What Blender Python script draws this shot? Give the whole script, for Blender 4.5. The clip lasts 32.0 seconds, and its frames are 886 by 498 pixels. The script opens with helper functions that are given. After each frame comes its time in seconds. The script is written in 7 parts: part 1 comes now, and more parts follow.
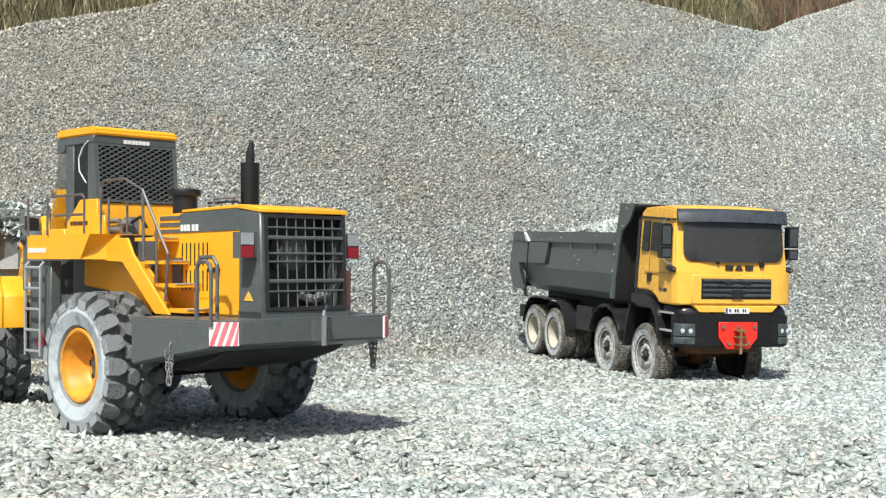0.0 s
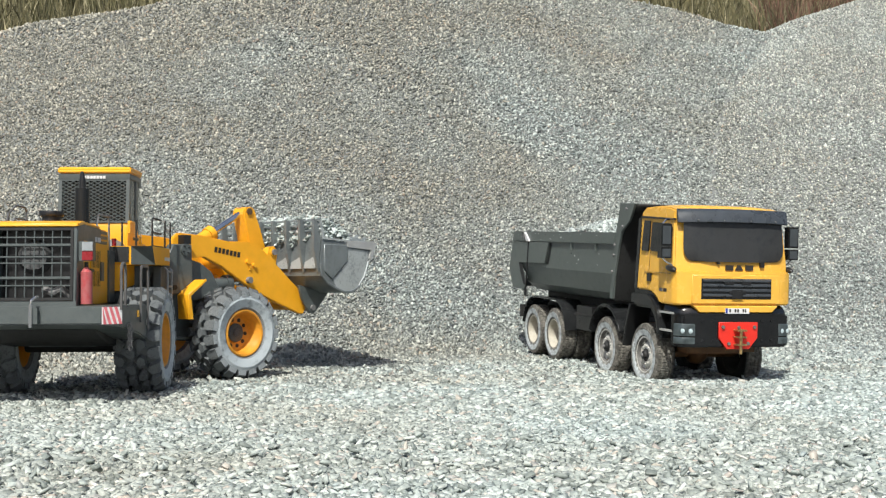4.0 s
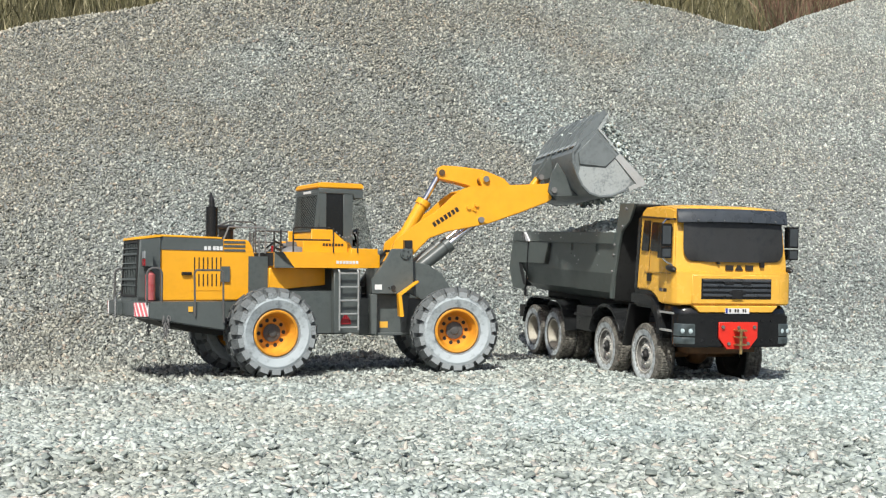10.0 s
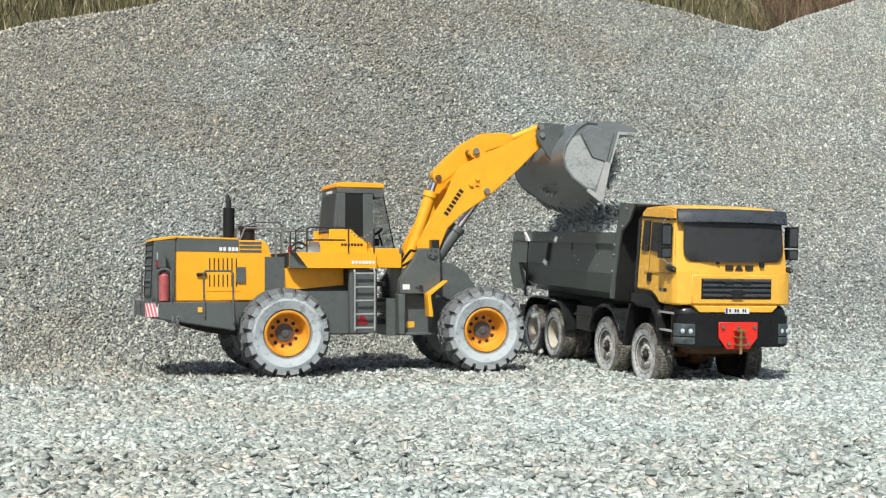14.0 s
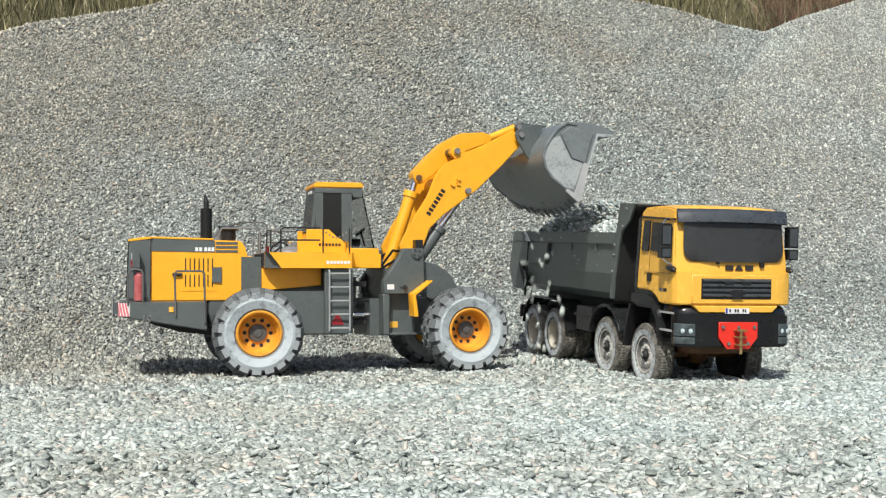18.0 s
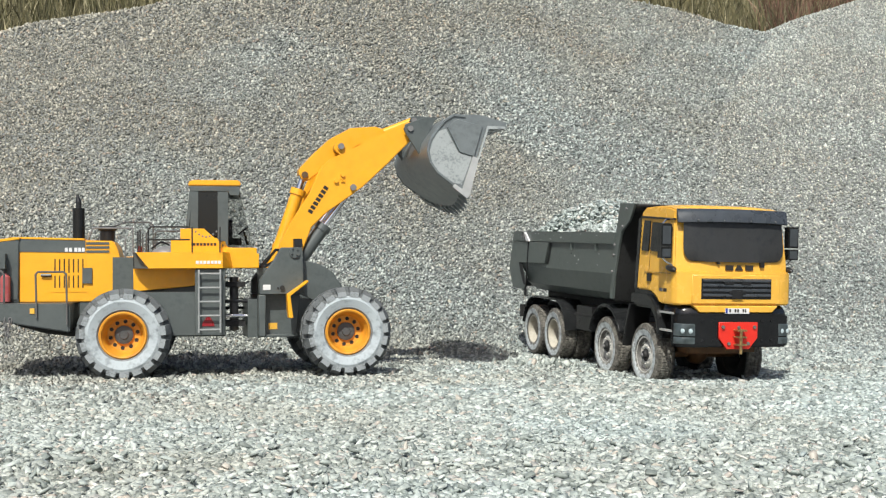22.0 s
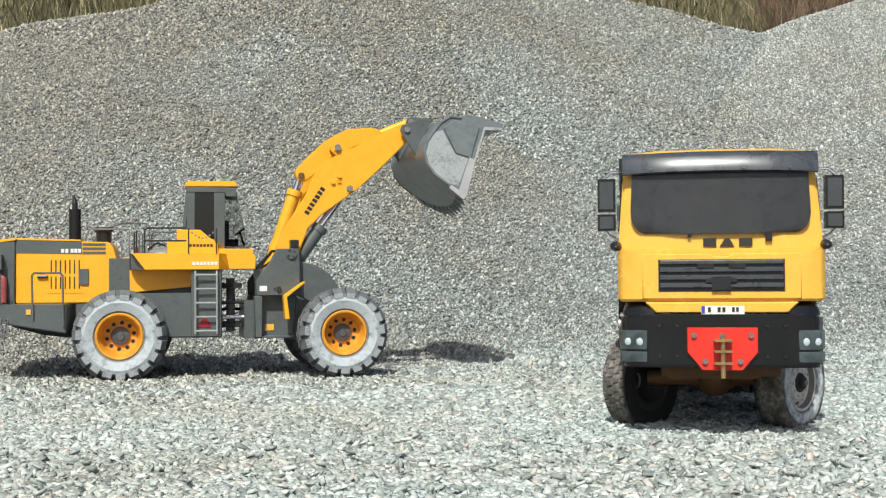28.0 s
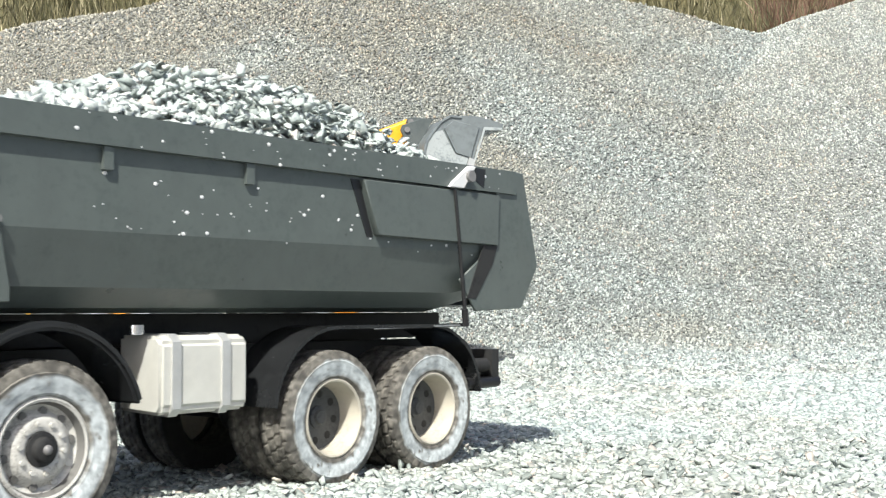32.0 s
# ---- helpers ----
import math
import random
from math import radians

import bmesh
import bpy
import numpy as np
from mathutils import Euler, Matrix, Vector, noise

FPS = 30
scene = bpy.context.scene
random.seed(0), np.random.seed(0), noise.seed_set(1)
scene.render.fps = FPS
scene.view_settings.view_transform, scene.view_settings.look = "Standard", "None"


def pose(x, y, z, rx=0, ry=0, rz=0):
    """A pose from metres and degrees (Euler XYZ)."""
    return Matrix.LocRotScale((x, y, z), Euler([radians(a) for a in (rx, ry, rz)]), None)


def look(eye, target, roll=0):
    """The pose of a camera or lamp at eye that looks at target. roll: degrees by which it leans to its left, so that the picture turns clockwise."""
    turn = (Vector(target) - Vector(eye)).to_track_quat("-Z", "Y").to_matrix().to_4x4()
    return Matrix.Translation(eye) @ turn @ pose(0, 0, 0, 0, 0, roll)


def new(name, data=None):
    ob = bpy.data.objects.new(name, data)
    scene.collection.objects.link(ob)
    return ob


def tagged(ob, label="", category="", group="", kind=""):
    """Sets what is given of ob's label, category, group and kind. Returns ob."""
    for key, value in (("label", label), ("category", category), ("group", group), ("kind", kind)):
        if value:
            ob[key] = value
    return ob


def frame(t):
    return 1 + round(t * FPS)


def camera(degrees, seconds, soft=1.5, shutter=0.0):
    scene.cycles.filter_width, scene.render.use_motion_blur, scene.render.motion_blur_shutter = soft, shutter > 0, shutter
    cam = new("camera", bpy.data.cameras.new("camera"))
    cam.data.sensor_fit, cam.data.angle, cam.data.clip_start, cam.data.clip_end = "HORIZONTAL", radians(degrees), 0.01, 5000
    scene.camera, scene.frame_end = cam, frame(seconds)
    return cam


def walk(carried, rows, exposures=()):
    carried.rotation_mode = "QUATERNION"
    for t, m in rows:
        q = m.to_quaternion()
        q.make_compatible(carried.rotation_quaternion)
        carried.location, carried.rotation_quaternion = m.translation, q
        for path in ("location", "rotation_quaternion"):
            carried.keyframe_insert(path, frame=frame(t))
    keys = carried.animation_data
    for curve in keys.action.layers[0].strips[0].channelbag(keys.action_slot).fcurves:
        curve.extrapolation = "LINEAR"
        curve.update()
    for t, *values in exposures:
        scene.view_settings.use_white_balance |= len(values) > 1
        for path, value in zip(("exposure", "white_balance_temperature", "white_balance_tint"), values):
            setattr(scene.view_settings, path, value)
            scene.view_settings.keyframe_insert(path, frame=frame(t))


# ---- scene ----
# ---- camera ----
cam = camera(40.07, 32.0, soft=1.24, shutter=0.2)
EYE_Z = 0.1365
walk(cam, [
    (0.0, pose(0, 0, EYE_Z, 91.113, 0, 0)),
    (22.2, pose(0, 0, EYE_Z, 91.113, 0, 0)),
    (22.45, pose(0, 0, EYE_Z, 91.15, 0, -0.10)),
    (22.7, pose(0, 0, EYE_Z, 91.166, 0, -0.16)),
    (32.0, pose(0, 0, EYE_Z, 91.166, 0, -0.16)),
], exposures=[(0.0, 0.25), (2.5, 0.15), (5.5, 0.08), (28.5, 0.04), (30.0, 0.27), (31.0, 0.67), (32.0, 0.60)])

# ---- paths of the two vehicles: seconds, place, heading ... ----
LOADER_ROWS = [
    (0.0, -0.2312, 1.1003, 134.92, -19.00, -21.30, 0.0038, 0.50, -0.28),
    (0.5, -0.2716, 1.1347, 138.66, -26.00, -21.30, 0.0050, 0.16, -0.12),
    (1.0, -0.3081, 1.1673, 136.39, -32.00, -21.30, 0.0070, -0.24, 0.04),
    (1.5, -0.3434, 1.2018, 130.31, -37.00, -21.30, 0.0067, -0.35, 0.17),
    (2.0, -0.3646, 1.2247, 124.09, -40.30, -21.30, 0.0054, -0.35, 0.26),
    (2.5, -0.3922, 1.2601, 117.32, -40.40, -21.30, 0.0044, -0.41, 0.27),
    (3.0, -0.4140, 1.3016, 109.66, -41.00, -21.11, 0.0015, -0.33, 0.15),
    (3.5, -0.4376, 1.3711, 101.79, -42.60, -21.50, 0.0023, -0.61, -0.18),
    (5.5, -0.4089, 1.6324, 63.26, -45.24, -0.24, -0.0022, 0.03, -0.11),
    (6.0, -0.3806, 1.6757, 54.07, -43.15, 4.65, -0.0027, 0.06, -0.12),
    (6.5, -0.3577, 1.7026, 44.43, -34.66, 8.52, -0.0028, 0.06, -0.10),
    (7.0, -0.3366, 1.7198, 35.56, -22.32, 12.24, -0.0026, 0.07, -0.11),
    (7.5, -0.3232, 1.7289, 31.50, -16.81, 16.77, -0.0027, 0.08, -0.10),
    (8.0, -0.3205, 1.7312, 31.42, -16.32, 22.36, -0.0028, 0.06, -0.10),
    (8.5, -0.3167, 1.7341, 32.15, -18.03, 22.69, -0.0027, -0.02, -0.10),
    (9.0, -0.3033, 1.7425, 31.40, -19.04, 22.42, -0.0020, -0.16, -0.10),
    (9.5, -0.2897, 1.7490, 29.76, -17.96, 23.00, -0.0015, -0.23, -0.08),
    (10.0, -0.2808, 1.7527, 28.28, -16.59, 22.96, -0.0012, -0.24, -0.06),
    (10.5, -0.2799, 1.7524, 27.58, -15.77, 24.37, -0.0012, -0.24, -0.05),
    (11.0, -0.2791, 1.7522, 26.83, -13.30, 25.54, -0.0012, -0.23, -0.05),
    (11.5, -0.2764, 1.7530, 25.50, -11.41, 27.64, -0.0011, -0.21, -0.04),
    (12.0, -0.2625, 1.7587, 23.53, -9.27, 31.30, -0.0013, -0.10, -0.03),
    (12.5, -0.2541, 1.7617, 22.03, -8.49, 36.84, -0.0016, 0.01, -0.02),
    (13.0, -0.2534, 1.7615, 21.05, -6.18, 39.36, -0.0017, 0.07, -0.02),
    (13.5, -0.2533, 1.7620, 20.61, -5.20, 44.54, -0.0017, 0.07, -0.04),
    (14.0, -0.2522, 1.7626, 20.04, -4.31, 45.91, -0.0018, 0.07, -0.05),
    (14.5, -0.2465, 1.7647, 19.75, -3.46, 45.99, -0.0017, 0.07, -0.05),
    (16.5, -0.2401, 1.7797, 16.73, 1.16, 46.90, -0.0017, 0.11, 0.17),
    (17.0, -0.2554, 1.7757, 16.19, 3.62, 46.79, -0.0019, 0.03, 0.12),
    (17.5, -0.2638, 1.7744, 15.70, 4.76, 46.70, -0.0017, 0.02, 0.07),
    (18.0, -0.2829, 1.7703, 14.91, 5.57, 46.58, -0.0018, 0.07, 0.03),
    (18.5, -0.3088, 1.7646, 13.44, 6.21, 46.61, -0.0024, 0.16, 0.02),
    (19.0, -0.3469, 1.7566, 12.04, 6.20, 46.70, -0.0025, 0.28, -0.01),
    (19.5, -0.3867, 1.7488, 11.02, 6.67, 46.46, -0.0025, 0.37, -0.05),
    (20.0, -0.4233, 1.7416, 10.99, 4.30, 46.11, -0.0027, 0.43, -0.06),
    (20.5, -0.4496, 1.7373, 10.34, 4.51, 46.55, -0.0027, 0.38, -0.06),
    (21.0, -0.4523, 1.7371, 10.14, 4.41, 46.63, -0.0027, 0.32, -0.06),
    (32.0, -0.4523, 1.7371, 10.14, 4.41, 46.63, -0.0027, 0.32, -0.06),
]
# angle of the bucket's mouth, and of the bell crank against the arm
BUCKET_ROWS = [(0, -5), (6, -8), (7, -12), (7.5, -14), (8, -18), (8.5, -21), (9, -25), (9.5, -37), (10, -52), (10.5, -70),
               (11, -83), (11.5, -86), (12, -88), (12.5, -94), (13, -101), (13.5, -107), (14, -110), (14.5, -111), (32, -111)]
CRANK_ROWS = [(0, 125), (5.5, 127), (6.5, 130), (7.5, 134), (8.5, 138.4), (9.5, 144), (10.5, 152.5), (11.5, 159), (12.5, 167),
              (13.5, 174), (14.5, 174.5), (32, 174.5)]
TRUCK_ROWS = [
    (0.00, 0.3596, 1.7361, -73.46, -0.0179, -2.13, -0.69),
    (22.40, 0.3596, 1.7361, -73.46, -0.0179, -2.13, -0.69),
    (23.00, 0.3728, 1.6977, -74.17, -0.0140, -1.52, -1.17),
    (23.50, 0.3799, 1.6628, -74.71, -0.0125, -0.86, -1.26),
    (24.00, 0.3884, 1.6109, -75.26, -0.0115, 0.00, -0.57),
    (24.50, 0.3927, 1.5749, -75.99, -0.0103, 0.08, -0.62),
    (25.00, 0.3950, 1.5285, -76.92, -0.0074, 0.79, 0.25),
    (25.50, 0.3957, 1.4892, -78.55, -0.0067, 0.84, 0.24),
    (27.50, 0.3067, 1.2109, -93.35, -0.0043, 0.46, 0.08),
    (28.00, 0.2571, 1.1355, -99.33, -0.0018, 0.25, 0.39),
    (28.50, 0.2173, 1.0807, -104.10, -0.0018, 0.35, 0.37),
    (29.00, 0.1574, 1.0104, -109.30, -0.0027, 0.62, 0.69),
    (29.50, 0.0903, 0.9459, -115.01, -0.0008, 0.57, 0.61),
    (30.00, 0.0042, 0.8826, -121.06, 0.0018, 0.74, 0.31),
    (30.50, -0.0805, 0.8250, -126.37, 0.0026, 0.86, 0.46),
    (31.00, -0.1743, 0.7530, -129.88, 0.0051, 0.80, 1.06),
    (31.50, -0.2525, 0.6669, -129.89, 0.0071, 0.80, 1.35),
    (32.00, -0.3425, 0.5573, -129.70, 0.0121, 1.24, 1.30),
]
STEER_ROWS = [(0, 0), (22.4, 0), (23.5, -6), (24.5, -16), (25.5, -31), (28.7, -35), (29.6, -35), (30.0, -33), (30.5, -20), (31.0, -9), (31.5, -3), (32, 0)]


def follow(rows, t):
    """Values of rows at t, by a monotone cubic."""
    n = len(rows)
    i = 0
    while i < n - 2 and t > rows[i + 1][0]:
        i += 1
    a, b = rows[i], rows[i + 1]
    d = b[0] - a[0]
    s = min(max((t - a[0]) / d, 0), 1)
    out = []
    for k in range(1, len(a)):
        m = (b[k] - a[k]) / d

        def slope(j):
            if j == 0 or j == n - 1:
                return m if n < 3 else 0.5 * m
            p = (rows[j][k] - rows[j - 1][k]) / (rows[j][0] - rows[j - 1][0])
            q = (rows[j + 1][k] - rows[j][k]) / (rows[j + 1][0] - rows[j][0])
            return 0 if p * q <= 0 else 2 * p * q / (p + q)
        m0, m1 = slope(i) * d, slope(i + 1) * d
        out.append((2*s**3-3*s**2+1)*a[k] + (s**3-2*s**2+s)*m0 + (-2*s**3+3*s**2)*b[k] + (s**3-s**2)*m1)
    return out


def truck_pose(t):
    x, y, a, z, p, r = follow(TRUCK_ROWS, t)
    return pose(x, y, z, r, -p, a)


def loader_pose(t):
    x, y, a, _, _, z, p, r = follow(LOADER_ROWS, t)
    return pose(x, y, z, r, -p, a)


HINGE = 0.1520          # articulation joint, ahead of the rear axle
ARM_PIVOT = (0.0798, 0.1668)
ARM_LENGTH = 0.2479
FRONT_AXLE = 0.1492      # ahead of the joint

# ---- light ----
SUN = Vector((-0.13, -0.63, 0.77)).normalized()
world = bpy.data.worlds.new("world")
scene.world = world
world.use_nodes = True
wn = world.node_tree.nodes
sky = wn.new("ShaderNodeTexSky")
sky.sky_type, sky.sun_disc = "NISHITA", False
sky.sun_elevation = math.asin(SUN.z)
sky.sun_rotation = math.atan2(SUN.x, SUN.y)
sky.air_density, sky.dust_density, sky.ozone_density = 0.8, 3.0, 0.6
wn["Background"].inputs["Strength"].default_value = 0.108
world.node_tree.links.new(sky.outputs[0], wn["Background"].inputs["Color"])
sun = new("sun", bpy.data.lights.new("sun", "SUN"))
sun.data.energy, sun.data.angle, sun.data.color = 4.5, radians(1.2), (1.0, 1.0, 0.94)
sun.matrix_world = look(SUN * 30, (0, 0, 0))

# ---- materials ----


def material(name, colour, rough=0.5, metal=0.0, vary=0.15, scale=60.0, bump=0.0, dust=0.0, dust_scale=18.0, dust_colour=(0.42, 0.42, 0.40)):
    """Painted or plain surface: two scales of variation, dust in patches, fine relief."""
    m = bpy.data.materials.new(name)
    m.use_nodes = True
    nt = m.node_tree
    b = nt.nodes["Principled BSDF"]
    b.inputs["Metallic"].default_value = metal
    co = nt.nodes.new("ShaderNodeTexCoord")

    def noise_node(s, detail=4.0, w=0.6):
        n = nt.nodes.new("ShaderNodeTexNoise")
        n.inputs["Scale"].default_value, n.inputs["Detail"].default_value, n.inputs["Roughness"].default_value = s, detail, w
        nt.links.new(co.outputs["Object"], n.inputs["Vector"])
        return n

    def ramp(src, lo, hi, c0, c1):
        r = nt.nodes.new("ShaderNodeValToRGB")
        r.color_ramp.elements[0].position, r.color_ramp.elements[1].position = lo, hi
        r.color_ramp.elements[0].color, r.color_ramp.elements[1].color = c0, c1
        nt.links.new(src, r.inputs[0])
        return r
    n1 = noise_node(scale)
    lo = tuple(c * (1 - vary) for c in colour) + (1,)
    hi = tuple(min(1, c * (1 + vary)) for c in colour) + (1,)
    r1 = ramp(n1.outputs["Fac"], 0.3, 0.7, lo, hi)
    last = r1.outputs[0]
    if dust:
        n2, n3 = noise_node(dust_scale, 6, 0.7), noise_node(dust_scale * 9, 3, 0.6)
        mul = nt.nodes.new("ShaderNodeMath")
        mul.operation = "ADD"
        nt.links.new(n2.outputs["Fac"], mul.inputs[0])
        nt.links.new(n3.outputs["Fac"], mul.inputs[1])
        r2 = ramp(mul.outputs[0], 0.62, 1.25, (0, 0, 0, 1), (dust, dust, dust, 1))
        mix = nt.nodes.new("ShaderNodeMix")
        mix.data_type = "RGBA"
        nt.links.new(r2.outputs[0], mix.inputs["Factor"])
        nt.links.new(last, mix.inputs["A"])
        mix.inputs["B"].default_value = dust_colour + (1,)
        last = mix.outputs["Result"]
    nt.links.new(last, b.inputs["Base Color"])
    rr = ramp(n1.outputs["Fac"], 0.2, 0.8, (max(0, rough - .1),) * 3 + (1,), (min(1, rough + .12),) * 3 + (1,))
    nt.links.new(rr.outputs[0], b.inputs["Roughness"])
    if bump:
        nb = noise_node(scale * 6, 3)
        bu = nt.nodes.new("ShaderNodeBump")
        bu.inputs["Strength"].default_value, bu.inputs["Distance"].default_value = bump, 0.0006
        nt.links.new(nb.outputs["Fac"], bu.inputs["Height"])
        nt.links.new(bu.outputs[0], b.inputs["Normal"])
    return m


def stone_material(name, island=True, fine=1.0, light=1.0, pale=False, tint=True):
    """Broken slate gravel: grey-green chips, a few tan and pink ones."""
    m = bpy.data.materials.new(name)
    m.use_nodes = True
    nt = m.node_tree
    b = nt.nodes["Principled BSDF"]
    if island:
        g = nt.nodes.new("ShaderNodeNewGeometry")
        src = g.outputs["Random Per Island"]
    else:
        g = nt.nodes.new("ShaderNodeObjectInfo")
        src = g.outputs["Random"]
    r = nt.nodes.new("ShaderNodeValToRGB")
    e = r.color_ramp.elements
    cols = [(0.0, (0.12, 0.128, 0.124)), (0.18, (0.19, 0.203, 0.195)), (0.40, (0.275, 0.295, 0.283)), (0.62, (0.36, 0.38, 0.36)),
            (0.82, (0.46, 0.48, 0.455)), (0.93, (0.60, 0.61, 0.58)), (0.955, (0.40, 0.36, 0.30)), (0.98, (0.36, 0.31, 0.28)), (1.0, (0.28, 0.32, 0.33))]
    if pale == 2:
        cols = [(0.0, (0.17, 0.19, 0.18)), (0.3, (0.31, 0.34, 0.325)), (0.6, (0.41, 0.44, 0.425)), (0.84, (0.51, 0.54, 0.515)), (0.91, (0.64, 0.66, 0.63)),
                (0.94, (0.50, 0.46, 0.41)), (0.97, (0.44, 0.385, 0.355)), (1.0, (0.32, 0.37, 0.38))]
    e[0].position, e[1].position = 0, 1
    e[0].color, e[1].color = cols[0][1] + (1,), cols[-1][1] + (1,)
    for p, c in cols[1:-1]:
        e.new(p).color = c + (1,)
    nt.links.new(src, r.inputs[0])
    co = nt.nodes.new("ShaderNodeTexCoord")
    n1 = nt.nodes.new("ShaderNodeTexNoise")
    n1.inputs["Scale"].default_value, n1.inputs["Detail"].default_value = 420 * fine, 4
    nt.links.new(co.outputs["Object"], n1.inputs["Vector"])
    n2 = nt.nodes.new("ShaderNodeTexNoise")
    n2.inputs["Scale"].default_value, n2.inputs["Detail"].default_value = 2.6, 5
    nt.links.new(co.outputs["Object"], n2.inputs["Vector"])
    r2 = nt.nodes.new("ShaderNodeValToRGB")
    r2.color_ramp.elements[0].position, r2.color_ramp.elements[1].position = 0.32, 0.68
    r2.color_ramp.elements[0].color = (0.86 * light, 0.79 * light, 0.69 * light, 1) if tint else (0.92 * light, 0.92 * light, 0.92 * light, 1)
    r2.color_ramp.elements[1].color = (0.98 * light, 1.025 * light, 1.01 * light, 1) if tint != 2 else (1.01 * light, 1.015 * light, 0.975 * light, 1)
    sx = nt.nodes.new("ShaderNodeSeparateXYZ")
    nt.links.new(co.outputs["Object"], sx.inputs[0])
    last = n2.outputs["Fac"]
    for axis, gain, offset in ((0, 0.16, 0.0), (2, -0.22, 0.085)):
        mm = nt.nodes.new("ShaderNodeMath")
        mm.operation = "MULTIPLY_ADD"
        nt.links.new(sx.outputs[axis], mm.inputs[0])
        mm.inputs[1].default_value, mm.inputs[2].default_value = gain, offset
        ad = nt.nodes.new("ShaderNodeMath")
        ad.operation = "ADD"
        nt.links.new(last, ad.inputs[0])
        nt.links.new(mm.outputs[0], ad.inputs[1])
        last = ad.outputs[0]
    nt.links.new(last, r2.inputs[0])
    r1 = nt.nodes.new("ShaderNodeValToRGB")
    r1.color_ramp.elements[0].position, r1.color_ramp.elements[1].position = 0.25, 0.75
    r1.color_ramp.elements[0].color, r1.color_ramp.elements[1].color = (0.78, 0.78, 0.78, 1), (1.18, 1.18, 1.18, 1)
    nt.links.new(n1.outputs["Fac"], r1.inputs[0])
    last = r.outputs[0]
    for other in (r1, r2):
        mx = nt.nodes.new("ShaderNodeMix")
        mx.data_type, mx.blend_type = "RGBA", "MULTIPLY"
        mx.inputs["Factor"].default_value = 1
        nt.links.new(last, mx.inputs["A"])
        nt.links.new(other.outputs[0], mx.inputs["B"])
        last = mx.outputs["Result"]
    nt.links.new(last, b.inputs["Base Color"])
    b.inputs["Roughness"].default_value = 0.62
    bu = nt.nodes.new("ShaderNodeBump")
    bu.inputs["Strength"].default_value, bu.inputs["Distance"].default_value = 0.5, 0.0005
    nt.links.new(n1.outputs["Fac"], bu.inputs["Height"])
    nt.links.new(bu.outputs[0], b.inputs["Normal"])
    return m


def tyre_material():
    """Truck tyre: dry mud over tread and shoulder, a flaking pale ring of stone dust on the outer wall."""
    m = bpy.data.materials.new("muddy_tyre")
    m.use_nodes = True
    nt = m.node_tree
    b = nt.nodes["Principled BSDF"]
    co = nt.nodes.new("ShaderNodeTexCoord")
    sx = nt.nodes.new("ShaderNodeSeparateXYZ")
    nt.links.new(co.outputs["Object"], sx.inputs[0])

    def calc(op, a, c=None):
        q = nt.nodes.new("ShaderNodeMath")
        q.operation = op
        for i, v in enumerate((a, c)):
            if v is None:
                continue
            if isinstance(v, float):
                q.inputs[i].default_value = v
            else:
                nt.links.new(v, q.inputs[i])
        return q.outputs[0]

    def noisy(scale, detail=4):
        q = nt.nodes.new("ShaderNodeTexNoise")
        q.inputs["Scale"].default_value, q.inputs["Detail"].default_value = scale, detail
        nt.links.new(co.outputs["Object"], q.inputs["Vector"])
        return q.outputs["Fac"]

    def mix(fac, A, B):
        q = nt.nodes.new("ShaderNodeMix")
        q.data_type = "RGBA"
        nt.links.new(fac, q.inputs["Factor"])
        for v, k in ((A, "A"), (B, "B")):
            if isinstance(v, tuple):
                q.inputs[k].default_value = v + (1,)
            else:
                nt.links.new(v, q.inputs[k])
        return q.outputs["Result"]

    def ramp(src, lo, hi, marks=((0, 0), (1, 1))):
        q = nt.nodes.new("ShaderNodeValToRGB")
        e = q.color_ramp.elements
        e[0].position, e[1].position = lo, hi
        for k in (0, 1):
            e[k].color = (marks[k][1],) * 3 + (1,)
        nt.links.new(src, q.inputs[0])
        return q.outputs[0]
    rad = calc("SQRT", calc("ADD", calc("MULTIPLY", sx.outputs[0], sx.outputs[0]), calc("MULTIPLY", sx.outputs[2], sx.outputs[2])))
    rough_edge = calc("ADD", calc("MULTIPLY", rad, 1.0 / 0.0425), calc("MULTIPLY", calc("SUBTRACT", noisy(110.0, 5), 0.5), 0.14))
    ring_in = ramp(rough_edge, 0.62, 0.68)
    ring_out = ramp(rough_edge, 0.83, 0.88, ((0, 1), (1, 0)))
    outer_face = ramp(calc("ADD", calc("MULTIPLY", sx.outputs[1], 40.0), calc("MULTIPLY", noisy(140.0, 4), 0.12)), 0.34, 0.52)
    flake = ramp(noisy(150.0, 5), 0.30, 0.42)
    ring = calc("MULTIPLY", calc("MULTIPLY", ring_in, ring_out), calc("MULTIPLY", outer_face, flake))
    mud = mix(ramp(noisy(230.0, 5), 0.36, 0.64), (0.085, 0.079, 0.067), (0.225, 0.21, 0.18))
    mud = mix(ramp(noisy(60.0, 3), 0.36, 0.54), (0.062, 0.058, 0.05), mud)
    pale = mix(ramp(noisy(170.0, 4), 0.35, 0.65), (0.28, 0.305, 0.31), (0.58, 0.62, 0.62))
    # inner wall of black rubber, with the shade on it put into the colour
    base = mix(ramp(calc("MULTIPLY", calc("ADD", sx.outputs[1], 0.03), 25.0), 0.42, 0.56), (0.012, 0.012, 0.012), mud)
    nt.links.new(mix(ring, base, pale), b.inputs["Base Color"])
    b.inputs["Roughness"].default_value = 0.85
    bu = nt.nodes.new("ShaderNodeBump")
    bu.inputs["Strength"].default_value, bu.inputs["Distance"].default_value = 0.5, 0.0007
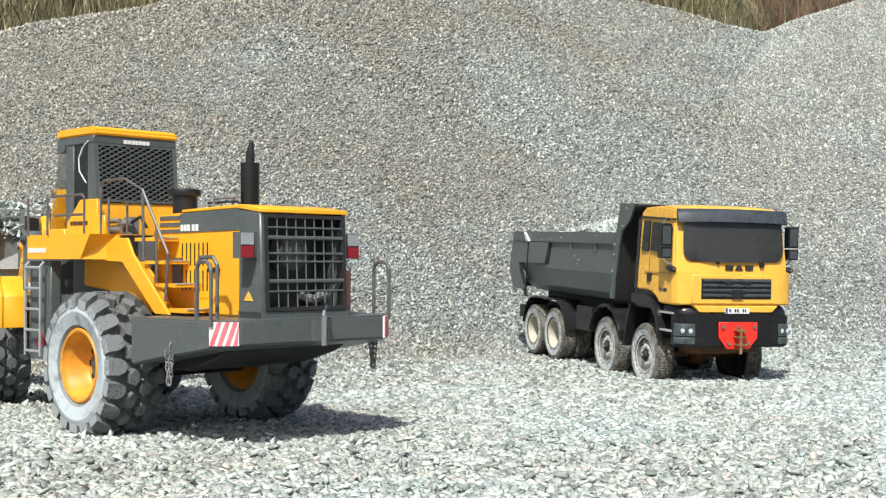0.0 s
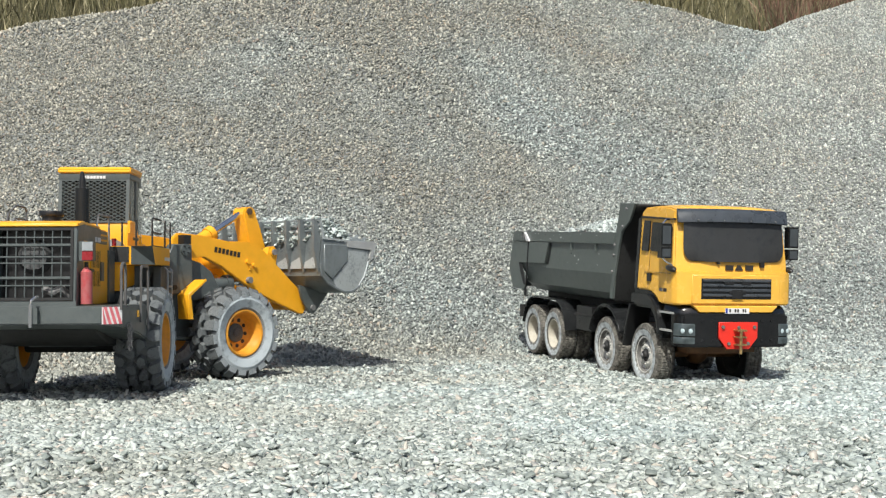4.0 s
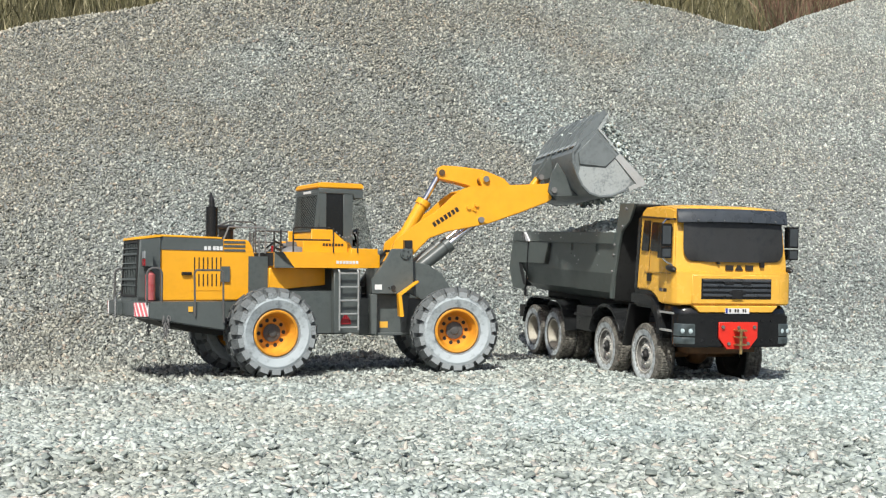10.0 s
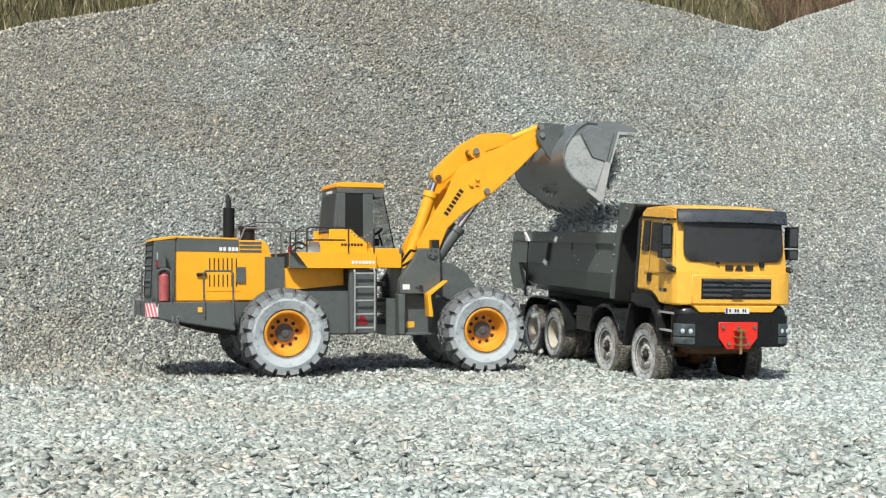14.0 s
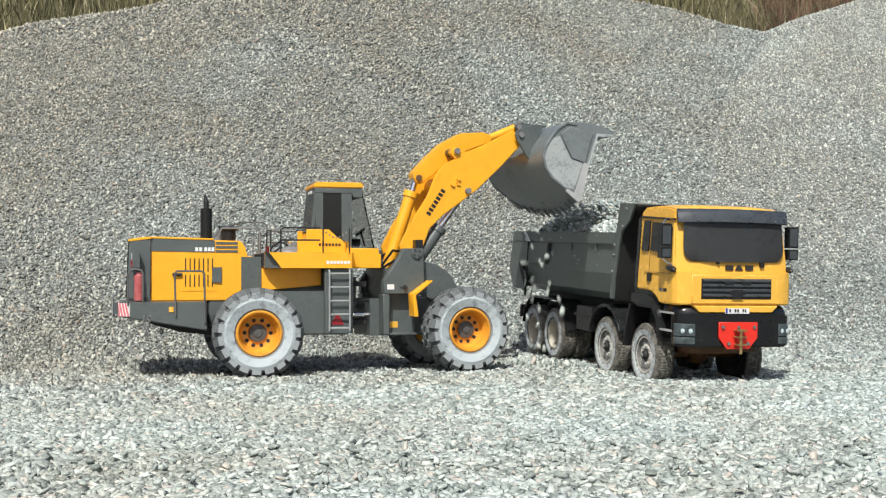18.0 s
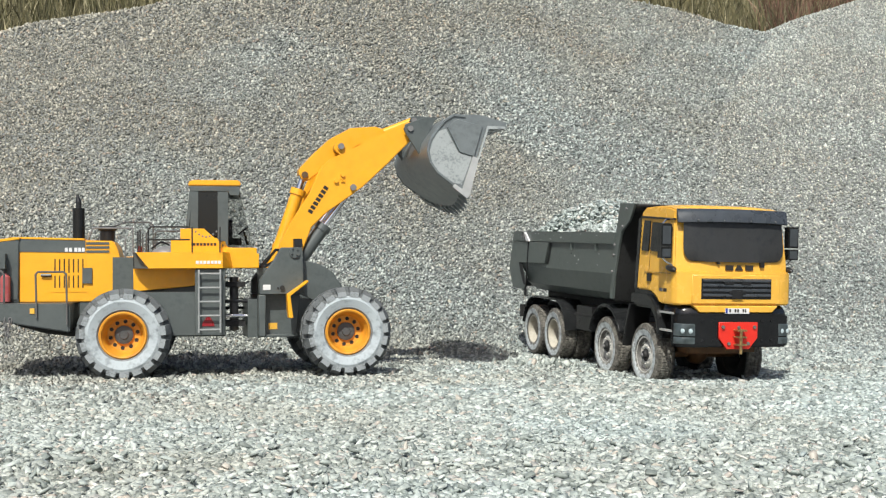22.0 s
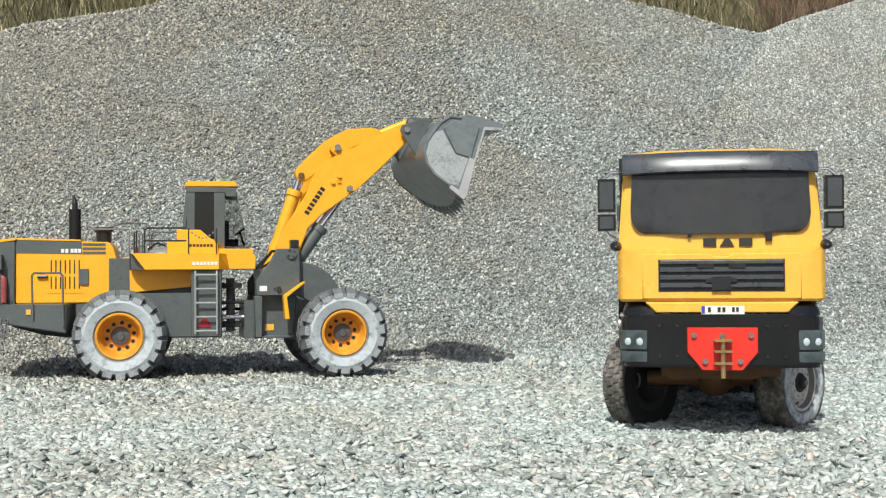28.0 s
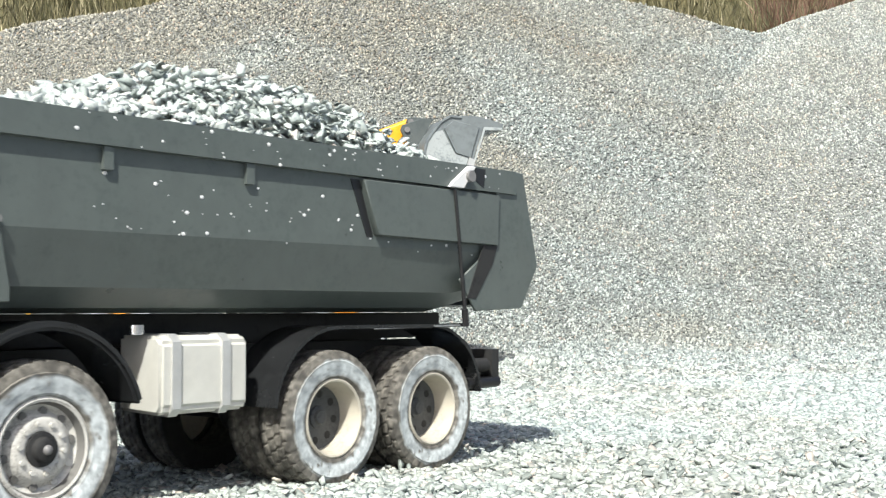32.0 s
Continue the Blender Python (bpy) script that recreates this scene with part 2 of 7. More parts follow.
    nt.links.new(noisy(230.0, 5), bu.inputs["Height"])
    nt.links.new(bu.outputs[0], b.inputs["Normal"])
    return m


def bed_material():
    """The fine gravel and grit under the loose stones."""
    m = bpy.data.materials.new("grit")
    m.use_nodes = True
    nt = m.node_tree
    b = nt.nodes["Principled BSDF"]
    co = nt.nodes.new("ShaderNodeTexCoord")
    v = nt.nodes.new("ShaderNodeTexVoronoi")
    v.inputs["Scale"].default_value = 190
    nt.links.new(co.outputs["Object"], v.inputs["Vector"])
    r = nt.nodes.new("ShaderNodeValToRGB")
    r.color_ramp.elements[0].color, r.color_ramp.elements[1].color = (0.09, 0.096, 0.092, 1), (0.28, 0.293, 0.28, 1)
    sep = nt.nodes.new("ShaderNodeSeparateColor")
    nt.links.new(v.outputs["Color"], sep.inputs[0])
    nt.links.new(sep.outputs[0], r.inputs[0])
    nt.links.new(r.outputs[0], b.inputs["Base Color"])
    b.inputs["Roughness"].default_value = 0.85
    bu = nt.nodes.new("ShaderNodeBump")
    bu.inputs["Strength"].default_value, bu.inputs["Distance"].default_value = 0.8, 0.004
    bu.invert = True
    nt.links.new(v.outputs["Distance"], bu.inputs["Height"])
    nt.links.new(bu.outputs[0], b.inputs["Normal"])
    return m


def blade_material(name, cols):
    m = bpy.data.materials.new(name)
    m.use_nodes = True
    nt = m.node_tree
    b = nt.nodes["Principled BSDF"]
    g = nt.nodes.new("ShaderNodeNewGeometry")
    r = nt.nodes.new("ShaderNodeValToRGB")
    e = r.color_ramp.elements
    e[0].color, e[1].color = cols[0] + (1,), cols[-1] + (1,)
    for i, c in enumerate(cols[1:-1]):
        e.new((i + 1) / (len(cols) - 1)).color = c + (1,)
    nt.links.new(g.outputs["Random Per Island"], r.inputs[0])
    nt.links.new(r.outputs[0], b.inputs["Base Color"])
    b.inputs["Roughness"].default_value = 0.8
    return m


YELLOW = material("loader_yellow", (0.86, 0.392, 0.006), 0.36, vary=0.06, dust=0.035, dust_scale=14)
AMBER = material("cab_amber", (0.80, 0.435, 0.055), 0.24, vary=0.05, dust=0.03, dust_scale=14)
GREY = material("loader_grey", (0.064, 0.078, 0.077), 0.38, vary=0.10, dust=0.07)
BEDGREY = material("bed_grey", (0.070, 0.087, 0.080), 0.34, vary=0.10, dust=0.07, dust_scale=22)
BUCKET = material("bucket_steel", (0.115, 0.132, 0.135), 0.34, metal=0.2, vary=0.2, dust=0.34, dust_scale=12, dust_colour=(0.32, 0.35, 0.35))
WORN = material("dusty_worn_steel", (0.17, 0.192, 0.195), 0.40, metal=0.2, vary=0.35, dust=0.75, dust_scale=34, dust_colour=(0.48, 0.51, 0.50))
RIMPAINT = material("scuffed_rim_paint", (0.70, 0.285, 0.010), 0.45, vary=0.22, dust=0.16, dust_scale=50, dust_colour=(0.42, 0.27, 0.12))
BLACK = material("black_plastic", (0.008, 0.008, 0.009), 0.32, vary=0.2, dust=0.015)
GLOSS = material("glossy_black_plastic", (0.006, 0.0065, 0.0075), 0.14, vary=0.2, dust=0.006, dust_scale=70)
LENS = material("clear_lamp_glass", (0.060, 0.075, 0.078), 0.05, vary=0.4)
SPARE = material("black_spare_rubber", (0.011, 0.011, 0.012), 0.5, vary=0.2, dust=0.02)
LIP = material("dark_rim_lip", (0.055, 0.05, 0.043), 0.6, vary=0.3, dust=0.25)
DARK = material("dark_underside", (0.010, 0.010, 0.0105), 0.6, vary=0.25, dust=0.05)
DARK.node_tree.nodes["Principled BSDF"].inputs["Specular IOR Level"].default_value = 0.25
HUBGREY = material("dusty_hub", (0.030, 0.032, 0.034), 0.6, vary=0.3, dust=0.18, dust_scale=60, dust_colour=(0.30, 0.30, 0.29))
RUBBER = material("tyre_rubber", (0.026, 0.028, 0.029), 0.72, vary=0.25, bump=0.3, dust=0.42, dust_scale=60, dust_colour=(0.27, 0.295, 0.30))
SIDEWALL = material("dusty_sidewall", (0.150, 0.170, 0.180), 0.72, vary=0.35, scale=30, bump=0.2, dust=0.88, dust_scale=13, dust_colour=(0.46, 0.51, 0.53))
SHOULDER = material("dusty_tread_shoulder", (0.085, 0.095, 0.098), 0.75, vary=0.25, bump=0.3, dust=0.7, dust_scale=45, dust_colour=(0.38, 0.41, 0.42))
WALLRING = material("dark_sidewall_ring", (0.09, 0.094, 0.096), 0.8, vary=0.3, bump=0.3, dust=0.6, dust_scale=40, dust_colour=(0.30, 0.31, 0.31))
TRUCKWALL = tyre_material()
CREAM = material("cream_rim", (0.34, 0.30, 0.22), 0.6, vary=0.3, dust=0.5, dust_scale=40, dust_colour=(0.60, 0.57, 0.50))
STEELRIM = material("dusty_steel_rim", (0.17, 0.155, 0.125), 0.55, metal=0.1, vary=0.4, dust=0.9, dust_scale=75, dust_colour=(0.60, 0.585, 0.54))
FENDER = material("glossy_black_mudguard", (0.013, 0.014, 0.015), 0.20, vary=0.2, dust=0.012, dust_scale=60)
# lifted grey and brown patches put the glass's reflections into the colour
SCREEN = material("tinted_windscreen", (0.052, 0.057, 0.062), 0.06, vary=0.18, scale=22, dust=0.2, dust_scale=14, dust_colour=(0.17, 0.155, 0.14))
TANK = material("pale_painted_tank", (0.62, 0.61, 0.55), 0.35, metal=0.1, vary=0.06, dust=0.2)
CHROME = material("chrome", (0.72, 0.73, 0.75), 0.16, metal=1.0, vary=0.05)
ALU = material("aluminium", (0.62, 0.62, 0.60), 0.36, metal=0.5, vary=0.08, dust=0.2)
PIPE = material("grey_pipe", (0.15, 0.145, 0.145), 0.5, metal=0.15, vary=0.15, dust=0.2)
PIN = material("greasy_pin", (0.15, 0.095, 0.05), 0.45, metal=0.3, vary=0.3)
LADDER = material("dull_ladder_metal", (0.30, 0.315, 0.315), 0.45, metal=0.2, vary=0.15, dust=0.2)
RAIL = material("dull_steel_rail", (0.085, 0.082, 0.082), 0.42, metal=0.3, vary=0.25, dust=0.15)
BRASS = material("brass", (0.48, 0.33, 0.15), 0.4, metal=0.8, vary=0.2)
RED = material("red_plate", (0.70, 0.028, 0.016), 0.4, vary=0.06)
CYLRED = material("dusty_red_cylinder", (0.42, 0.035, 0.04), 0.45, vary=0.12, dust=0.2)
PINK = material("faded_red_stripe", (0.66, 0.10, 0.13), 0.45, vary=0.2, dust=0.2)
EXTRED = material("red_lens", (0.26, 0.012, 0.018), 0.3, vary=0.1)
PALELENS = material("pale_lamp_lens", (0.30, 0.32, 0.33), 0.15, vary=0.2)
COVER = material("mirror_cover", (0.048, 0.055, 0.06), 0.12, vary=0.15)
WHITE = material("white_paint", (0.75, 0.75, 0.74), 0.5, vary=0.05, dust=0.15)
BLUE = material("blue_strip", (0.03, 0.06, 0.35), 0.5, vary=0.05)
RUST = material("rusty_brown", (0.12, 0.050, 0.014), 0.6, vary=0.3, dust=0.2, dust_colour=(0.16, 0.10, 0.05))
GLASS = material("dark_glass", (0.030, 0.034, 0.035), 0.06, vary=0.1)
GLASS.node_tree.nodes["Principled BSDF"].inputs["IOR"].default_value = 2.25
SIDEGLASS = material("side_window_glass", (0.012, 0.013, 0.014), 0.06, vary=0.1)
LAMP = material("headlamp_glass", (0.30, 0.37, 0.385), 0.1, vary=0.02)
LAMP.node_tree.nodes["Principled BSDF"].inputs["Emission Color"].default_value = (0.9, 1.0, 1.0, 1)
LAMP.node_tree.nodes["Principled BSDF"].inputs["Emission Strength"].default_value = 0.22
VISOR = material("dull_visor_plastic", (0.030, 0.037, 0.046), 0.28, vary=0.25, dust=0.05)
LETTER = material("lettering_dark", (0.04, 0.035, 0.03), 0.4, metal=0.3, vary=0.1)
STONE = stone_material("gravel_stone", light=1.07)
STONE_OBJ = stone_material("loose_stone", island=False, light=1.1, pale=2)
# stone for level ground, its extra brightness beside the pile put into the colour
GROUND_STONE = stone_material("brightened_ground_stone", light=1.08, pale=2)
# right heap's stone: brighter for facing the sun, put into the colour
RIGHT_STONE = stone_material("brightened_heap_stone", light=1.36, tint=2)
GRIT = bed_material()

# ---- mesh helpers ----


def box(bm, x0, x1, y0, y1, z0, z1, m=None):
    vs = [bm.verts.new((x, y, z)) for z in (z0, z1) for y in (y0, y1) for x in (x0, x1)]
    for f in ((0, 2, 3, 1), (4, 5, 7, 6), (0, 1, 5, 4), (2, 6, 7, 3), (0, 4, 6, 2), (1, 3, 7, 5)):
        bm.faces.new([vs[i] for i in f])
    if m:
        bmesh.ops.transform(bm, matrix=m, verts=vs)
    return vs


def prism(bm, pts, y0, y1, axis="y"):
    """A polygon, given in the two other axes, drawn out along one axis."""
    def at(p, h):
        return {"y": (p[0], h, p[1]), "x": (h, p[0], p[1]), "z": (p[0], p[1], h)}[axis]
    a = [bm.verts.new(at(p, y0)) for p in pts]
    b = [bm.verts.new(at(p, y1)) for p in pts]
    n = len(pts)
    fs = [bm.faces.new(a), bm.faces.new(b[::-1])]
    for i in range(n):
        fs.append(bm.faces.new((a[i], b[i], b[(i + 1) % n], a[(i + 1) % n])))
    bmesh.ops.recalc_face_normals(bm, faces=fs)
    return a + b


def rod(bm, p, q, r, n=10, r2=None):
    """A round bar from p to q."""
    p, q = Vector(p), Vector(q)
    m = (q - p).to_track_quat("Z", "Y").to_matrix().to_4x4()
    m.translation = (p + q) / 2
    bmesh.ops.create_cone(bm, cap_ends=True, segments=n, radius1=r, radius2=r if r2 is None else r2, depth=(q - p).length, matrix=m)


def tube(bm, pts, r, n=6):
    for a, b in zip(pts, pts[1:]):
        rod(bm, a, b, r, n)
    for p in pts[1:-1]:
        bmesh.ops.create_icosphere(bm, subdivisions=1, radius=r * 1.02, matrix=Matrix.Translation(p))


def lathe(bm, prof, n=32, closed=True):
    """Profile of (radius, y), turned about the y axis."""
    rings = []
    for r, y in prof:
        rings.append([bm.verts.new((r * math.cos(a), y, r * math.sin(a))) for a in (i * math.tau / n for i in range(n))])
    k = len(prof)
    fs = []
    for j in range(k if closed else k - 1):
        A, B = rings[j], rings[(j + 1) % k]
        for i in range(n):
            fs.append(bm.faces.new((A[i], A[(i + 1) % n], B[(i + 1) % n], B[i])))
    if not closed:
        for ring in (rings[0], rings[-1]):
            fs.append(bm.faces.new(ring))
    bmesh.ops.recalc_face_normals(bm, faces=fs)
    return fs


def soften(bm, w, seg=2):
    es = [e for e in bm.edges if len(e.link_faces) == 2 and e.calc_face_angle(0) > 0.6]
    bmesh.ops.bevel(bm, geom=es, offset=w, segments=seg, affect="EDGES", clamp_overlap=True)


def part(name, bm, mats, parent=None, label="", smooth=True, angle=40):
    me = bpy.data.meshes.new(name)
    bm.to_mesh(me)
    bm.free()
    for m in mats if isinstance(mats, (list, tuple)) else [mats]:
        me.materials.append(m)
    if smooth:
        me.polygons.foreach_set("use_smooth", [True] * len(me.polygons))
        me.set_sharp_from_angle(angle=radians(angle))
    ob = new(name, me)
    ob.parent = parent
    if label:
        tagged(ob, label)
    return ob


def boxpart(name, dims, mats, parent, label="", bevel=0.0008):
    bm = bmesh.new()
    box(bm, *dims)
    if bevel:
        soften(bm, bevel)
    return part(name, bm, mats, parent, label)


def plate(name, pts, y0, y1, mats, parent, label="", bevel=0.0006, axis="y"):
    bm = bmesh.new()
    prism(bm, pts, y0, y1, axis)
    if bevel:
        soften(bm, bevel, 1)
    return part(name, bm, mats, parent, label)


def thing(name, label, category, group="", kind=""):
    return tagged(new(name), label, category, group, kind)


# ---- ground, pile, hillside ----
TOE = ((-3.0, 1.72), (-0.8, 1.86), (-0.45, 1.93), (-0.15, 2.10), (0.1, 2.28), (0.35, 2.42), (0.7, 2.5), (3.0, 2.6))
CREST = ((-4.2, -0.3), (-3.0, 0.25), (-1.6, 0.58), (-1.13, 0.820), (-0.845, 0.908), (-0.4, 1.145), (0.2, 1.30), (0.6, 1.22), (0.85, 1.11), (1.0, 1.025), (1.125, 0.972),
         (1.245, 1.022), (1.45, 1.10), (1.8, 1.22), (3.0, 1.0), (4.5, -0.2))


def curve(tab, x):
    return np.interp(x, [p[0] for p in tab], [p[1] for p in tab])


def waves(x, y):
    """Gentle unevenness, without a repeat that could be seen."""
    return (np.sin(3.1 * x + 1.7 * y + 0.4) + np.sin(5.3 * y - 2.2 * x + 1.1) + 0.7 * np.sin(9.7 * x - 4.1 * y + 2.0) + 0.5 * np.sin(13.1 * y + 6.3 * x)) / 3.2


def ground_z(x, y):
    base = np.interp(y, [0.3, 0.5, 0.7, 0.88, 1.03, 1.25, 1.5, 1.7, 2.0, 2.4], [0.012, 0.010, 0.006, 0.001, -0.003, -0.005, -0.008, -0.0105, -0.011, -0.009])
    dip = np.clip((x - 0.1) / 0.2, 0, 1) * np.interp(y, [1.15, 1.5, 1.74, 1.95, 2.2], [0, -0.001, -0.005, -0.003, 0.002])
    far = np.clip((np.hypot(x, y) - 8) / 30, 0, 1)
    return base + dip + 0.0022 * waves(2 * x, 2 * y) * (1 - far) - 0.3 * far


def pile_z(x, y):
    valley = np.interp(y, [2.5, 3.16, 3.34, 3.47, 3.75, 3.91, 4.08, 5], [0.58, 0.705, 0.745, 0.785, 0.895, 0.99, 1.085, 1.40])
    d = y - curve(TOE, x)
    e = d - 0.10
    front = 0.31 * (e + np.sqrt(e * e + 0.045)) - 0.026 + (0.24 * np.clip(x - valley, 0, 9) + 0.045 * (1 - np.exp(-np.clip(x - valley, 0, 9) / 0.05))) * np.clip((y - 2.5) / 0.7, 0, 1)
    cap = curve(CREST, x) - 0.45 * np.clip(y - 4.38, 0, 99)
    k = 0.03
    h = np.clip(0.5 + 0.5 * (cap - front) / k, 0, 1)
    z = cap * (1 - h) + front * h - k * h * (1 - h)
    return z + 0.012 * waves(1.3 * x + 3, 1.1 * y) * np.clip(d * 3, 0, 1) + ground_z(x, np.minimum(y, 2.2)) * np.clip(1 - d * 4, 0, 1)


def sheet(name, xs, ys, fz, mat, kind, label, category):
    X, Y = np.meshgrid(xs, ys)
    Z = fz(X, Y)
    co = np.stack([X, Y, Z], -1).reshape(-1, 3)
    nx, ny = len(xs), len(ys)
    i = (np.arange(ny - 1)[:, None] * nx + np.arange(nx - 1)[None, :]).ravel()
    quads = np.stack([i, i + 1, i + nx + 1, i + nx], -1)
    me = bpy.data.meshes.new(name)
    me.from_pydata(co.tolist(), [], quads.tolist())
    me.materials.append(mat)
    me.polygons.foreach_set("use_smooth", [True] * len(me.polygons))
    return tagged(new(name, me), label, category, kind=kind)


def spaced(*marks):
    return np.concatenate([np.linspace(a, b, n, endpoint=False) for a, b, n in marks] + [[marks[-1][1]]])


GROUND = sheet("ground", spaced((-400, -20, 20), (-20, -2, 20), (-2, 2, 110), (2, 20, 20), (20, 400, 20)),
               spaced((-400, -10, 20), (-10, 0.2, 20), (0.2, 2.7, 90), (2.7, 12, 20), (12, 400, 30)), ground_z, GRIT, "structure",
               "level ground of grey crushed stone grit", "ground")
sheet("gravel_pile", np.linspace(-4.0, 4.4, 300), np.linspace(1.5, 7.6, 210), pile_z, GRIT, "structure",
      "tall sloping heap of grey crushed stone", "gravel pile")


def chips(name, P, N, size, rng, mat, flat=0.38, loose=0.4, label="", category="gravel", lift=0.25, kind="stuff", shards=False):
    """Loose angular chips at the points P with normals N, joined into one mesh; shards are small split ones."""
    n = len(P)
    nv = 5 if shards else 8
    cube = np.array([[-.5, -.5, -.4], [.5, -.5, -.4], [.5, .5, -.4], [-.5, .5, -.4], [0, 0, .6]]) if shards else np.array([[x, y, z] for z in (-1, 1) for y in (-1, 1) for x in (-1, 1)], float) * 0.5
    V = cube[None] * (0.62 + 0.76 * rng.random((n, nv, 3)))
    if shards:
        V[:, 4, :2] = rng.uniform(-0.45, 0.45, (n, 2))
    else:
        top = V[:, :, 2] > 0
        V[:, :, :2] *= np.where(top, 0.5 + 0.5 * rng.random((n, 8)), 1.0)[..., None]
    s = size[:, None] * np.stack([0.8 + 0.7 * rng.random(n), 0.55 + 0.5 * rng.random(n), flat * (0.5 + 0.9 * rng.random(n))], -1)
    V *= s[:, None, :]
    # random turn: mostly lying flat, some on edge
    a = rng.random(n) * math.tau
    tilt = rng.normal(0, loose, n)
    tilt2 = rng.normal(0, loose * 0.8, n)

    def rot(V, i, j, ang):
        c, q = np.cos(ang)[:, None], np.sin(ang)[:, None]
        A, B = V[:, :, i].copy(), V[:, :, j].copy()
        V[:, :, i], V[:, :, j] = c * A - q * B, q * A + c * B
    rot(V, 1, 2, tilt)
    rot(V, 0, 2, tilt2)
    rot(V, 0, 1, a)
    ref = np.array([1.0, 0, 0])
    T = np.cross(N, np.cross(ref, N))
    T /= np.linalg.norm(T, axis=1, keepdims=True)
    B = np.cross(N, T)
    W = V[:, :, 0:1] * T[:, None] + V[:, :, 1:2] * B[:, None] + V[:, :, 2:3] * N[:, None]
    W += P[:, None] + N[:, None] * (size * lift)[:, None, None]
    me = bpy.data.meshes.new(name)
    me.vertices.add(n * nv)
    me.vertices.foreach_set("co", W.reshape(-1).astype(np.float32))
    if shards:
        loops = np.array([3, 2, 1, 0, 0, 1, 4, 1, 2, 4, 2, 3, 4, 3, 0, 4])
        starts = np.array([0, 4, 7, 10, 13])
    else:
        loops = np.array([0, 2, 3, 1, 4, 5, 7, 6, 0, 1, 5, 4, 2, 6, 7, 3, 0, 4, 6, 2, 1, 3, 7, 5])
        starts = np.arange(0, 24, 4)
    me.loops.add(n * len(loops))
    me.loops.foreach_set("vertex_index", (np.arange(n)[:, None] * nv + loops[None]).reshape(-1).astype(np.int32))
    me.polygons.add(n * len(starts))
    me.polygons.foreach_set("loop_start", (np.arange(n)[:, None] * len(loops) + starts[None]).reshape(-1).astype(np.int32))
    me.update(calc_edges=True)
    me.validate()
    me.materials.append(mat)
    ob = new(name, me)
    return tagged(ob, label, category, kind=kind) if label else ob


def normals(fz, x, y, e=0.01):
    gx, gy = (fz(x + e, y) - fz(x - e, y)) / (2 * e), (fz(x, y + e) - fz(x, y - e)) / (2 * e)
    N = np.stack([-gx, -gy, np.ones_like(x)], -1)
    return N / np.linalg.norm(N, axis=1, keepdims=True)


def scatter(name, rng, x0, x1, y0, y1, step, fz, keep, lo, hi, label, mat=None, loose=0.4, shards=False):
    nx, ny = int((x1 - x0) / step), int((y1 - y0) / step)
    X, Y = np.meshgrid(np.linspace(x0, x1, nx), np.linspace(y0, y1, ny))
    x = X.ravel() + rng.uniform(-0.55, 0.55, X.size) * step
    y = Y.ravel() + rng.uniform(-0.55, 0.55, X.size) * step
    k = keep(x, y)
    x, y = x[k], y[k]
    size = lo + (hi - lo) * rng.random(len(x)) ** 2.2
    return chips(name, np.stack([x, y, fz(x, y)], -1), normals(fz, x, y), size, rng, mat or STONE, label=label, loose=loose, flat=0.50 if shards else 0.38, shards=shards)


def valley_x(y):
    return np.interp(y, [2.5, 3.16, 3.34, 3.47, 3.75, 3.91, 4.08, 5], [0.58, 0.705, 0.745, 0.785, 0.895, 0.99, 1.085, 1.40])


def right_heap(x, y):
    return (x > valley_x(y) + 0.02 * waves(9 * x, 11 * y)) & (y > 2.85 + 0.12 * waves(5 * x, 3 * y))


def gravel():
    rng = np.random.default_rng(4)

    def on_ground(x, y):
        return (np.abs(x) < 0.375 * y + 0.03) & (y < curve(TOE, x) - 0.06)
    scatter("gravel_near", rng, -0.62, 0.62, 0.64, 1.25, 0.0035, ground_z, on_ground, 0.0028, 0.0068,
            "grey angular crushed stone lying flat over the ground, brightened in its colour", GROUND_STONE, 0.36)
    def bright_share(x, y):
        return rng.random(x.shape) < np.clip((curve(TOE, x) - 0.05 - y) / 0.75, 0, 1) ** 1.3
    scatter("gravel_middle", rng, -1.1, 1.1, 1.25, 2.6, 0.0050, ground_z, lambda x, y: on_ground(x, y) & bright_share(x, y), 0.0040, 0.0092,
            "grey angular crushed stone lying flat over the ground, brightened in its colour", GROUND_STONE, 0.36)
    scatter("gravel_foot", rng, -1.1, 1.1, 1.25, 2.6, 0.0050, ground_z, lambda x, y: on_ground(x, y) & ~bright_share(x, y), 0.0040, 0.0092,
            "grey crushed stone spilled round the foot of the heap", STONE, 0.8, True)

    def on_pile(x, y):
        return (np.abs(x) < 0.375 * y + 0.03) & (y > curve(TOE, x) - 0.17) & (y < 4.75)
    scatter("gravel_slope_low", rng, -1.2, 1.3, 1.60, 3.2, 0.0049, pile_z, lambda x, y: on_pile(x, y) & (y <= 3.2) & ~right_heap(x, y), 0.0036, 0.0084,
            "grey crushed stone covering the lower slope of the heap", loose=1.7, shards=True)
    scatter("gravel_slope_high", rng, -1.7, 1.9, 3.2, 4.75, 0.0067, pile_z, lambda x, y: on_pile(x, y) & ~right_heap(x, y), 0.0053, 0.0106,
            "grey crushed stone covering the upper slope of the heap", loose=1.7, shards=True)
    scatter("gravel_slope_fine", rng, 0.5, 2.0, 2.45, 4.75, 0.0059, pile_z, lambda x, y: on_pile(x, y) & right_heap(x, y), 0.0044, 0.0076,
            "finer crushed stone on the neighbouring heap, brightened in its colour", RIGHT_STONE, loose=1.7, shards=True)


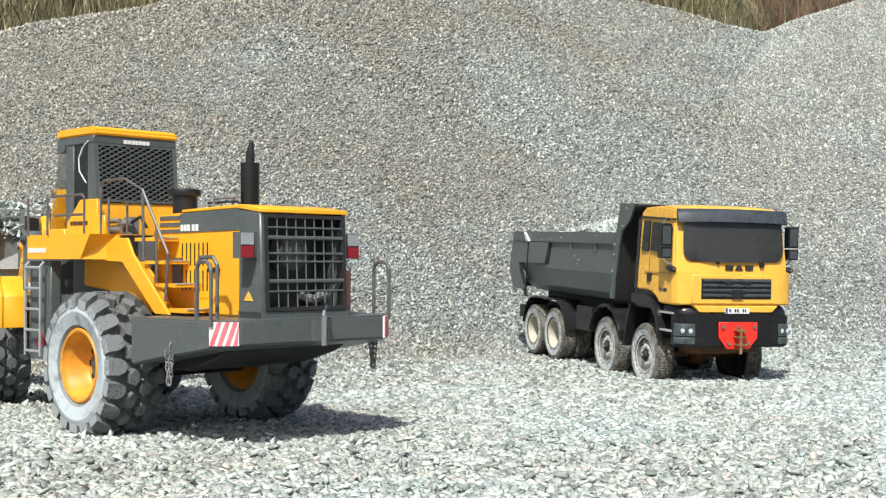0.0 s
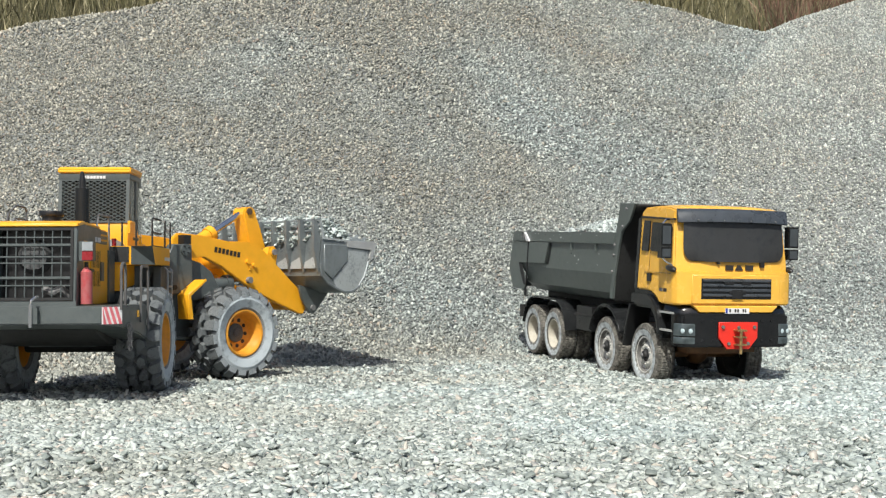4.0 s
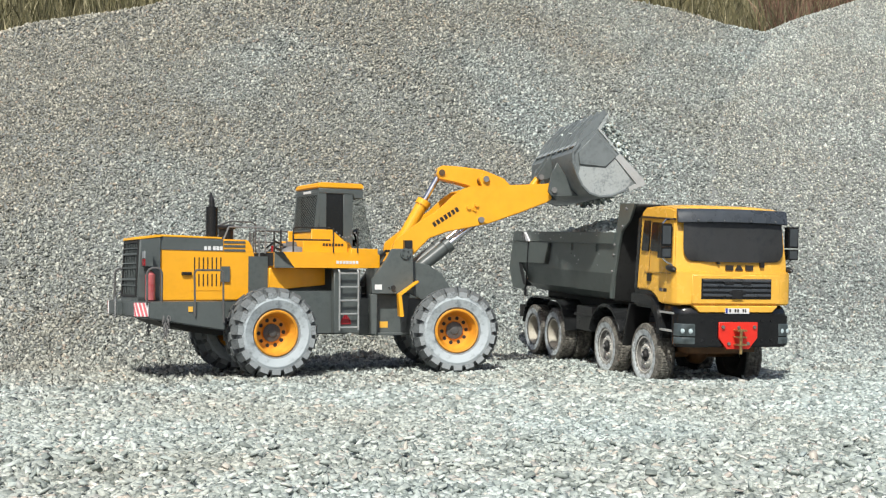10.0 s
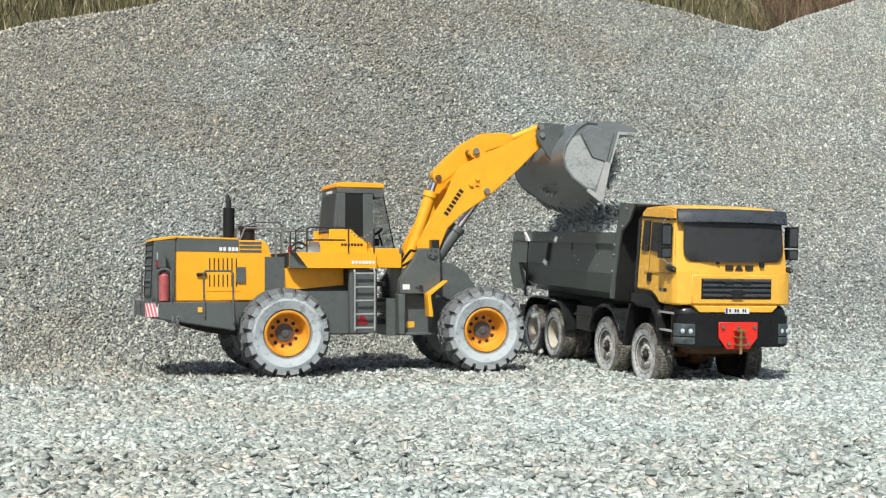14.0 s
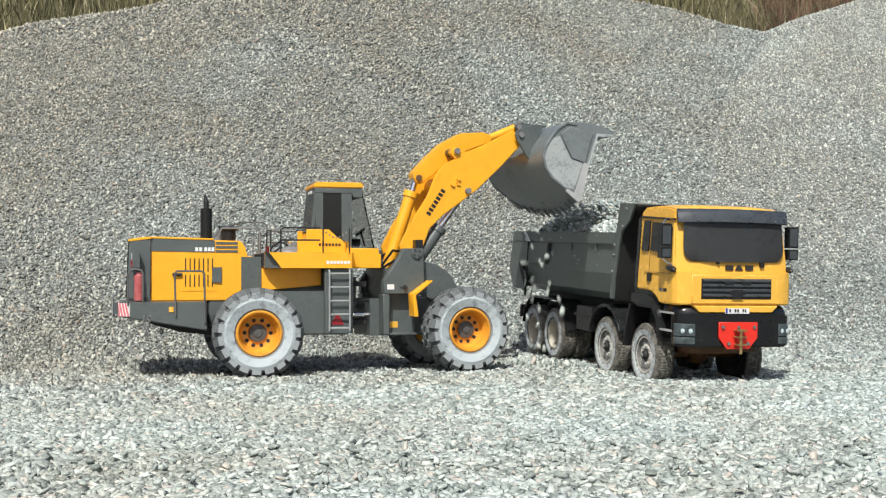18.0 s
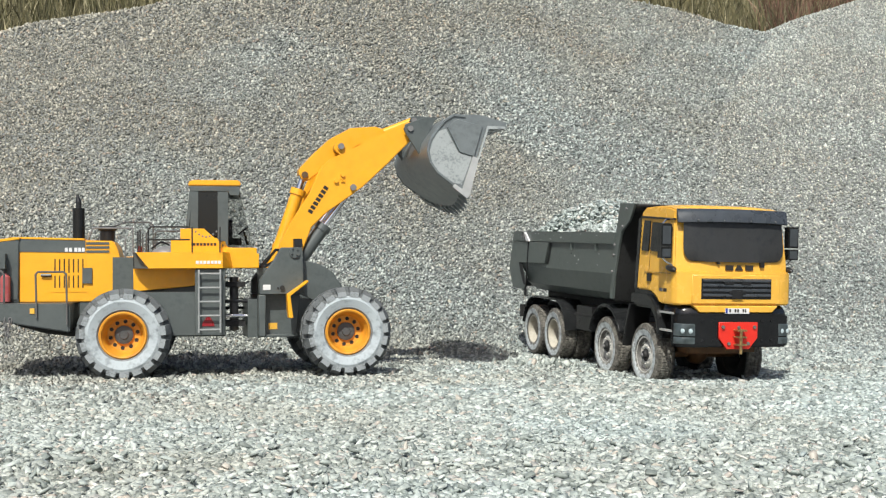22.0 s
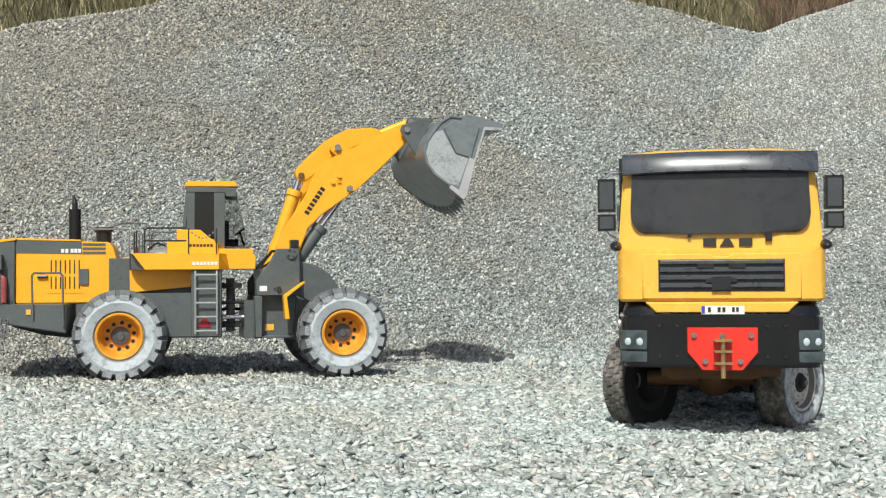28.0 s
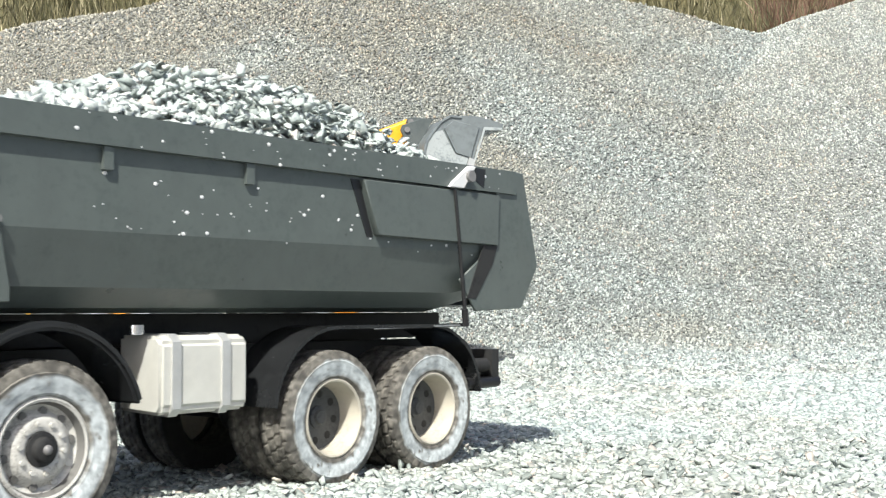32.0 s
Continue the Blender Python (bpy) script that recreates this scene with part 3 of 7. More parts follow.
def hillside():
    rng = np.random.default_rng(9)

    def hill_z(x, y):
        return np.where(y < 7, -0.5 + 0.3 * (y - 6), -0.2 + 0.42 * (y - 7)) + 0.25 * waves(0.4 * x, 0.4 * y)
    earth = material("hill_earth", (0.045, 0.042, 0.02), 0.9, vary=0.4, scale=2.0, bump=0.3)
    sheet("hillside", np.linspace(-40, 40, 80), np.linspace(6.0, 45, 60), hill_z, earth, "structure",
          "overgrown hillside with dry grass behind the heap", "hillside")
    for name, cols, n, wide, yr, hr, label in (
            ("dry_grass", [(0.06, 0.055, 0.024), (0.11, 0.10, 0.045), (0.19, 0.165, 0.08), (0.08, 0.08, 0.03), (0.42, 0.37, 0.23)], 52000, (-0.45, 0.45), (11, 24), (0.2, 0.65),
             "olive and straw coloured dry grass on the hillside"),
            ("brown_brush", [(0.10, 0.05, 0.03), (0.16, 0.085, 0.055), (0.07, 0.045, 0.025), (0.30, 0.20, 0.13)], 9000, (0.268, 0.36), (10.5, 24), (0.25, 0.7),
             "reddish brown dead brush on the hillside")):
        y = rng.uniform(*yr, n)
        x = rng.uniform(*wide, n) * y
        z = hill_z(x, y)
        h, lean = rng.uniform(*hr, n), rng.normal(0, 0.25, (n, 2))
        w = rng.uniform(0.006, 0.02, n)
        a = rng.uniform(0, 3.14, n)
        dx, dy = np.cos(a) * w, np.sin(a) * w
        V = np.stack([np.stack([x - dx, y - dy, z - .05], -1), np.stack([x + dx, y + dy, z - .05], -1),
                      np.stack([x + dx * .6 + lean[:, 0] * h * .5, y + dy * .6 + lean[:, 1] * h * .5, z + h * .6], -1),
                      np.stack([x - dx * .6 + lean[:, 0] * h * .5, y - dy * .6 + lean[:, 1] * h * .5, z + h * .6], -1),
                      np.stack([x + lean[:, 0] * h, y + lean[:, 1] * h, z + h], -1)], 1).reshape(-1, 3)
        F = []
        for i in range(n):
            b = 5 * i
            F += [(b, b + 1, b + 2, b + 3), (b + 3, b + 2, b + 4)]
        me = bpy.data.meshes.new(name)
        me.from_pydata(V.tolist(), [], F)
        me.materials.append(blade_material(name, cols))
        tagged(new(name, me), label, "grass", kind="stuff")


gravel()
hillside()

# ---- wheels ----


def tyre_mesh(name, R, r, w, lugs, depth, lug_w, side, tread, ring, chevron=0.5, blocks=False):
    """A tyre about the y axis, outer face towards +y, its lugs drawn out of one skin."""
    bm = bmesh.new()
    h = w / 2
    D = R - r
    # radius, y, whether lugs stand on this line, shift in lugs
    def band(y0, y1, sh, tw, r0=1.0, r1=1.0):
        return [(R - depth, y0 * h, 0, sh), (R * r0, (y0 + .04 * (1 if y1 > y0 else -1)) * h, 1, sh), (R * r1, (y1 - .04 * (1 if y1 > y0 else -1)) * h, 1, sh + tw), (R - depth, y1 * h, 0, sh + tw)]
    prof = [(r * .985, -h * .3, 0, 0), (r, -h * .80, 0, 0), (r + D * .12, -h * .95, 0, 0), (r + D * .35, -h, 0, 0), (r + D * .60, -h, 0, 0), (R * .91, -h * .985, 0, 0), (R * .94, -h * .99, 1, 0)]
    if blocks:
        prof += [(R * .985, -h * .97, 1, 0), (R, -h * .56, 1, .12), (R - depth, -h * .52, 0, .12)] + band(-.46, -.02, .5, .1) + band(.02, .46, .9, .1) + [(R - depth, h * .50, 0, .5), (R, h * .54, 1, .5), (R, h * .72, 1, .46), (R * .972, h * .87, 1, .42), (R * .905, h * .96, 1, .38), (R * .862, h * .965, 0, .38), (R * .850, h * 1.01, 0, .38), (R * .835, h * 1.005, 0, .38)]
    else:
        prof += [(R * .985, -h * .97, 1, 0), (R, -h * .5, 1, chevron * .5), (R, -h * .06, 1, chevron), (R, h * .06, 1, chevron + .5), (R, h * .5, 1, chevron * .5 + .5), (R * .985, h * .97, 1, .5)]
    end = prof[-1][3]
    if not blocks:
        prof += [(R * .94, h * .99, 1, end), (R * .91, h * .985, 0, end)]
    prof += [(r + D * .60, h, 0, end), (r + D * .56, h * .985, 0, end), (r + D * .35, h, 0, end), (r + D * .30, h * .975, 0, end), (r + D * .12, h * .95, 0, end), (r, h * .80, 0, end), (r * .985, h * .3, 0, 0)]
    cuts = (0.0, 0.06, lug_w, lug_w + .06)
    rows = []
    for rad, y, kind, tw in prof:
        row = []
        for k in range(lugs):
            for j, c in enumerate(cuts):
                a = (k + c + tw) * math.tau / lugs
                q = rad
                if kind and j in (0, 3):
                    q = min(rad, R - depth) if rad > R * .95 else rad - depth * (.8 if blocks else .4)
                    if blocks and y > h * .9:
                        q = max(q, R * .864)
                row.append(bm.verts.new((q * math.cos(a), y, q * math.sin(a))))
        rows.append(row)
    n = lugs * 4
    fs = []
    k = len(prof)
    for j in range(k):
        A, B = rows[j], rows[(j + 1) % k]
        for i in range(n):
            f = bm.faces.new((A[i], A[(i + 1) % n], B[(i + 1) % n], B[i]))
            f.material_index = 1 if min(prof[j][0], prof[(j + 1) % k][0]) > R * .925 or prof[j][0] >= R - depth and prof[(j + 1) % k][0] >= R - depth else (2 if min(prof[j][0], prof[(j + 1) % k][0]) < r + D * .32 else 0)
            if blocks and prof[j][1] >= h * .71 and prof[(j + 1) % k][1] > h * .8 and prof[j][0] > R * .87:
                f.material_index = 0 if i % 4 < 2 or i % 4 == 1 else 1
            fs.append(f)
    bmesh.ops.recalc_face_normals(bm, faces=fs)
    me = bpy.data.meshes.new(name)
    bm.to_mesh(me)
    bm.free()
    for m in (side, tread, ring):
        me.materials.append(m)
    me.polygons.foreach_set("use_smooth", [True] * len(me.polygons))
    me.set_sharp_from_angle(angle=radians(28))
    return me


def mesh_of(name, bm, mats):
    me = bpy.data.meshes.new(name)
    bm.to_mesh(me)
    bm.free()
    for m in mats:
        me.materials.append(m)
    me.polygons.foreach_set("use_smooth", [True] * len(me.polygons))
    me.set_sharp_from_angle(angle=radians(35))
    return me


def ring_of(n, r, y0, y1, rad, bm, seg=8, phase=0.0):
    for i in range(n):
        a = (i + phase) * math.tau / n
        rod(bm, (r * math.cos(a), y0, r * math.sin(a)), (r * math.cos(a), y1, r * math.sin(a)), rad, seg)


LR, LW, LRIM = 0.0628, 0.051, 0.0315


def rock_tyre(name, R, r, w, n, depth, side, tread, ring):
    """A tyre about the y axis with deep hexagonal blocks in the middle and long lugs on the shoulders."""
    bm = bmesh.new()
    h, D, Rb = w / 2, R - r, R - depth
    half = [(r * .985, .30), (r, .80), (r + D * .10, .95), (r + D * .16, .965), (r + D * .20, 1.0), (r + D * .42, 1.02), (r + D * .44, 1.035), (r + D * .47, 1.035), (r + D * .49, 1.02), (R * .80, 1.0), (Rb * .955, .95), (Rb, .84), (Rb, .45)]
    prof = [(a, -y * h) for a, y in half] + [(a, y * h) for a, y in half[::-1]]
    for f in lathe(bm, prof, 80):
        q = max(math.hypot(v.co.x, v.co.z) for v in f.verts)
        f.material_index = 2 if q < r + D * .15 else 0 if q < R * .81 else 1

    def base(y):
        return np.interp(abs(y), [0, .84, 1.0, 1.03], [Rb - .001, Rb - .001, R * .80, R * .785])

    def top(y):
        return np.interp(abs(y), [0, .72, .90, 1.03], [R, R * .998, R * .978, R * .900])

    carcass = mesh_of(name, bm, (side, tread, ring))
    bm = bmesh.new()

    def block(k, pts, shoulder):
        cx, cy = sum(p[0] for p in pts) / len(pts), sum(p[1] for p in pts) / len(pts)
        lo, hi = [], []
        for a, y in pts:
            ang = (k + a) * math.tau / n
            lo.append(bm.verts.new((base(y) * math.cos(ang), y * h, base(y) * math.sin(ang))))
            sh = .84 if not shoulder or abs(y) < .9 else .985
            b, v = cx + (a - cx) * .84, cy + (y - cy) * sh
            ang = (k + b) * math.tau / n
            hi.append(bm.verts.new((top(v) * math.cos(ang), v * h, top(v) * math.sin(ang))))
        fs = [bm.faces.new(hi)] + [bm.faces.new((lo[i], lo[(i + 1) % len(pts)], hi[(i + 1) % len(pts)], hi[i])) for i in range(len(pts))]
        bmesh.ops.recalc_face_normals(bm, faces=fs)
        for f in fs:
            f.material_index = 0 if shoulder and min(abs(v.co.y) for v in f.verts) > h * .95 else 1
    for k in range(n):
        for q in (1, -1):
            o = 0 if q > 0 else .5
            block(k, [(o + .00, q * 1.03), (o - .02, q * .74), (o + .14, q * .52), (o + .40, q * .46), (o + .64, q * .56), (o + .76, q * .78), (o + .78, q * 1.03)], True)
            c = .84 if q > 0 else .34
            block(k, [(c - .40, q * .20), (c - .22, q * .02), (c + .16, q * .02), (c + .40, q * .18), (c + .24, q * .44), (c - .16, q * .46)], False)
    return carcass, mesh_of("tread", bm, (SHOULDER, tread))


def dots(bm, n, r, y0, y1, rad, index, phase=0.0):
    """A ring of studs in the indexed material; dark ones paint a hole's shade."""
    k = len(bm.faces)
    ring_of(n, r, y0, y1, rad, bm, 12, phase)
    bm.faces.ensure_lookup_table()
    for f in bm.faces[k:]:
        f.material_index = index


bm = bmesh.new()
h = LW / 2
lathe(bm, [(LRIM, -h * .8), (LRIM * 1.02, h * .86), (LRIM * .97, h * .92), (LRIM * .91, h * .90), (LRIM * .885, h * .72), (LRIM * .84, h * .66), (LRIM * .78, h * .20), (LRIM * .70, h * .06), (LRIM * .44, h * .02), (LRIM * .40, h * .12), (LRIM * .36, h * .12), (LRIM * .34, -h * .1), (LRIM * .8, -h * .7)], 48)
dots(bm, 10, LRIM * .575, h * .0, h * .055, LRIM * .088, 1)
L_RIM = mesh_of("rim", bm, [RIMPAINT, DARK])
bm = bmesh.new()
lathe(bm, [(LRIM * .41, h * .05), (LRIM * .40, h * .16), (LRIM * .33, h * .20), (LRIM * .20, h * .21), (LRIM * .17, h * .27), (0.0004, h * .28)], 28, closed=False)
L_HUB = mesh_of("hub", bm, [HUBGREY])
L_TYRE, L_TREAD = rock_tyre("tyre", LR, LRIM, LW, 19, 0.0078, SIDEWALL, RUBBER, WALLRING)

TR, TW, TRIM = 0.0425, 0.026, 0.0245
FRONT_SCALE = 1.055
T_TYRE = tyre_mesh("tyre", TR, TRIM, TW, 34, 0.0012, 0.72, TRUCKWALL, TRUCKWALL, TRUCKWALL, 0.3, blocks=True)
SPARE_TYRE = tyre_mesh("tyre", TR, TRIM, TW, 40, 0.0020, 0.66, SPARE, SPARE, SPARE, 0.3, blocks=True)
h = TW / 2
bm = bmesh.new()
lathe(bm, [(TRIM, -h * .8), (TRIM * 1.02, h * .84), (TRIM * .97, h * .90), (TRIM * .92, h * .86), (TRIM * .86, h * .50), (TRIM * .76, h * .36), (TRIM * .62, h * .64), (TRIM * .57, h * .70), (TRIM * .40, h * .72), (TRIM * .33, h * .66), (TRIM * .33, h * .4), (TRIM * .8, -h * .7)], 48)
for f in bm.faces:
    c = f.calc_center_median()
    if c.y > 0 and .86 < math.hypot(c.x, c.z) / TRIM < .93:
        f.material_index = 1
    # the rim's back is coloured dark for the shade it stands in
    if c.y < 0:
        f.material_index = 2
dots(bm, 10, TRIM * .735, h * .30, h * .52, TRIM * .085, 1)
dots(bm, 10, TRIM * .49, h * .6, h * .80, TRIM * .050, 0, .5)
T_RIM_FRONT = mesh_of("rim", bm, [STEELRIM, LIP, DARK])
SPARE_RIM = T_RIM_FRONT.copy()
for k, q in enumerate((HUBGREY, DARK, DARK)):
    SPARE_RIM.materials[k] = q
bm = bmesh.new()
lathe(bm, [(TRIM * .36, h * .60), (TRIM * .34, h * .76), (TRIM * .25, h * .80), (TRIM * .22, h * 1.02), (TRIM * .15, h * 1.10), (0.0004, h * 1.11)], 24, closed=False)
k = len(bm.faces)
bmesh.ops.create_icosphere(bm, subdivisions=2, radius=TRIM * .105, matrix=Matrix.Translation((0, h * 1.08, 0)))
bm.faces.ensure_lookup_table()
for f in bm.faces[k:]:
    f.material_index = 1
T_HUB_FRONT = mesh_of("hub", bm, [DARK, PIPE])
bm = bmesh.new()
lathe(bm, [(TRIM, -h * .8), (TRIM * 1.02, h * .84), (TRIM * .97, h * .90), (TRIM * .93, h * .86), (TRIM * .86, h * .3), (TRIM * .82, -h * .30), (TRIM * .70, -h * .36), (TRIM * .54, -h * .34), (TRIM * .25, -h * .30), (TRIM * .25, -h * .8), (TRIM * .9, -h * .95)], 48)
for f in bm.faces:
    c = f.calc_center_median()
    if -h * .4 < c.y < -h * .29:
        f.material_index = 2
dots(bm, 8, TRIM * .60, -h * .5, -h * .325, TRIM * .105, 1)
T_RIM_REAR = mesh_of("rim", bm, [CREAM, DARK, HUBGREY])
bm = bmesh.new()
lathe(bm, [(TRIM * .30, -h * .5), (TRIM * .29, -h * .22), (TRIM * .20, -h * .16), (TRIM * .16, -h * .05), (0.0004, -h * .04)], 20, closed=False)
T_HUB_REAR = mesh_of("hub", bm, [HUBGREY])

T_TYRE_FRONT, T_RIM_LARGE, T_HUB_LARGE = T_TYRE.copy(), T_RIM_FRONT.copy(), T_HUB_FRONT.copy()
for me in (T_TYRE_FRONT, T_RIM_LARGE, T_HUB_LARGE):
    me.transform(Matrix.Scale(FRONT_SCALE, 4))

WHEELS = []             # (object, place, outward sign, radius, vehicle, steered)


def wheel(parent, flat, tyre, rim, hub, at, out, radius, vehicle, steered=False):
    """flat: the wheel hangs under a part already, so that its pieces hang there too."""
    base = new("wheel", tyre)
    base.parent = parent
    for nm, me in (("rim", rim), ("hub", hub), ("tread", L_TREAD if tyre is L_TYRE else None)):
        if me is None:
            continue
        o = new(nm, me)
        if nm == "tread":
            tagged(o, "deep worn tread blocks dusty with stone", kind="stuff")
        if flat:
            o.parent = parent
            WHEELS.append((o, at, out, radius, vehicle, steered))
        else:
            o.parent = base
    WHEELS.append((base, at, out, radius, vehicle, steered))
    return base


# ---- dump truck: x forward from the front axle, y to its left ----


def both(fn):
    for s in (1, -1):
        fn(s)


def dump_truck():
    tk = thing("dump_truck", "yellow-cabbed four-axle dump truck with dark grey tipper body", "truck")
    # chassis
    for s in (1, -1):
        boxpart("chassis_rail", (-0.50, 0.085, s * 0.034 - 0.004, s * 0.034 + 0.004, 0.062, 0.086), DARK, tk)
    for x in (-0.49, -0.38, -0.20, -0.06):
        boxpart("cross_member", (x - .006, x + .006, -0.03, 0.03, 0.064, 0.082), DARK, tk)
    boxpart("subframe", (-0.50, -0.03, -0.03, 0.03, 0.087, 0.1051), DARK, tk)
    for x in (0, -0.131, -0.3315, -0.4265):
        bm = bmesh.new()
        rod(bm, (x, -0.062, 0.041), (x, 0.062, 0.041), 0.007, 12)
        bmesh.ops.create_uvsphere(bm, u_segments=14, v_segments=8, radius=0.017, matrix=Matrix.Translation((x, 0.0, 0.041)))
        part("axle", bm, RUST if x > -0.2 else DARK, tk)
        for s in (1, -1):
            bm = bmesh.new()
            pts = [(x - 0.045 + 0.009 * i, 0.053 + 0.010 * abs(i - 5) / 5) for i in range(11)]
            for k in range(3):
                tube(bm, [(p[0], s * 0.035, p[1] - k * .0035) for p in pts[k:11 - k]], 0.0018, 5)
            part("leaf_spring", bm, DARK, tk)
    # engine and gearbox seen under the bumper
    bm = bmesh.new()
    box(bm, 0.0, 0.06, -0.045, 0.035, 0.045, 0.075)
    box(bm, 0.045, 0.07, -0.05, 0.052, 0.048, 0.06)
    soften(bm, 0.004, 2)
    part("sump", bm, RUST, tk, "rusty orange gearbox under the cab")
    bm = bmesh.new()
    rod(bm, (-0.05, -0.05, 0.06), (-0.05, 0.03, 0.06), 0.02, 16)
    part("air_tank", bm, RUST, tk)

    bm = bmesh.new()
    box(bm, -0.030, 0.034, -0.026, 0.030, 0.078, 0.103)
    for k in range(5):
        box(bm, -0.026 + 0.012 * k, -0.018 + 0.012 * k, -0.030, 0.034, 0.1035, 0.114)
    soften(bm, 0.0012, 1)
    part("engine", bm, ALU, tk, "grey metal engine block")
    for q in (1, -1):
        bm = bmesh.new()
        rod(bm, (-0.018, q * 0.046, 0.098), (-0.018, q * 0.046, 0.121), 0.0032, 10)
        rod(bm, (-0.018, q * 0.046, 0.086), (-0.018, q * 0.046, 0.098), 0.0046, 10)
        part("shock_absorber", bm, CHROME, tk)
        bm = bmesh.new()
        tube(bm, [(0.030, q * 0.044, 0.104), (0.016, q * 0.049, 0.117), (-0.004, q * 0.047, 0.111), (-0.024, q * 0.050, 0.118)], 0.0016, 6)
        part("engine_hose", bm, BLACK, tk)
        bm = bmesh.new()
        rod(bm, (-0.022, q * 0.040, 0.048), (0.022, q * 0.040, 0.050), 0.0030, 10)
        part("tie_rod", bm, PIPE, tk)
    for y in (-0.052, 0.052):
        bm = bmesh.new()
        rod(bm, (0.014, y, 0.080), (0.014, y, 0.125), 0.0028, 10)
        part("cab_mount", bm, PIPE, tk)

    # bumper
    bm = bmesh.new()
    prism(bm, [(0.084, 0.0), (0.098, 0.001), (0.1075, 0.0065), (0.112, 0.020), (0.112, 0.150), (0.1075, 0.1635), (0.098, 0.169), (0.084, 0.170)], 0.0585, 0.103, "z")
    bmesh.ops.translate(bm, vec=(0, -0.085, 0), verts=bm.verts)
    soften(bm, 0.0025, 2)
    bu = part("bumper", bm, GLOSS, tk, "black plastic front bumper")
    boxpart("bumper_ledge", (0.092, 0.1082, -0.068, 0.068, 0.1005, 0.1036), BLACK, tk)
    for x in (-0.052, -0.037, 0.037, 0.052):
        for z in (0.068, 0.094):
            bm = bmesh.new()
            rod(bm, (0.111, x, z), (0.1135, x, z), 0.0016, 6)
            part("bolt", bm, BLACK, bu)
    both(lambda s: lamp_block(tk, s))
    # hitch
    rp = plate("hitch_plate", [(-.029, .0925), (.029, .0925), (.029, .0715), (.0165, .0565), (-.0165, .0565), (-.029, .0715)], 0.1125, 0.1155, RED, tk, "bright red steel hitch plate", 0.0005, "x")
    for y, z in ((-.0235, .086), (.0235, .086), (-.0145, .064), (.0145, .064), (0, .0855)):
        bm = bmesh.new()
        rod(bm, (.1154, y, z), (.1178, y, z), 0.0024, 6)
        part("bolt", bm, LIP, rp)
    bm = bmesh.new()
    rod(bm, (.1225, 0, .0505), (.1225, 0, .084), 0.0021, 10)
    for z in (.063, .073, .082):
        rod(bm, (.1155, -.0065, z), (.124, -.0065, z), 0.0012, 6)
        rod(bm, (.1155, .0065, z), (.124, .0065, z), 0.0012, 6)
        box(bm, .116, .1265, -.007, .007, z - .001, z + .001)
    part("hitch_pin", bm, BRASS, tk, "worn brass towing pin")

    cab(tk)
    # wheel arches, steps
    both(lambda s: arches(tk, s))
    tipper(tk)
    for s in (1, -1):
        for i, x in enumerate((0.0, -0.131)):
            wheel(tk, False, T_TYRE_FRONT, T_RIM_LARGE, T_HUB_LARGE, (x, s * 0.0685, 0.0378), s, TR * FRONT_SCALE, "truck", True)
        for i, x in enumerate((-0.3315, -0.4265)):
            wheel(tk, False, T_TYRE, T_RIM_REAR, T_HUB_REAR, (x, s * 0.0740, 0.0395), s, TR, "truck")
            o = new("inner_tyre", T_TYRE)
            o.parent = tk
            WHEELS.append((o, (x, s * 0.0460, 0.0395), s, TR, "truck", False))
    # spare wheel behind the cab
    o = new("spare_wheel", SPARE_TYRE)
    o.parent = tk
    o.matrix_local = pose(-0.0665, 0.043, 0.158, 0, 0, -90) @ Matrix.Scale(1.02, 4)
    o2 = new("rim", SPARE_RIM)
    o2.parent = o
    o3 = new("hub", T_HUB_REAR)
    o3.parent = o
    # silver tank with straps, left side; battery box, right side
    bm = bmesh.new()
    prism(bm, [(0.040, 0.0505), (0.075, 0.0490), (0.0785, 0.053), (0.0785, 0.089), (0.074, 0.0930), (0.040, 0.0930)], -0.2662, -0.2035, "x")
    soften(bm, 0.002, 2)
    tank = part("fuel_tank", bm, TANK, tk, "pale aluminium fuel tank with straps")
    for x in (-0.2135, -0.2490):
        bm = bmesh.new()
        prism(bm, [(0.040, 0.0495), (0.0755, 0.0480), (0.0797, 0.0525), (0.0797, 0.0895), (0.0745, 0.0940), (0.040, 0.0940)], x - .003, x + .003, "x")
        part("strap", bm, ALU, tank)
    bm = bmesh.new()
    rod(bm, (-0.200, 0.06, 0.0935), (-0.200, 0.06, 0.099), 0.005, 14)
    part("filler_cap", bm, CHROME, tank)
    boxpart("battery_box", (-0.255, -0.195, -0.077, -0.044, 0.054, 0.092), BLACK, tk, bevel=0.002)
    boxpart("tool_rail", (-0.262, -0.185, -0.079, -0.075, 0.076, 0.080), DARK, tk)
    bm = bmesh.new()
    rod(bm, (-0.472, 0.078, 0.054), (-0.506, 0.080, 0.0545), 0.0042, 12)
    part("tail_pipe", bm, BLACK, tk)
    bm = bmesh.new()
    rod(bm, (-0.478, 0.079, 0.067), (-0.492, 0.080, 0.067), 0.005, 12)
    part("reflector", bm, DARK, tk)
    boxpart("rear_crossbar", (-0.506, -0.498, -0.082, 0.082, 0.056, 0.078), DARK, tk)
    for s in (1, -1):
        boxpart("tail_lamp", (-0.510, -0.5062, s * .06 - .014, s * .06 + .014, 0.061, 0.073), EXTRED, tk)
    return tk


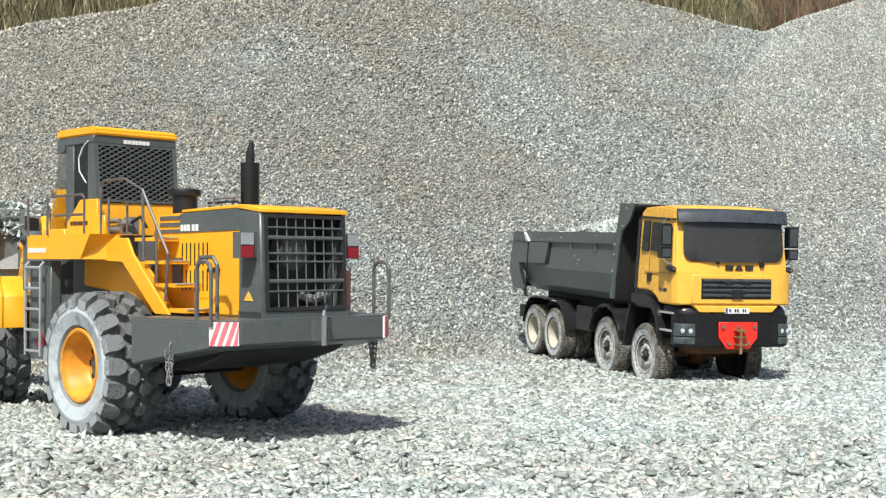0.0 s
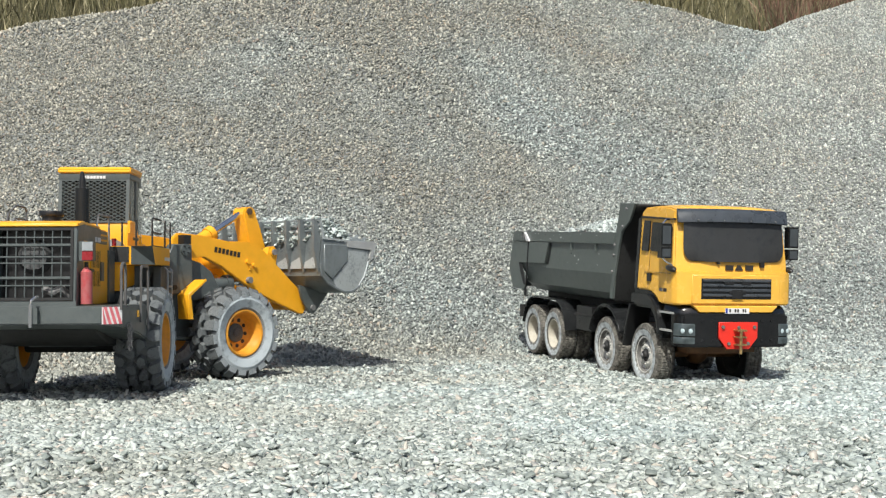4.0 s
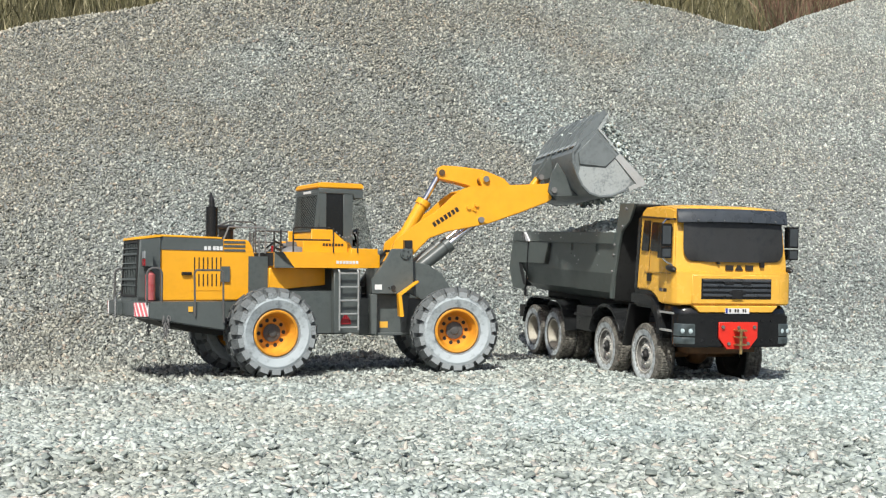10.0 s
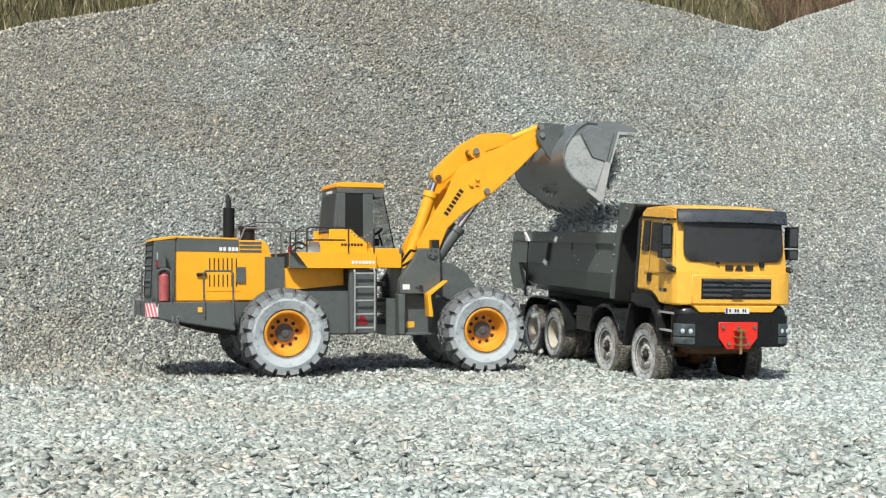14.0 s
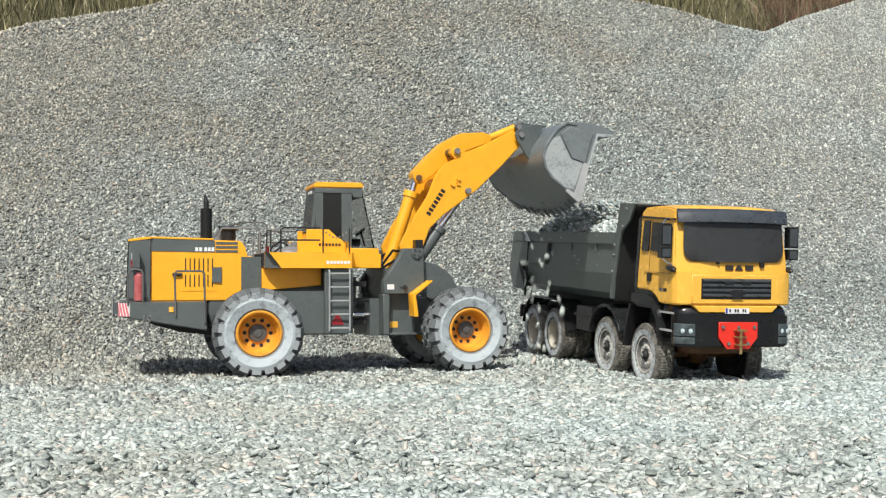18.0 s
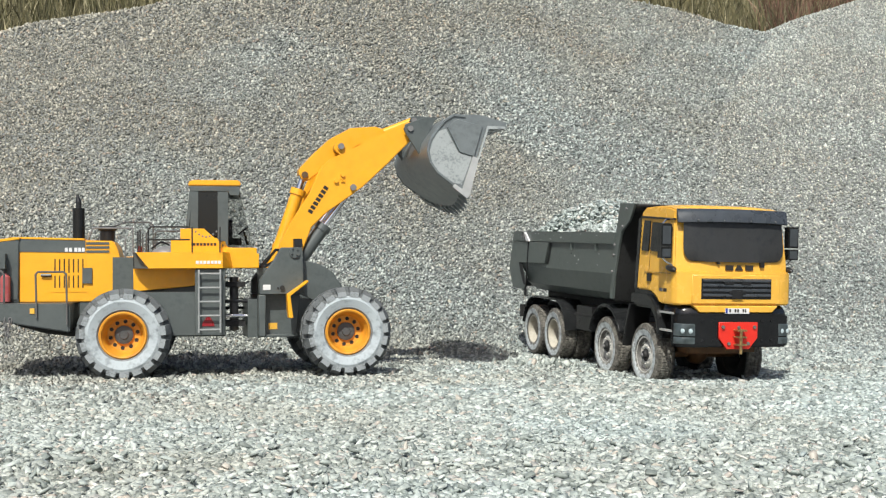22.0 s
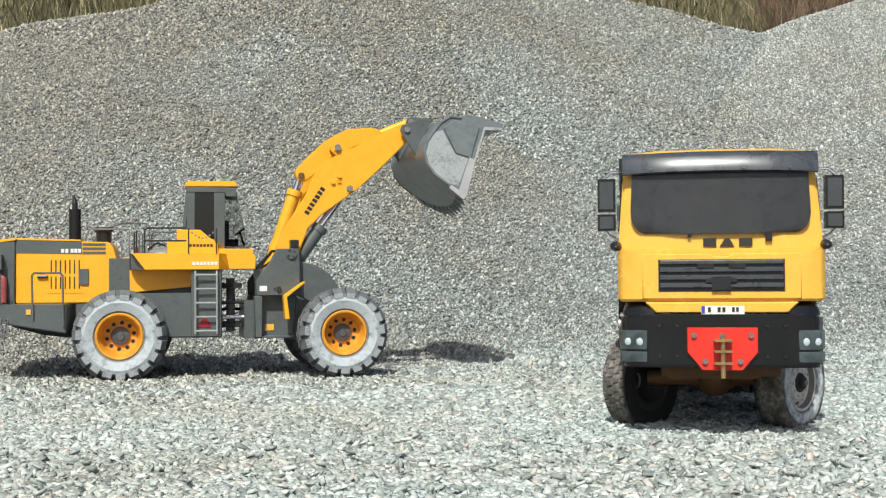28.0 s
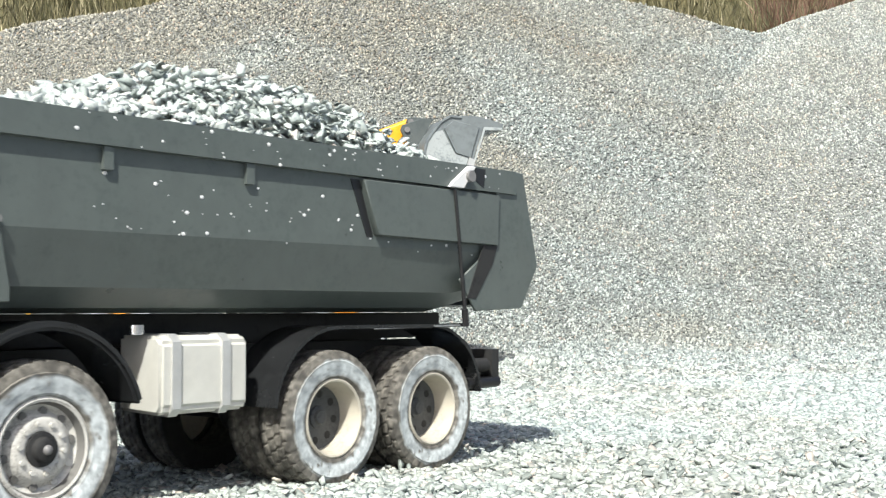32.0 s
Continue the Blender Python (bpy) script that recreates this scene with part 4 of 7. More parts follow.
def lamp_block(tk, s):
    def wrap(name, z0, z1, mat, parent, label):
        bm = bmesh.new()
        prism(bm, [(x, s * y) for x, y in ((0.095, 0.0857), (0.0985, 0.0855), (0.1083, 0.0795), (0.1130, 0.0655), (0.1130, 0.0625), (0.108, 0.0625), (0.104, 0.074))], z0, z1, "z")
        bmesh.ops.recalc_face_normals(bm, faces=bm.faces)
        soften(bm, 0.0006, 1)
        return part(name, bm, mat, parent, label)

    hb = wrap("headlamp_housing", 0.0735, 0.0900, LENS, tk, "clear wrap-round headlamp")
    for x, y in ((0.1113, 0.0680), (0.1078, 0.0778)):
        bm = bmesh.new()
        bmesh.ops.create_uvsphere(bm, u_segments=16, v_segments=8, radius=0.0036, matrix=Matrix.Translation((x, s * y, 0.0804)) @ Matrix.Diagonal((0.5, 1, 1, 1)))
        part("headlamp", bm, LAMP, hb, "lit round headlamp")
    wrap("fog_lamp", 0.0630, 0.0720, LENS, hb, "dark fog lamp")
    # rounded shoulder of the bumper under the cab corner
    bm = bmesh.new()
    lo = [(0.060, 0.052), (0.1075, 0.056), (0.1040, 0.0770), (0.096, 0.0825), (0.060, 0.0835)]
    hi = [(0.060, 0.058), (0.1000, 0.0640), (0.0975, 0.0740), (0.092, 0.0785), (0.060, 0.0800)]
    A = [bm.verts.new((x, s * y, 0.1015)) for x, y in lo]
    C = [bm.verts.new((x - .001, s * (y - .0005), 0.1070)) for x, y in lo]
    B = [bm.verts.new((x, s * y, 0.1138)) for x, y in hi]
    for P, Q in ((A, C), (C, B)):
        for k in range(5):
            bm.faces.new((P[k], P[(k + 1) % 5], Q[(k + 1) % 5], Q[k]))
    bm.faces.new(A)
    bm.faces.new(B)
    bmesh.ops.recalc_face_normals(bm, faces=bm.faces)
    soften(bm, 0.0012, 2)
    part("bumper_shoulder", bm, GLOSS, tk, "glossy black bumper corner", angle=50)


def cab(tk):
    # side profile of the shell: x, z
    prof = [(-0.0180, 0.130), (-0.0185, 0.234), (-0.0155, 0.2440), (-0.007, 0.2482), (0.030, 0.2498), (0.066, 0.2482), (0.086, 0.2440), (0.0930, 0.235), (0.096, 0.215),
            (0.1015, 0.172), (0.1025, 0.160), (0.1025, 0.114), (0.052, 0.114), (0.044, 0.121), (0.030, 0.128), (0.018, 0.130)]
    bm = bmesh.new()
    # a shell of rings, narrowing to the roof and rounded at the front corners
    n = len(prof)
    ws = [0.0862 if z < 0.165 else 0.0862 - (z - 0.165) * 0.075 for x, z in prof]
    lines = []
    for f in (-1, -0.93, -0.6, 0, 0.6, 0.93, 1):
        row = []
        for (x, z), w in zip(prof, ws):
            cx = x
            if x > 0.09:
                cx = x - 0.010 * max(0, abs(f) - 0.6) ** 1.5 / 0.253
            zz = z - (0.0035 * abs(f) ** 4 if z > 0.238 else 0)
            row.append(bm.verts.new((cx, f * w, zz)))
        lines.append(row)
    for A, B in zip(lines, lines[1:]):
        for i in range(n):
            bm.faces.new((A[i], A[(i + 1) % n], B[(i + 1) % n], B[i]))
    bm.faces.new(lines[0])
    bm.faces.new(lines[-1][::-1])
    bmesh.ops.recalc_face_normals(bm, faces=bm.faces)
    soften(bm, 0.0022, 2)
    body = part("cab_shell", bm, AMBER, tk, "amber yellow painted cab", angle=50)
    # windscreen, bulging, with rounded lower corners
    bm = bmesh.new()
    rows = []
    for k in range(15):
        v = 1 - (1 - k / 14) ** 1.6
        z = 0.2262 - 0.0535 * v
        half = 0.0742 + 0.002 * v - 0.014 * (1 - math.sqrt(1 - max(0, (v - .64) / .361) ** 2))
        x = 0.0965 + (0.2205 - z) * 0.105
        row = []
        for j in range(13):
            f = j / 6 - 1
            row.append(bm.verts.new((x + 0.0046 - 0.0058 * abs(f) ** 4, f * half, z - 0.0006 * (1 - f * f) * v)))
        rows.append(row)
    for A, B in zip(rows, rows[1:]):
        for i in range(12):
            bm.faces.new((A[i], A[i + 1], B[i + 1], B[i]))
    bmesh.ops.solidify(bm, geom=bm.faces[:], thickness=-0.006)
    bmesh.ops.recalc_face_normals(bm, faces=bm.faces)
    part("windscreen", bm, SCREEN, tk, "dark tinted windscreen", angle=60)
    for y in (-0.026, 0.040):
        bm = bmesh.new()
        box(bm, 0.1015, 0.1055, y - .0028 if y > 0 else y - .0015, y + .0028 if y > 0 else y + .0015, 0.1655 if y > 0 else .169, 0.1735)
        part("wiper_stub", bm, BLACK, tk)
    # sun visor
    bm = bmesh.new()
    out = [(0.084, 0.2425), (0.098, 0.2418), (0.105, 0.2365), (0.1070, 0.2245), (0.1050, 0.2235), (0.100, 0.232), (0.084, 0.2355)]
    lines = []
    for j in range(9):
        f = j / 4 - 1
        lines.append([bm.verts.new((max(x - 0.0105 * abs(f) ** 4, 0.084 + 0.0065 * abs(f) ** 6), f * 0.0825, z + 0.0015 * (1 - f * f))) for x, z in out])
    m = len(out)
    for A, B in zip(lines, lines[1:]):
        for i in range(m):
            bm.faces.new((A[i], A[(i + 1) % m], B[(i + 1) % m], B[i]))
    bm.faces.new(lines[0])
    bm.faces.new(lines[-1][::-1])
    bmesh.ops.recalc_face_normals(bm, faces=bm.faces)
    vis = part("sun_visor", bm, VISOR, tk, "glossy dark sun visor", angle=50)
    for y in (-0.058, -0.02, 0.02, 0.058):
        bm = bmesh.new()
        rod(bm, (0.1045, y, 0.228), (0.1078, y, 0.2275), 0.0008, 6)
        part("screw", bm, PIPE, vis)
    # front panel with raised surround, grille, lip, plate
    bm = bmesh.new()
    prism(bm, [(0.085, -0.0872), (0.098, -0.0868), (0.1045, -0.080), (0.1065, -0.066), (0.1065, 0.066), (0.1045, 0.080), (0.098, 0.0868), (0.085, 0.0872)], 0.1145, 0.1595, "z")
    soften(bm, 0.002, 2)
    part("front_panel", bm, AMBER, tk, angle=50)
    bm = bmesh.new()
    prism(bm, [(-0.066, 0.155), (-0.010, 0.155), (-0.006, 0.1525), (0.006, 0.1525), (0.010, 0.155), (0.066, 0.155), (0.066, 0.1165), (-0.066, 0.1165)], 0.1058, 0.1078, "x")
    soften(bm, 0.0008, 1)
    part("grille_surround", bm, AMBER, tk)
    gr = boxpart("grille", (0.1062, 0.1082, -0.0525, 0.0525, 0.1228, 0.1502), BLACK, tk, "black front grille", 0.0006)
    for i in range(4):
        z = 0.1255 + 0.0066 * i
        bm = bmesh.new()
        prism(bm, [(0.1082, z), (0.1105, z + .0012), (0.1105, z + .0034), (0.1082, z + .0046)], -0.051, 0.051)
        part("grille_slat", bm, VISOR, gr)
    bm = bmesh.new()
    for a, b in (((-.008, .008), (.134, .1355)), ((-.013, .013), (.1305, .134)), ((-.02, -.006), (.1425, .1465)), ((.006, .02), (.1425, .1465))):
        box(bm, 0.1100, 0.1112, a[0], a[1], b[0], b[1])
    box(bm, 0.1100, 0.1114, -.008, .008, .124, .134)
    part("grille_badge", bm, BLACK, gr)
    bm = bmesh.new()
    prism(bm, [(-0.064, 0.1140), (0.064, 0.1140), (0.055, 0.1045), (-0.055, 0.1045)], 0.096, 0.1085, "x")
    soften(bm, 0.0012, 1)
    part("lower_lip", bm, AMBER, tk)
    np_ = boxpart("number_plate", (0.1087, 0.1102, -0.0171, 0.0187, 0.1036, 0.1106), WHITE, tk, "white number plate with dark characters", 0.0003)
    boxpart("blue_strip", (0.1100, 0.1107, -0.0169, -0.0140, 0.1044, 0.1106), BLUE, np_, bevel=0)
    for y0, y1 in ((-.0115, -.0090), (-.0035, -.0010), (.0005, .0030), (.0085, .0107), (.0118, .0140)):
        boxpart("plate_mark", (0.1100, 0.1106, y0, y1, 0.1055, 0.1095), LETTER, np_, bevel=0)
    # maker's lettering drawn as plain shapes
    lg = boxpart("badge_bar", (0.1020, 0.1034, -0.0005, 0.0005, 0.1617, 0.1622), LETTER, tk, bevel=0)
    for k, (y0, y1) in enumerate(((-0.0145, -0.0035), (-0.0005, 0.0115), (0.0155, 0.0265))):
        bm = bmesh.new()
        w = y1 - y0
        pts = [(0, 0), (1, 0), (.65, 1), (.35, 1)] if k == 1 else [(0, 0), (1, 0), (1, 1), (0, 1)]
        prism(bm, [(y0 + p[0] * w, 0.1610 + p[1] * 0.0072) for p in pts], 0.1015, 0.1046, "x")
        part("badge_shape", bm, LETTER, lg)
    # sides
    for s in (1, -1):

        def slab(name, pts, mat, d=0.0012, parent=tk, label="", base=None):
            b = base or (lambda z: 0.0862 if z < 0.165 else 0.0862 - (z - 0.165) * 0.075)
            bm = bmesh.new()
            lo = [bm.verts.new((x, s * (b(z) - 0.001), z)) for x, z in pts]
            hi = [bm.verts.new((x, s * (b(z) + d), z)) for x, z in pts]
            k = len(pts)
            bm.faces.new(lo)
            bm.faces.new(hi[::-1])
            for i in range(k):
                bm.faces.new((lo[i], lo[(i + 1) % k], hi[(i + 1) % k], hi[i]))
            bmesh.ops.recalc_face_normals(bm, faces=bm.faces)
            return part(name, bm, mat, parent, label)
        slab("side_window", [(0.083, 0.181), (0.081, 0.217), (0.074, 0.2225), (0.022, 0.2245), (0.0205, 0.222), (0.0205, 0.187), (0.024, 0.1845), (0.046, 0.184), (0.054, 0.177), (0.060, 0.1755), (0.078, 0.1757)], SIDEGLASS, label="dark side window")
        slab("rear_quarter_window", [(0.0148, 0.186), (0.0140, 0.2245), (0.0125, 0.2268), (-0.0038, 0.2268), (-0.0056, 0.2245), (-0.0070, 0.188), (-0.0055, 0.1845), (0.0135, 0.1838)], SIDEGLASS, label="dark rear side window")
        slab("drip_rail", [(0.086, 0.2275), (0.086, 0.2295), (-0.0145, 0.2335), (-0.0145, 0.2305)], BLACK, 0.002)
        slab("door_seam", [(0.0172, 0.132), (0.0172, 0.226), (0.0168, 0.226), (0.0168, 0.132)], RUST, 0.0002)
        # crease drawn as a thin brown strip, its shade put into the colour
        slab("belt_crease", [(0.092, 0.1553), (0.092, 0.1561), (0.004, 0.1553), (0.004, 0.1550)], RUST, 0.0002)
        slab("door_handle", [(0.0265, 0.1425), (0.0265, 0.1535), (0.0165, 0.1535), (0.0165, 0.1425)], BLACK, 0.0018)
        slab("side_badge", [(0.074, 0.1305), (0.074, 0.1350), (0.064, 0.1350), (0.064, 0.1305)], LETTER, 0.0003)
        slab("side_badge_bar", [(0.062, 0.1305), (0.062, 0.1350), (0.053, 0.1350), (0.053, 0.1305)], PIPE, 0.0003)
        # grille of cooling louvres down the rear edge
        slab("corner_strip", [(-0.0172, 0.1305), (-0.0172, 0.2285), (-0.0186, 0.2300), (-0.0250, 0.2300), (-0.0250, 0.1305)], FENDER, 0.0004)
        for i in range(7):
            z = 0.172 + 0.0075 * i
            slab("louvre", [(-0.0140, z + .001), (-0.0140, z + .0035), (-0.0170, z + .0048), (-0.0170, z)], FENDER, 0.0005)
        # mirrors
        mr = boxpart("mirror", (0.0800, 0.0905, min(s * .0885, s * .1040), max(s * .0885, s * .1040), 0.1925, 0.2215), GLOSS, tk, "black wing mirror", 0.002)
        boxpart("wide_mirror", (0.0800, 0.0905, min(s * .0885, s * .1040), max(s * .0885, s * .1040), 0.176, 0.1905), GLOSS, mr, bevel=0.003)
        boxpart("mirror_cover", (0.0903, 0.0913, min(s * .0905, s * .1022), max(s * .0905, s * .1022), 0.1950, 0.2190), COVER, mr, "glossy grey mirror cover", 0.0006)
        boxpart("lower_cover", (0.0903, 0.0913, min(s * .0905, s * .1022), max(s * .0905, s * .1022), 0.1780, 0.1885), COVER, mr, bevel=0.0006)
        boxpart("mirror_glass", (0.0792, 0.0802, min(s * .0905, s * .1022), max(s * .0905, s * .1022), 0.1945, 0.2195), CHROME, mr, bevel=0)
        for pts in ([(0.080, s * .080, 0.2285), (0.082, s * .093, 0.2275), (0.0830, s * .099, 0.222)], [(0.088, s * .084, 0.166), (0.084, s * .094, 0.172), (0.0830, s * .098, 0.1765)]):
            bm = bmesh.new()
            tube(bm, pts, 0.0012)
            part("mirror_bracket", bm, CHROME, mr)
        bm = bmesh.new()
        bmesh.ops.create_uvsphere(bm, u_segments=16, v_segments=10, radius=0.01, matrix=Matrix.Translation((0.0895, s * .0885, 0.1625)) @ Matrix.Rotation(radians(8), 4, "Y") @ Matrix.Diagonal((1.25, .55, .42, 1)))
        part("kerb_mirror", bm, BLACK, tk)
        # steps below the door
        boxpart("step_well", (0.046, 0.086, min(s * .050, s * .070), max(s * .050, s * .070), 0.0665, 0.1135), GLOSS, tk, bevel=0.002)
        for z in (0.1025, 0.0785):
            bm = bmesh.new()
            box(bm, 0.054, 0.0900, min(s * .079, s * .0853), max(s * .079, s * .0853), z - .0012, z + .0012)
            soften(bm, 0.0005, 1)
            part("step_bar", bm, ALU, tk, "pale ribbed metal step")
    bm = bmesh.new()
    box(bm, -0.0270, -0.0188, -0.080, 0.080, 0.125, 0.231)
    part("cab_back", bm, DARK, tk)


def arch(bm, cx, cz, r, w0, w1, a0, a1, n=12, th=0.0022):
    """A curved mudguard over a wheel."""
    inner, outer = [], []
    for i in range(n + 1):
        a = radians(a0 + (a1 - a0) * i / n)
        inner.append((cx + r * math.cos(a), cz + r * math.sin(a)))
        outer.append((cx + (r + th) * math.cos(a), cz + (r + th) * math.sin(a)))
    prism(bm, inner + outer[::-1], w0, w1)


def arches(tk, s):
    w0, w1 = sorted((s * 0.052, s * 0.0875))
    # big front fender under the cab
    bm = bmesh.new()
    outer = [(0.010 + 0.049 * math.cos(radians(q)), 0.066 + 0.0635 * math.sin(radians(q))) for q in range(0, 91, 10)]
    inner = [(0.014 + 0.031 * math.cos(radians(q)), 0.066 + 0.0390 * math.sin(radians(q))) for q in range(90, -1, -15)]
    prism(bm, outer + [(-0.0370, 0.1295), (-0.0385, 0.1050)] + inner, w0, w1)
    soften(bm, 0.0055, 4)
    part("front_fender", bm, FENDER, tk, "black front wheel arch")
    bm = bmesh.new()
    prism(bm, [(-0.0350, 0.1075), (-0.0395, 0.1075), (-0.0455, 0.0950), (-0.0540, 0.0700), (-0.0590, 0.0460), (-0.0555, 0.0460), (-0.0490, 0.0720), (-0.0400, 0.0950)], w0, w1)
    soften(bm, 0.0008, 1)
    part("mud_flap", bm, BLACK, tk)
    bm = bmesh.new()
    arch(bm, -0.131, 0.043, 0.054, min(s * .05, s * .0855), max(s * .05, s * .0855), 20, 165, 18, 0.0050)
    soften(bm, 0.0018, 2)
    part("mudguard", bm, FENDER, tk)
    bm = bmesh.new()
    a = []
    for i in range(9):
        t = radians(175 - 85 * i / 8)
        a.append((-0.427 + 0.052 * math.cos(t), 0.044 + 0.051 * math.sin(t)))
    b = []
    for i in range(9):
        t = radians(90 - 85 * i / 8)
        b.append((-0.335 + 0.052 * math.cos(t), 0.044 + 0.051 * math.sin(t)))
    line = a + b
    inner = [(x, z) for x, z in line]
    outer = [(x + (0.0022 if i > 12 else -0.0022 if i < 5 else 0), z + (0.0022 if 3 < i < 14 else 0.0006)) for i, (x, z) in enumerate(line)]
    prism(bm, inner + outer[::-1], min(s * .045, s * .0855), max(s * .045, s * .0855))
    part("rear_mudguard", bm, FENDER, tk)
    bm = bmesh.new()
    rod(bm, (-0.375, s * 0.078, 0.095), (-0.462, s * 0.0885, 0.0965), 0.0013, 6)
    part("rod_stay", bm, CHROME, tk)
    bm = bmesh.new()
    tube(bm, [(-0.457, s * 0.0905, 0.096), (-0.4435, s * 0.0915, 0.192), (-0.4435, s * 0.0915, 0.194)], 0.0014)
    rod(bm, (-0.4555, s * 0.0905, 0.1075), (-0.457, s * 0.0905, 0.096), 0.0024, 8)
    part("gate_rod", bm, BLACK, tk)


def tipper(tk):
    """Tipping body: rounded floor, upright sides with a deep top rail, raised headboard."""
    # cross-section, outer, left half: y, z
    sec = [(0.0, 0.1055), (0.052, 0.1055), (0.068, 0.1085), (0.0790, 0.1190), (0.0865, 0.148), (0.0865, 0.192), (0.0905, 0.1925), (0.0905, 0.2095), (0.0835, 0.2095), (0.0835, 0.150),
           (0.0765, 0.122), (0.066, 0.1125), (0.050, 0.111), (0.0, 0.111)]
    bm = bmesh.new()
    # the outer and inner lines close into one ring
    outer = sec[:8] + [sec[8]]
    inner = sec[9:]
    ring = [(y, z) for y, z in outer] + [(y, z) for y, z in inner] + [(-y, z) for y, z in inner[-2::-1]] + [(-y, z) for y, z in outer[:0:-1]]

    def section(x, lean=0.0, low=0.0):
        return [bm.verts.new((x - lean * (0.2095 - z), y, z + low * max(0, (0.150 - z)) / 0.045)) for y, z in ring]
    A = section(-0.089, 0.19)
    B = section(-0.455)
    C = section(-0.482, low=0.006)
    D = section(-0.518, low=0.026)
    k = len(ring)
    for P, Q in ((A, B), (B, C), (C, D)):
        for i in range(k):
            bm.faces.new((P[i], P[(i + 1) % k], Q[(i + 1) % k], Q[i]))
    bm.faces.new(A[::-1])
    bm.faces.new(D)
    bmesh.ops.recalc_face_normals(bm, faces=bm.faces)
    shell = part("bed_shell", bm, BEDGREY, tk, "dark grey half-pipe tipper body with dusty rails", angle=14)
    # headboard, leaning forward, with a canopy over the cab's back
    plate("headboard", [(-0.096, 0.111), (-0.0936, 0.143), (-0.0797, 0.1896), (-0.0706, 0.211), (-0.0455, 0.2257), (-0.0285, 0.2515), (-0.077, 0.2525), (-0.0900, 0.2100), (-0.1072, 0.1180), (-0.1072, 0.111)], 0.0835, 0.0872, BEDGREY, tk, "dark grey headboard side")
    plate("headboard", [(-0.096, 0.111), (-0.0936, 0.143), (-0.0797, 0.1896), (-0.0706, 0.211), (-0.0455, 0.2257), (-0.0285, 0.2515), (-0.077, 0.2525), (-0.0900, 0.2100), (-0.1072, 0.1180), (-0.1072, 0.111)], -0.0872, -0.0835, BEDGREY, tk, "dark grey headboard side")
    # the shade behind the cab is put into this panel's dark colour
    plate("headboard_panel", [(-0.103, 0.108), (-0.098, 0.108), (-0.0815, 0.190), (-0.0725, 0.2257), (-0.0285, 0.247), (-0.0285, 0.2505), (-0.0735, 0.2505), (-0.080, 0.2257), (-0.088, 0.190)], -0.0833, 0.0833, DARK, tk, "headboard behind the cab, coloured dark for its shade")
    for s in (1, -1):
        y0, y1 = sorted((s * 0.0845, s * 0.0925))
        for x, z in ((-0.0545, 0.2439), (-0.0665, 0.2182), (-0.0990, 0.1513), (-0.0945, 0.1760), (-0.0925, 0.1910)):
            bm = bmesh.new()
            rod(bm, (x, s * 0.0865, z), (x, s * 0.0895, z), 0.0022, 8)
            part("bolt", bm, PIPE, shell)
        # small hooks under the rail
        for x in (-0.1612, -0.2584):
            boxpart("hook", (x - .003, x + .003, min(s * .086, s * .0892), max(s * .086, s * .0892), 0.180, 0.192), BEDGREY, shell, bevel=0.0006)
        # rear side panel and gate hinge plates
        plate("corner_panel", [(-0.3525, 0.1905), (-0.3660, 0.1553), (-0.4950, 0.1536), (-0.497, 0.1905)], y0 if s > 0 else -0.0910, 0.0910 if s > 0 else -0.0845, BEDGREY, shell)
        # flat black strip painting the shadow along the panel's front edge
        plate("panel_edge_shade", [(-0.3440, 0.1905), (-0.3590, 0.1540), (-0.3650, 0.1540), (-0.3515, 0.1905)], min(s * .0863, s * .0869), max(s * .0863, s * .0870), BLACK, shell, bevel=0)
        # flat dark plate added for the shaded gap below the corner panel
        plate("gate_gap_shade", [(-0.4790, 0.1533), (-0.4955, 0.1533), (-0.4900, 0.1400), (-0.4700, 0.1150), (-0.4600, 0.1150)], min(s * .0887, s * .0893), max(s * .0887, s * .0893), DARK, shell, bevel=0)
        plate("gate_side", [(-0.452, 0.128), (-0.492, 0.1535), (-0.497, 0.2095), (-0.529, 0.2095), (-0.547, 0.140), (-0.526, 0.108), (-0.470, 0.106)], min(s * .0868, s * .0888), max(s * .0868, s * .0888), BEDGREY, shell)
        plate("hinge_ear", [(-0.436, 0.192), (-0.440, 0.196), (-0.458, 0.2085), (-0.466, 0.2085), (-0.452, 0.192)], min(s * .0905, s * .0935), max(s * .0905, s * .0935), WHITE, shell)
        # no cut in the rail: a black plate carries the notch's shade
        plate("rail_notch", [(-0.4680, 0.1990), (-0.4680, 0.2080), (-0.4800, 0.2080), (-0.4780, 0.1945)], min(s * .0900, s * .0909), max(s * .0900, s * .0909), BLACK, shell, bevel=0)
        bm = bmesh.new()
        rod(bm, (-0.4582, s * .088, 0.2010), (-0.4582, s * .0960, 0.2010), 0.0042, 10)
        part("hinge_bolt", bm, PIPE, shell)
    # tailgate
    plate("tailgate", [(-0.5265, 0.2085), (-0.5325, 0.2085), (-0.5475, 0.140), (-0.528, 0.109), (-0.5205, 0.111), (-0.5405, 0.140)], -0.0862, 0.0862, BEDGREY, shell, "dark grey tailgate")
    rng = random.Random(3)
    bm = bmesh.new()
    for i in range(150):
        s = 1 if rng.random() < .75 else -1
        x = -0.14 - 0.36 * rng.random()
        z = rng.choice((0.2, 0.2, 0.2, 0.17, 0.155)) + rng.uniform(-.01, .009)
        yy = 0.0906 if z > .193 else 0.0867
        r = rng.choice((.0004, .0005, .0006, .0008, .0012))
        if not (z > .193 or z < .19):
            continue
